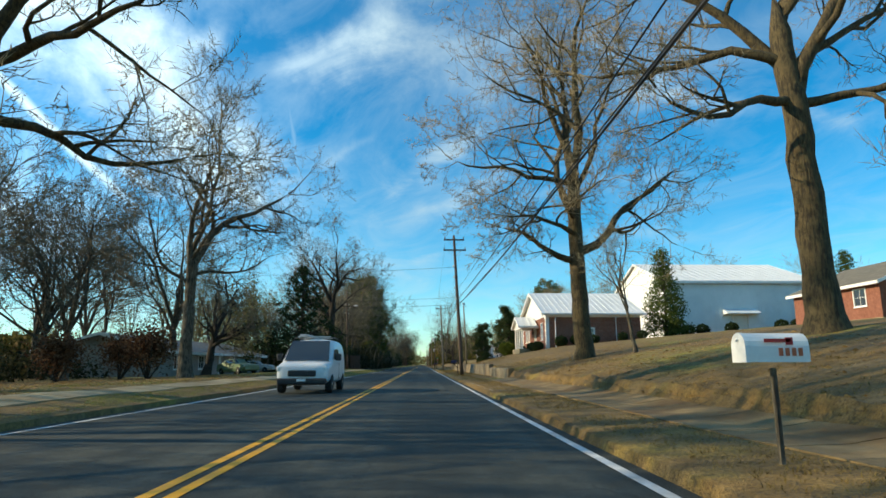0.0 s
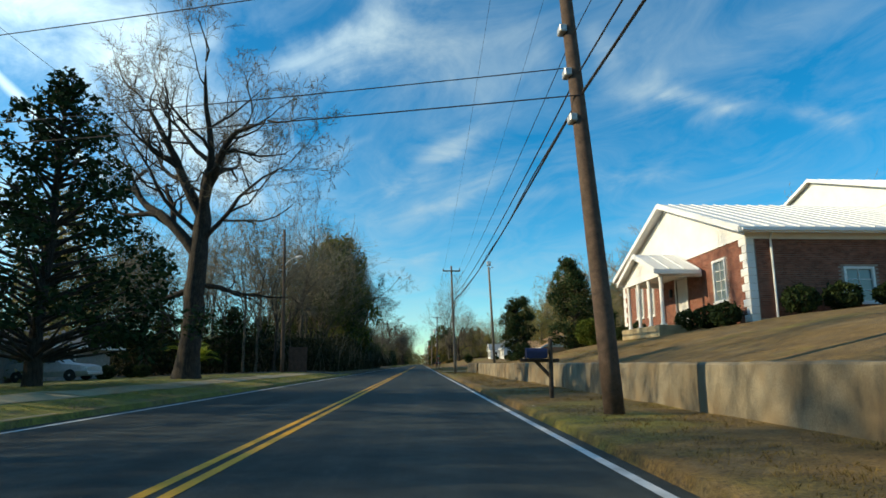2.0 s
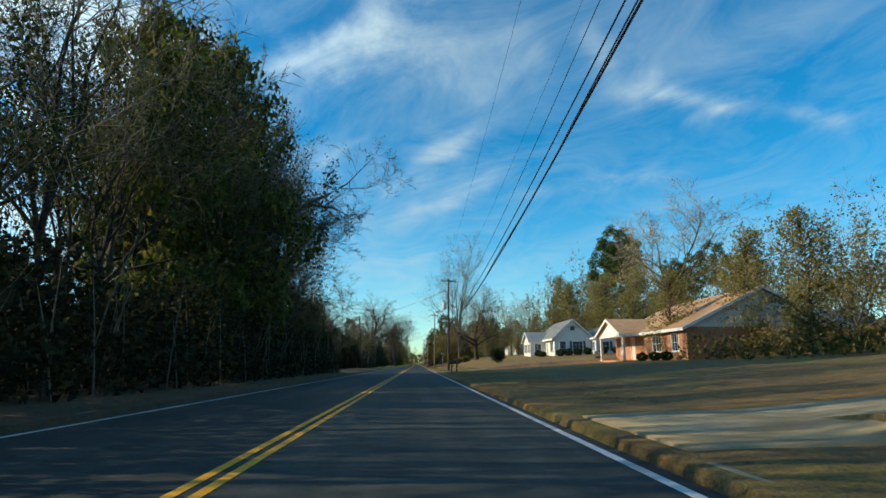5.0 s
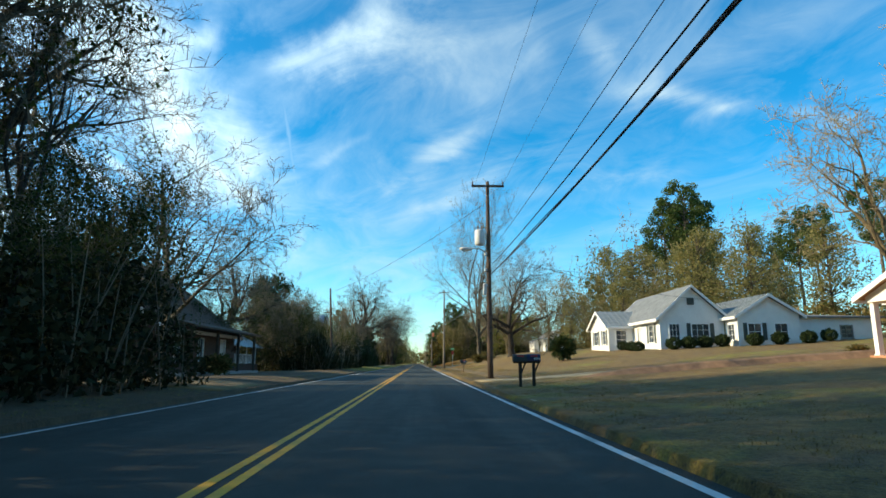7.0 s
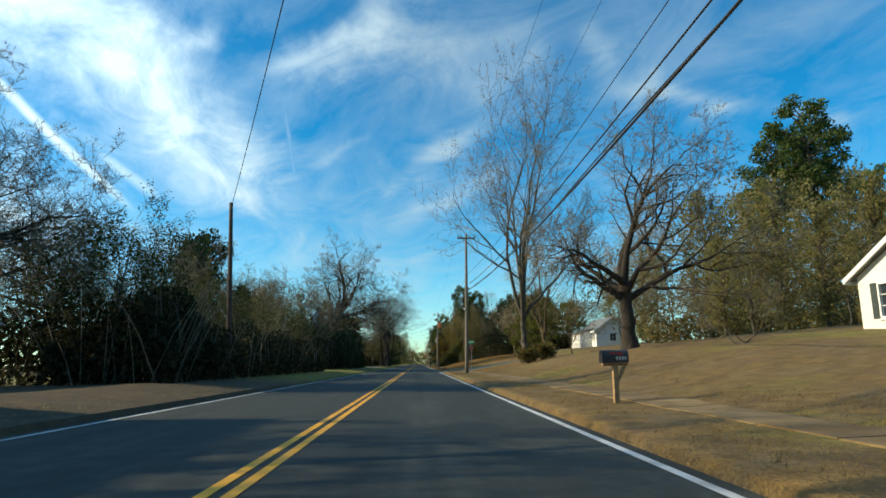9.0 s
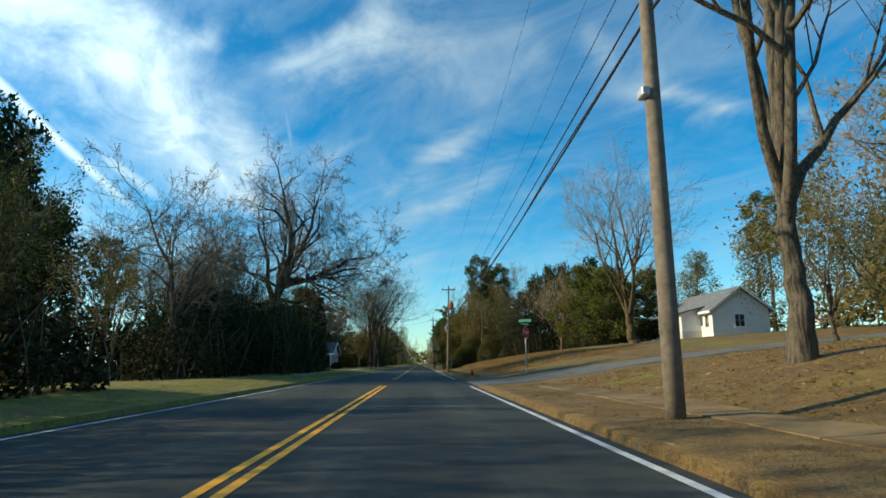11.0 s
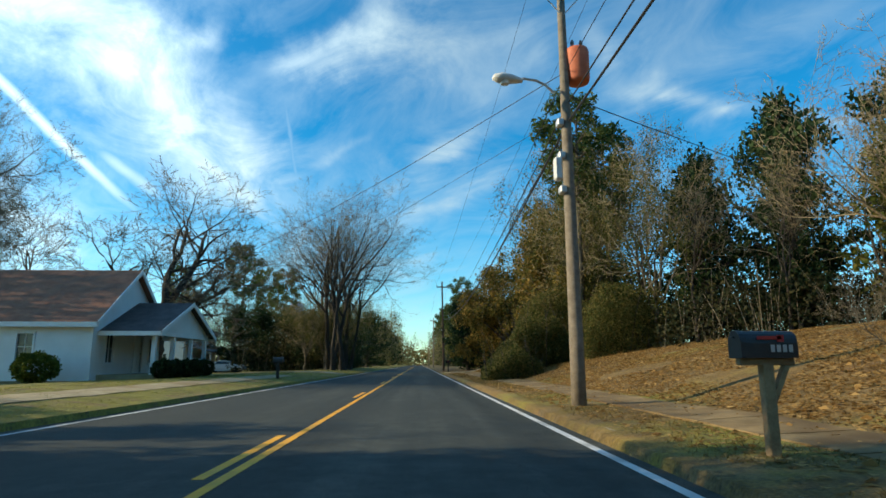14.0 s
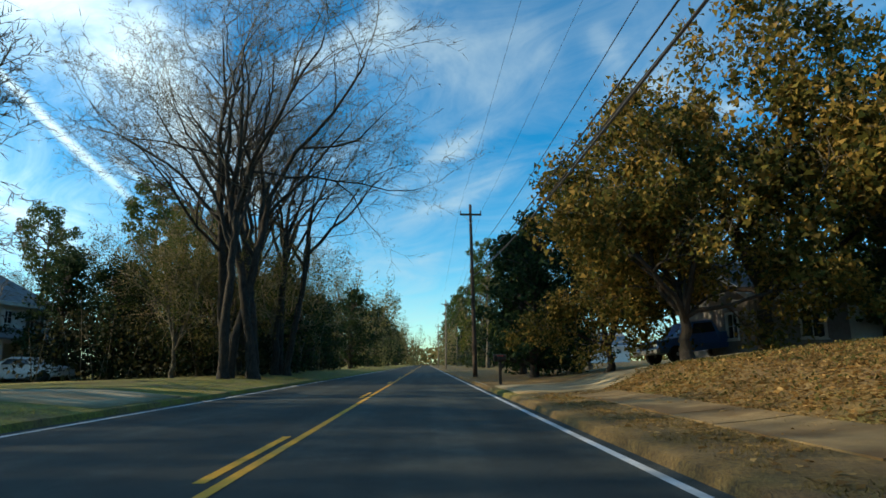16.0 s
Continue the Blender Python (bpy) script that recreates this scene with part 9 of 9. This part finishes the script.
def settle(t, x, y):
    """Tilts a parked vehicle to the slope it stands on."""
    sx, sy = (gz(x + 1.4, y) - gz(x - 1.4, y)) / 2.8, (gz(x, y + 1.4) - gz(x, y - 1.4)) / 2.8
    up = Vector((-sx, -sy, 1)).normalized()
    t.matrix_basis = Matrix.Translation(t.matrix_basis.translation) @ Vector((0, 0, 1)).rotation_difference(up).to_matrix().to_4x4() @ t.matrix_basis.to_3x3().to_4x4()


def saloon(x, y, rz, mat, label):
    t = thing("car", label, "car", (x, y, gz(x, y) + 0.01), rz)
    settle(t, x, y)
    S = [(-2.2, [(0.7, 0.35), (0.78, 0.5), (0.74, 0.68), (0.4, 0.72)]), (-1.9, [(0.82, 0.25), (0.88, 0.5), (0.82, 0.8), (0.4, 0.84)]), (-0.9, [(0.84, 0.22), (0.9, 0.5), (0.86, 0.9), (0.4, 0.95)]),
         (-0.3, [(0.84, 0.22), (0.9, 0.5), (0.72, 1.3), (0.4, 1.36)]), (0.7, [(0.84, 0.22), (0.9, 0.5), (0.72, 1.36), (0.4, 1.42)]), (1.4, [(0.84, 0.22), (0.9, 0.5), (0.8, 1.0), (0.4, 1.05)]), (2.1, [(0.82, 0.3), (0.86, 0.55), (0.78, 0.92), (0.4, 0.95)])]
    part("body", loft(S), mat, t)
    part("windscreen", Geo().add([(-0.68, -0.86, 0.975), (0.68, -0.86, 0.975), (0.58, -0.33, 1.335), (-0.58, -0.33, 1.335)], [(0, 1, 2, 3)]), PANE, t)
    for s in (-1, 1):
        part("side_window", Geo().add([(s * 0.86, -0.6, 0.98), (s * 0.85, 1.0, 1.0), (s * 0.76, 0.7, 1.3), (s * 0.76, -0.28, 1.27)], [(0, 1, 2, 3)]), PANE, t)
        part("headlight", Geo().soft(s * 0.65 - 0.15, s * 0.65 + 0.13, -2.19, -1.95, 0.58, 0.7, 0.03, 1), LAMP_GLASS, t)
        for y2 in (-1.35, 1.35):
            wheel(t, s * 0.8, y2, 0.31, 0.31, 0.2)
    part("bumper", Geo().soft(-0.76, 0.76, -2.27, -2.0, 0.28, 0.46, 0.04, 1), mat, t)


saloon(-22.6, 347.0, 90, CAR_WHITE, "white saloon car parked at a house")
saloon(32.0, 158.0, 60, CAR_WHITE, "pale car parked at the back of a lawn")
saloon(43.0, 277.0, 100, CAR_WHITE, "pale car parked beside a bungalow")
saloon(-16.8, 58.0, 50, CAR_GREEN, "pale green car parked at a ranch house")
saloon(-19.5, 74.0, 90, GREY_METAL, "grey car parked in front of a ranch house")


def pickup(x, y, rz, mat):
    t = thing("pickup_truck", "blue pickup truck parked under trees", "pickup truck", (x, y, gz(x, y) + 0.01), rz)
    settle(t, x, y)
    S = [(-2.6, [(0.8, 0.5), (0.88, 0.7), (0.84, 1.0), (0.4, 1.05)]), (-1.2, [(0.86, 0.42), (0.95, 0.7), (0.9, 1.1), (0.4, 1.15)]), (-0.6, [(0.86, 0.42), (0.95, 0.7), (0.74, 1.68), (0.4, 1.74)]),
         (0.5, [(0.86, 0.42), (0.95, 0.7), (0.74, 1.7), (0.4, 1.76)]), (0.62, [(0.86, 0.42), (0.95, 0.7), (0.93, 1.12), (0.4, 1.13)]), (2.6, [(0.86, 0.5), (0.94, 0.7), (0.93, 1.12), (0.4, 1.13)])]
    part("body", loft(S), mat, t)
    part("windscreen", Geo().add([(-0.74, -1.16, 1.18), (0.74, -1.16, 1.18), (0.62, -0.64, 1.68), (-0.62, -0.64, 1.68)], [(0, 1, 2, 3)]), PANE, t)
    for s in (-1, 1):
        part("side_window", Geo().add([(s * 0.91, -0.85, 1.16), (s * 0.91, 0.45, 1.16), (s * 0.79, 0.42, 1.6), (s * 0.79, -0.52, 1.6)], [(0, 1, 2, 3)]), PANE, t)
        part("headlight", Geo().soft(s * 0.68 - 0.15, s * 0.68 + 0.12, -2.64, -2.4, 0.78, 0.95, 0.03, 1), LAMP_GLASS, t)
        for y2 in (-1.75, 1.6):
            wheel(t, s * 0.82, y2, 0.38, 0.38, 0.26)
    part("bumper", Geo().soft(-0.9, 0.9, -2.75, -2.55, 0.5, 0.7, 0.03, 1), GREY_METAL, t)
    part("grille", Geo().soft(-0.5, 0.5, -2.66, -2.5, 0.76, 0.98, 0.03, 1), PLASTIC, t)


pickup(12.4, 338.6, -76, CAR_BLUE)
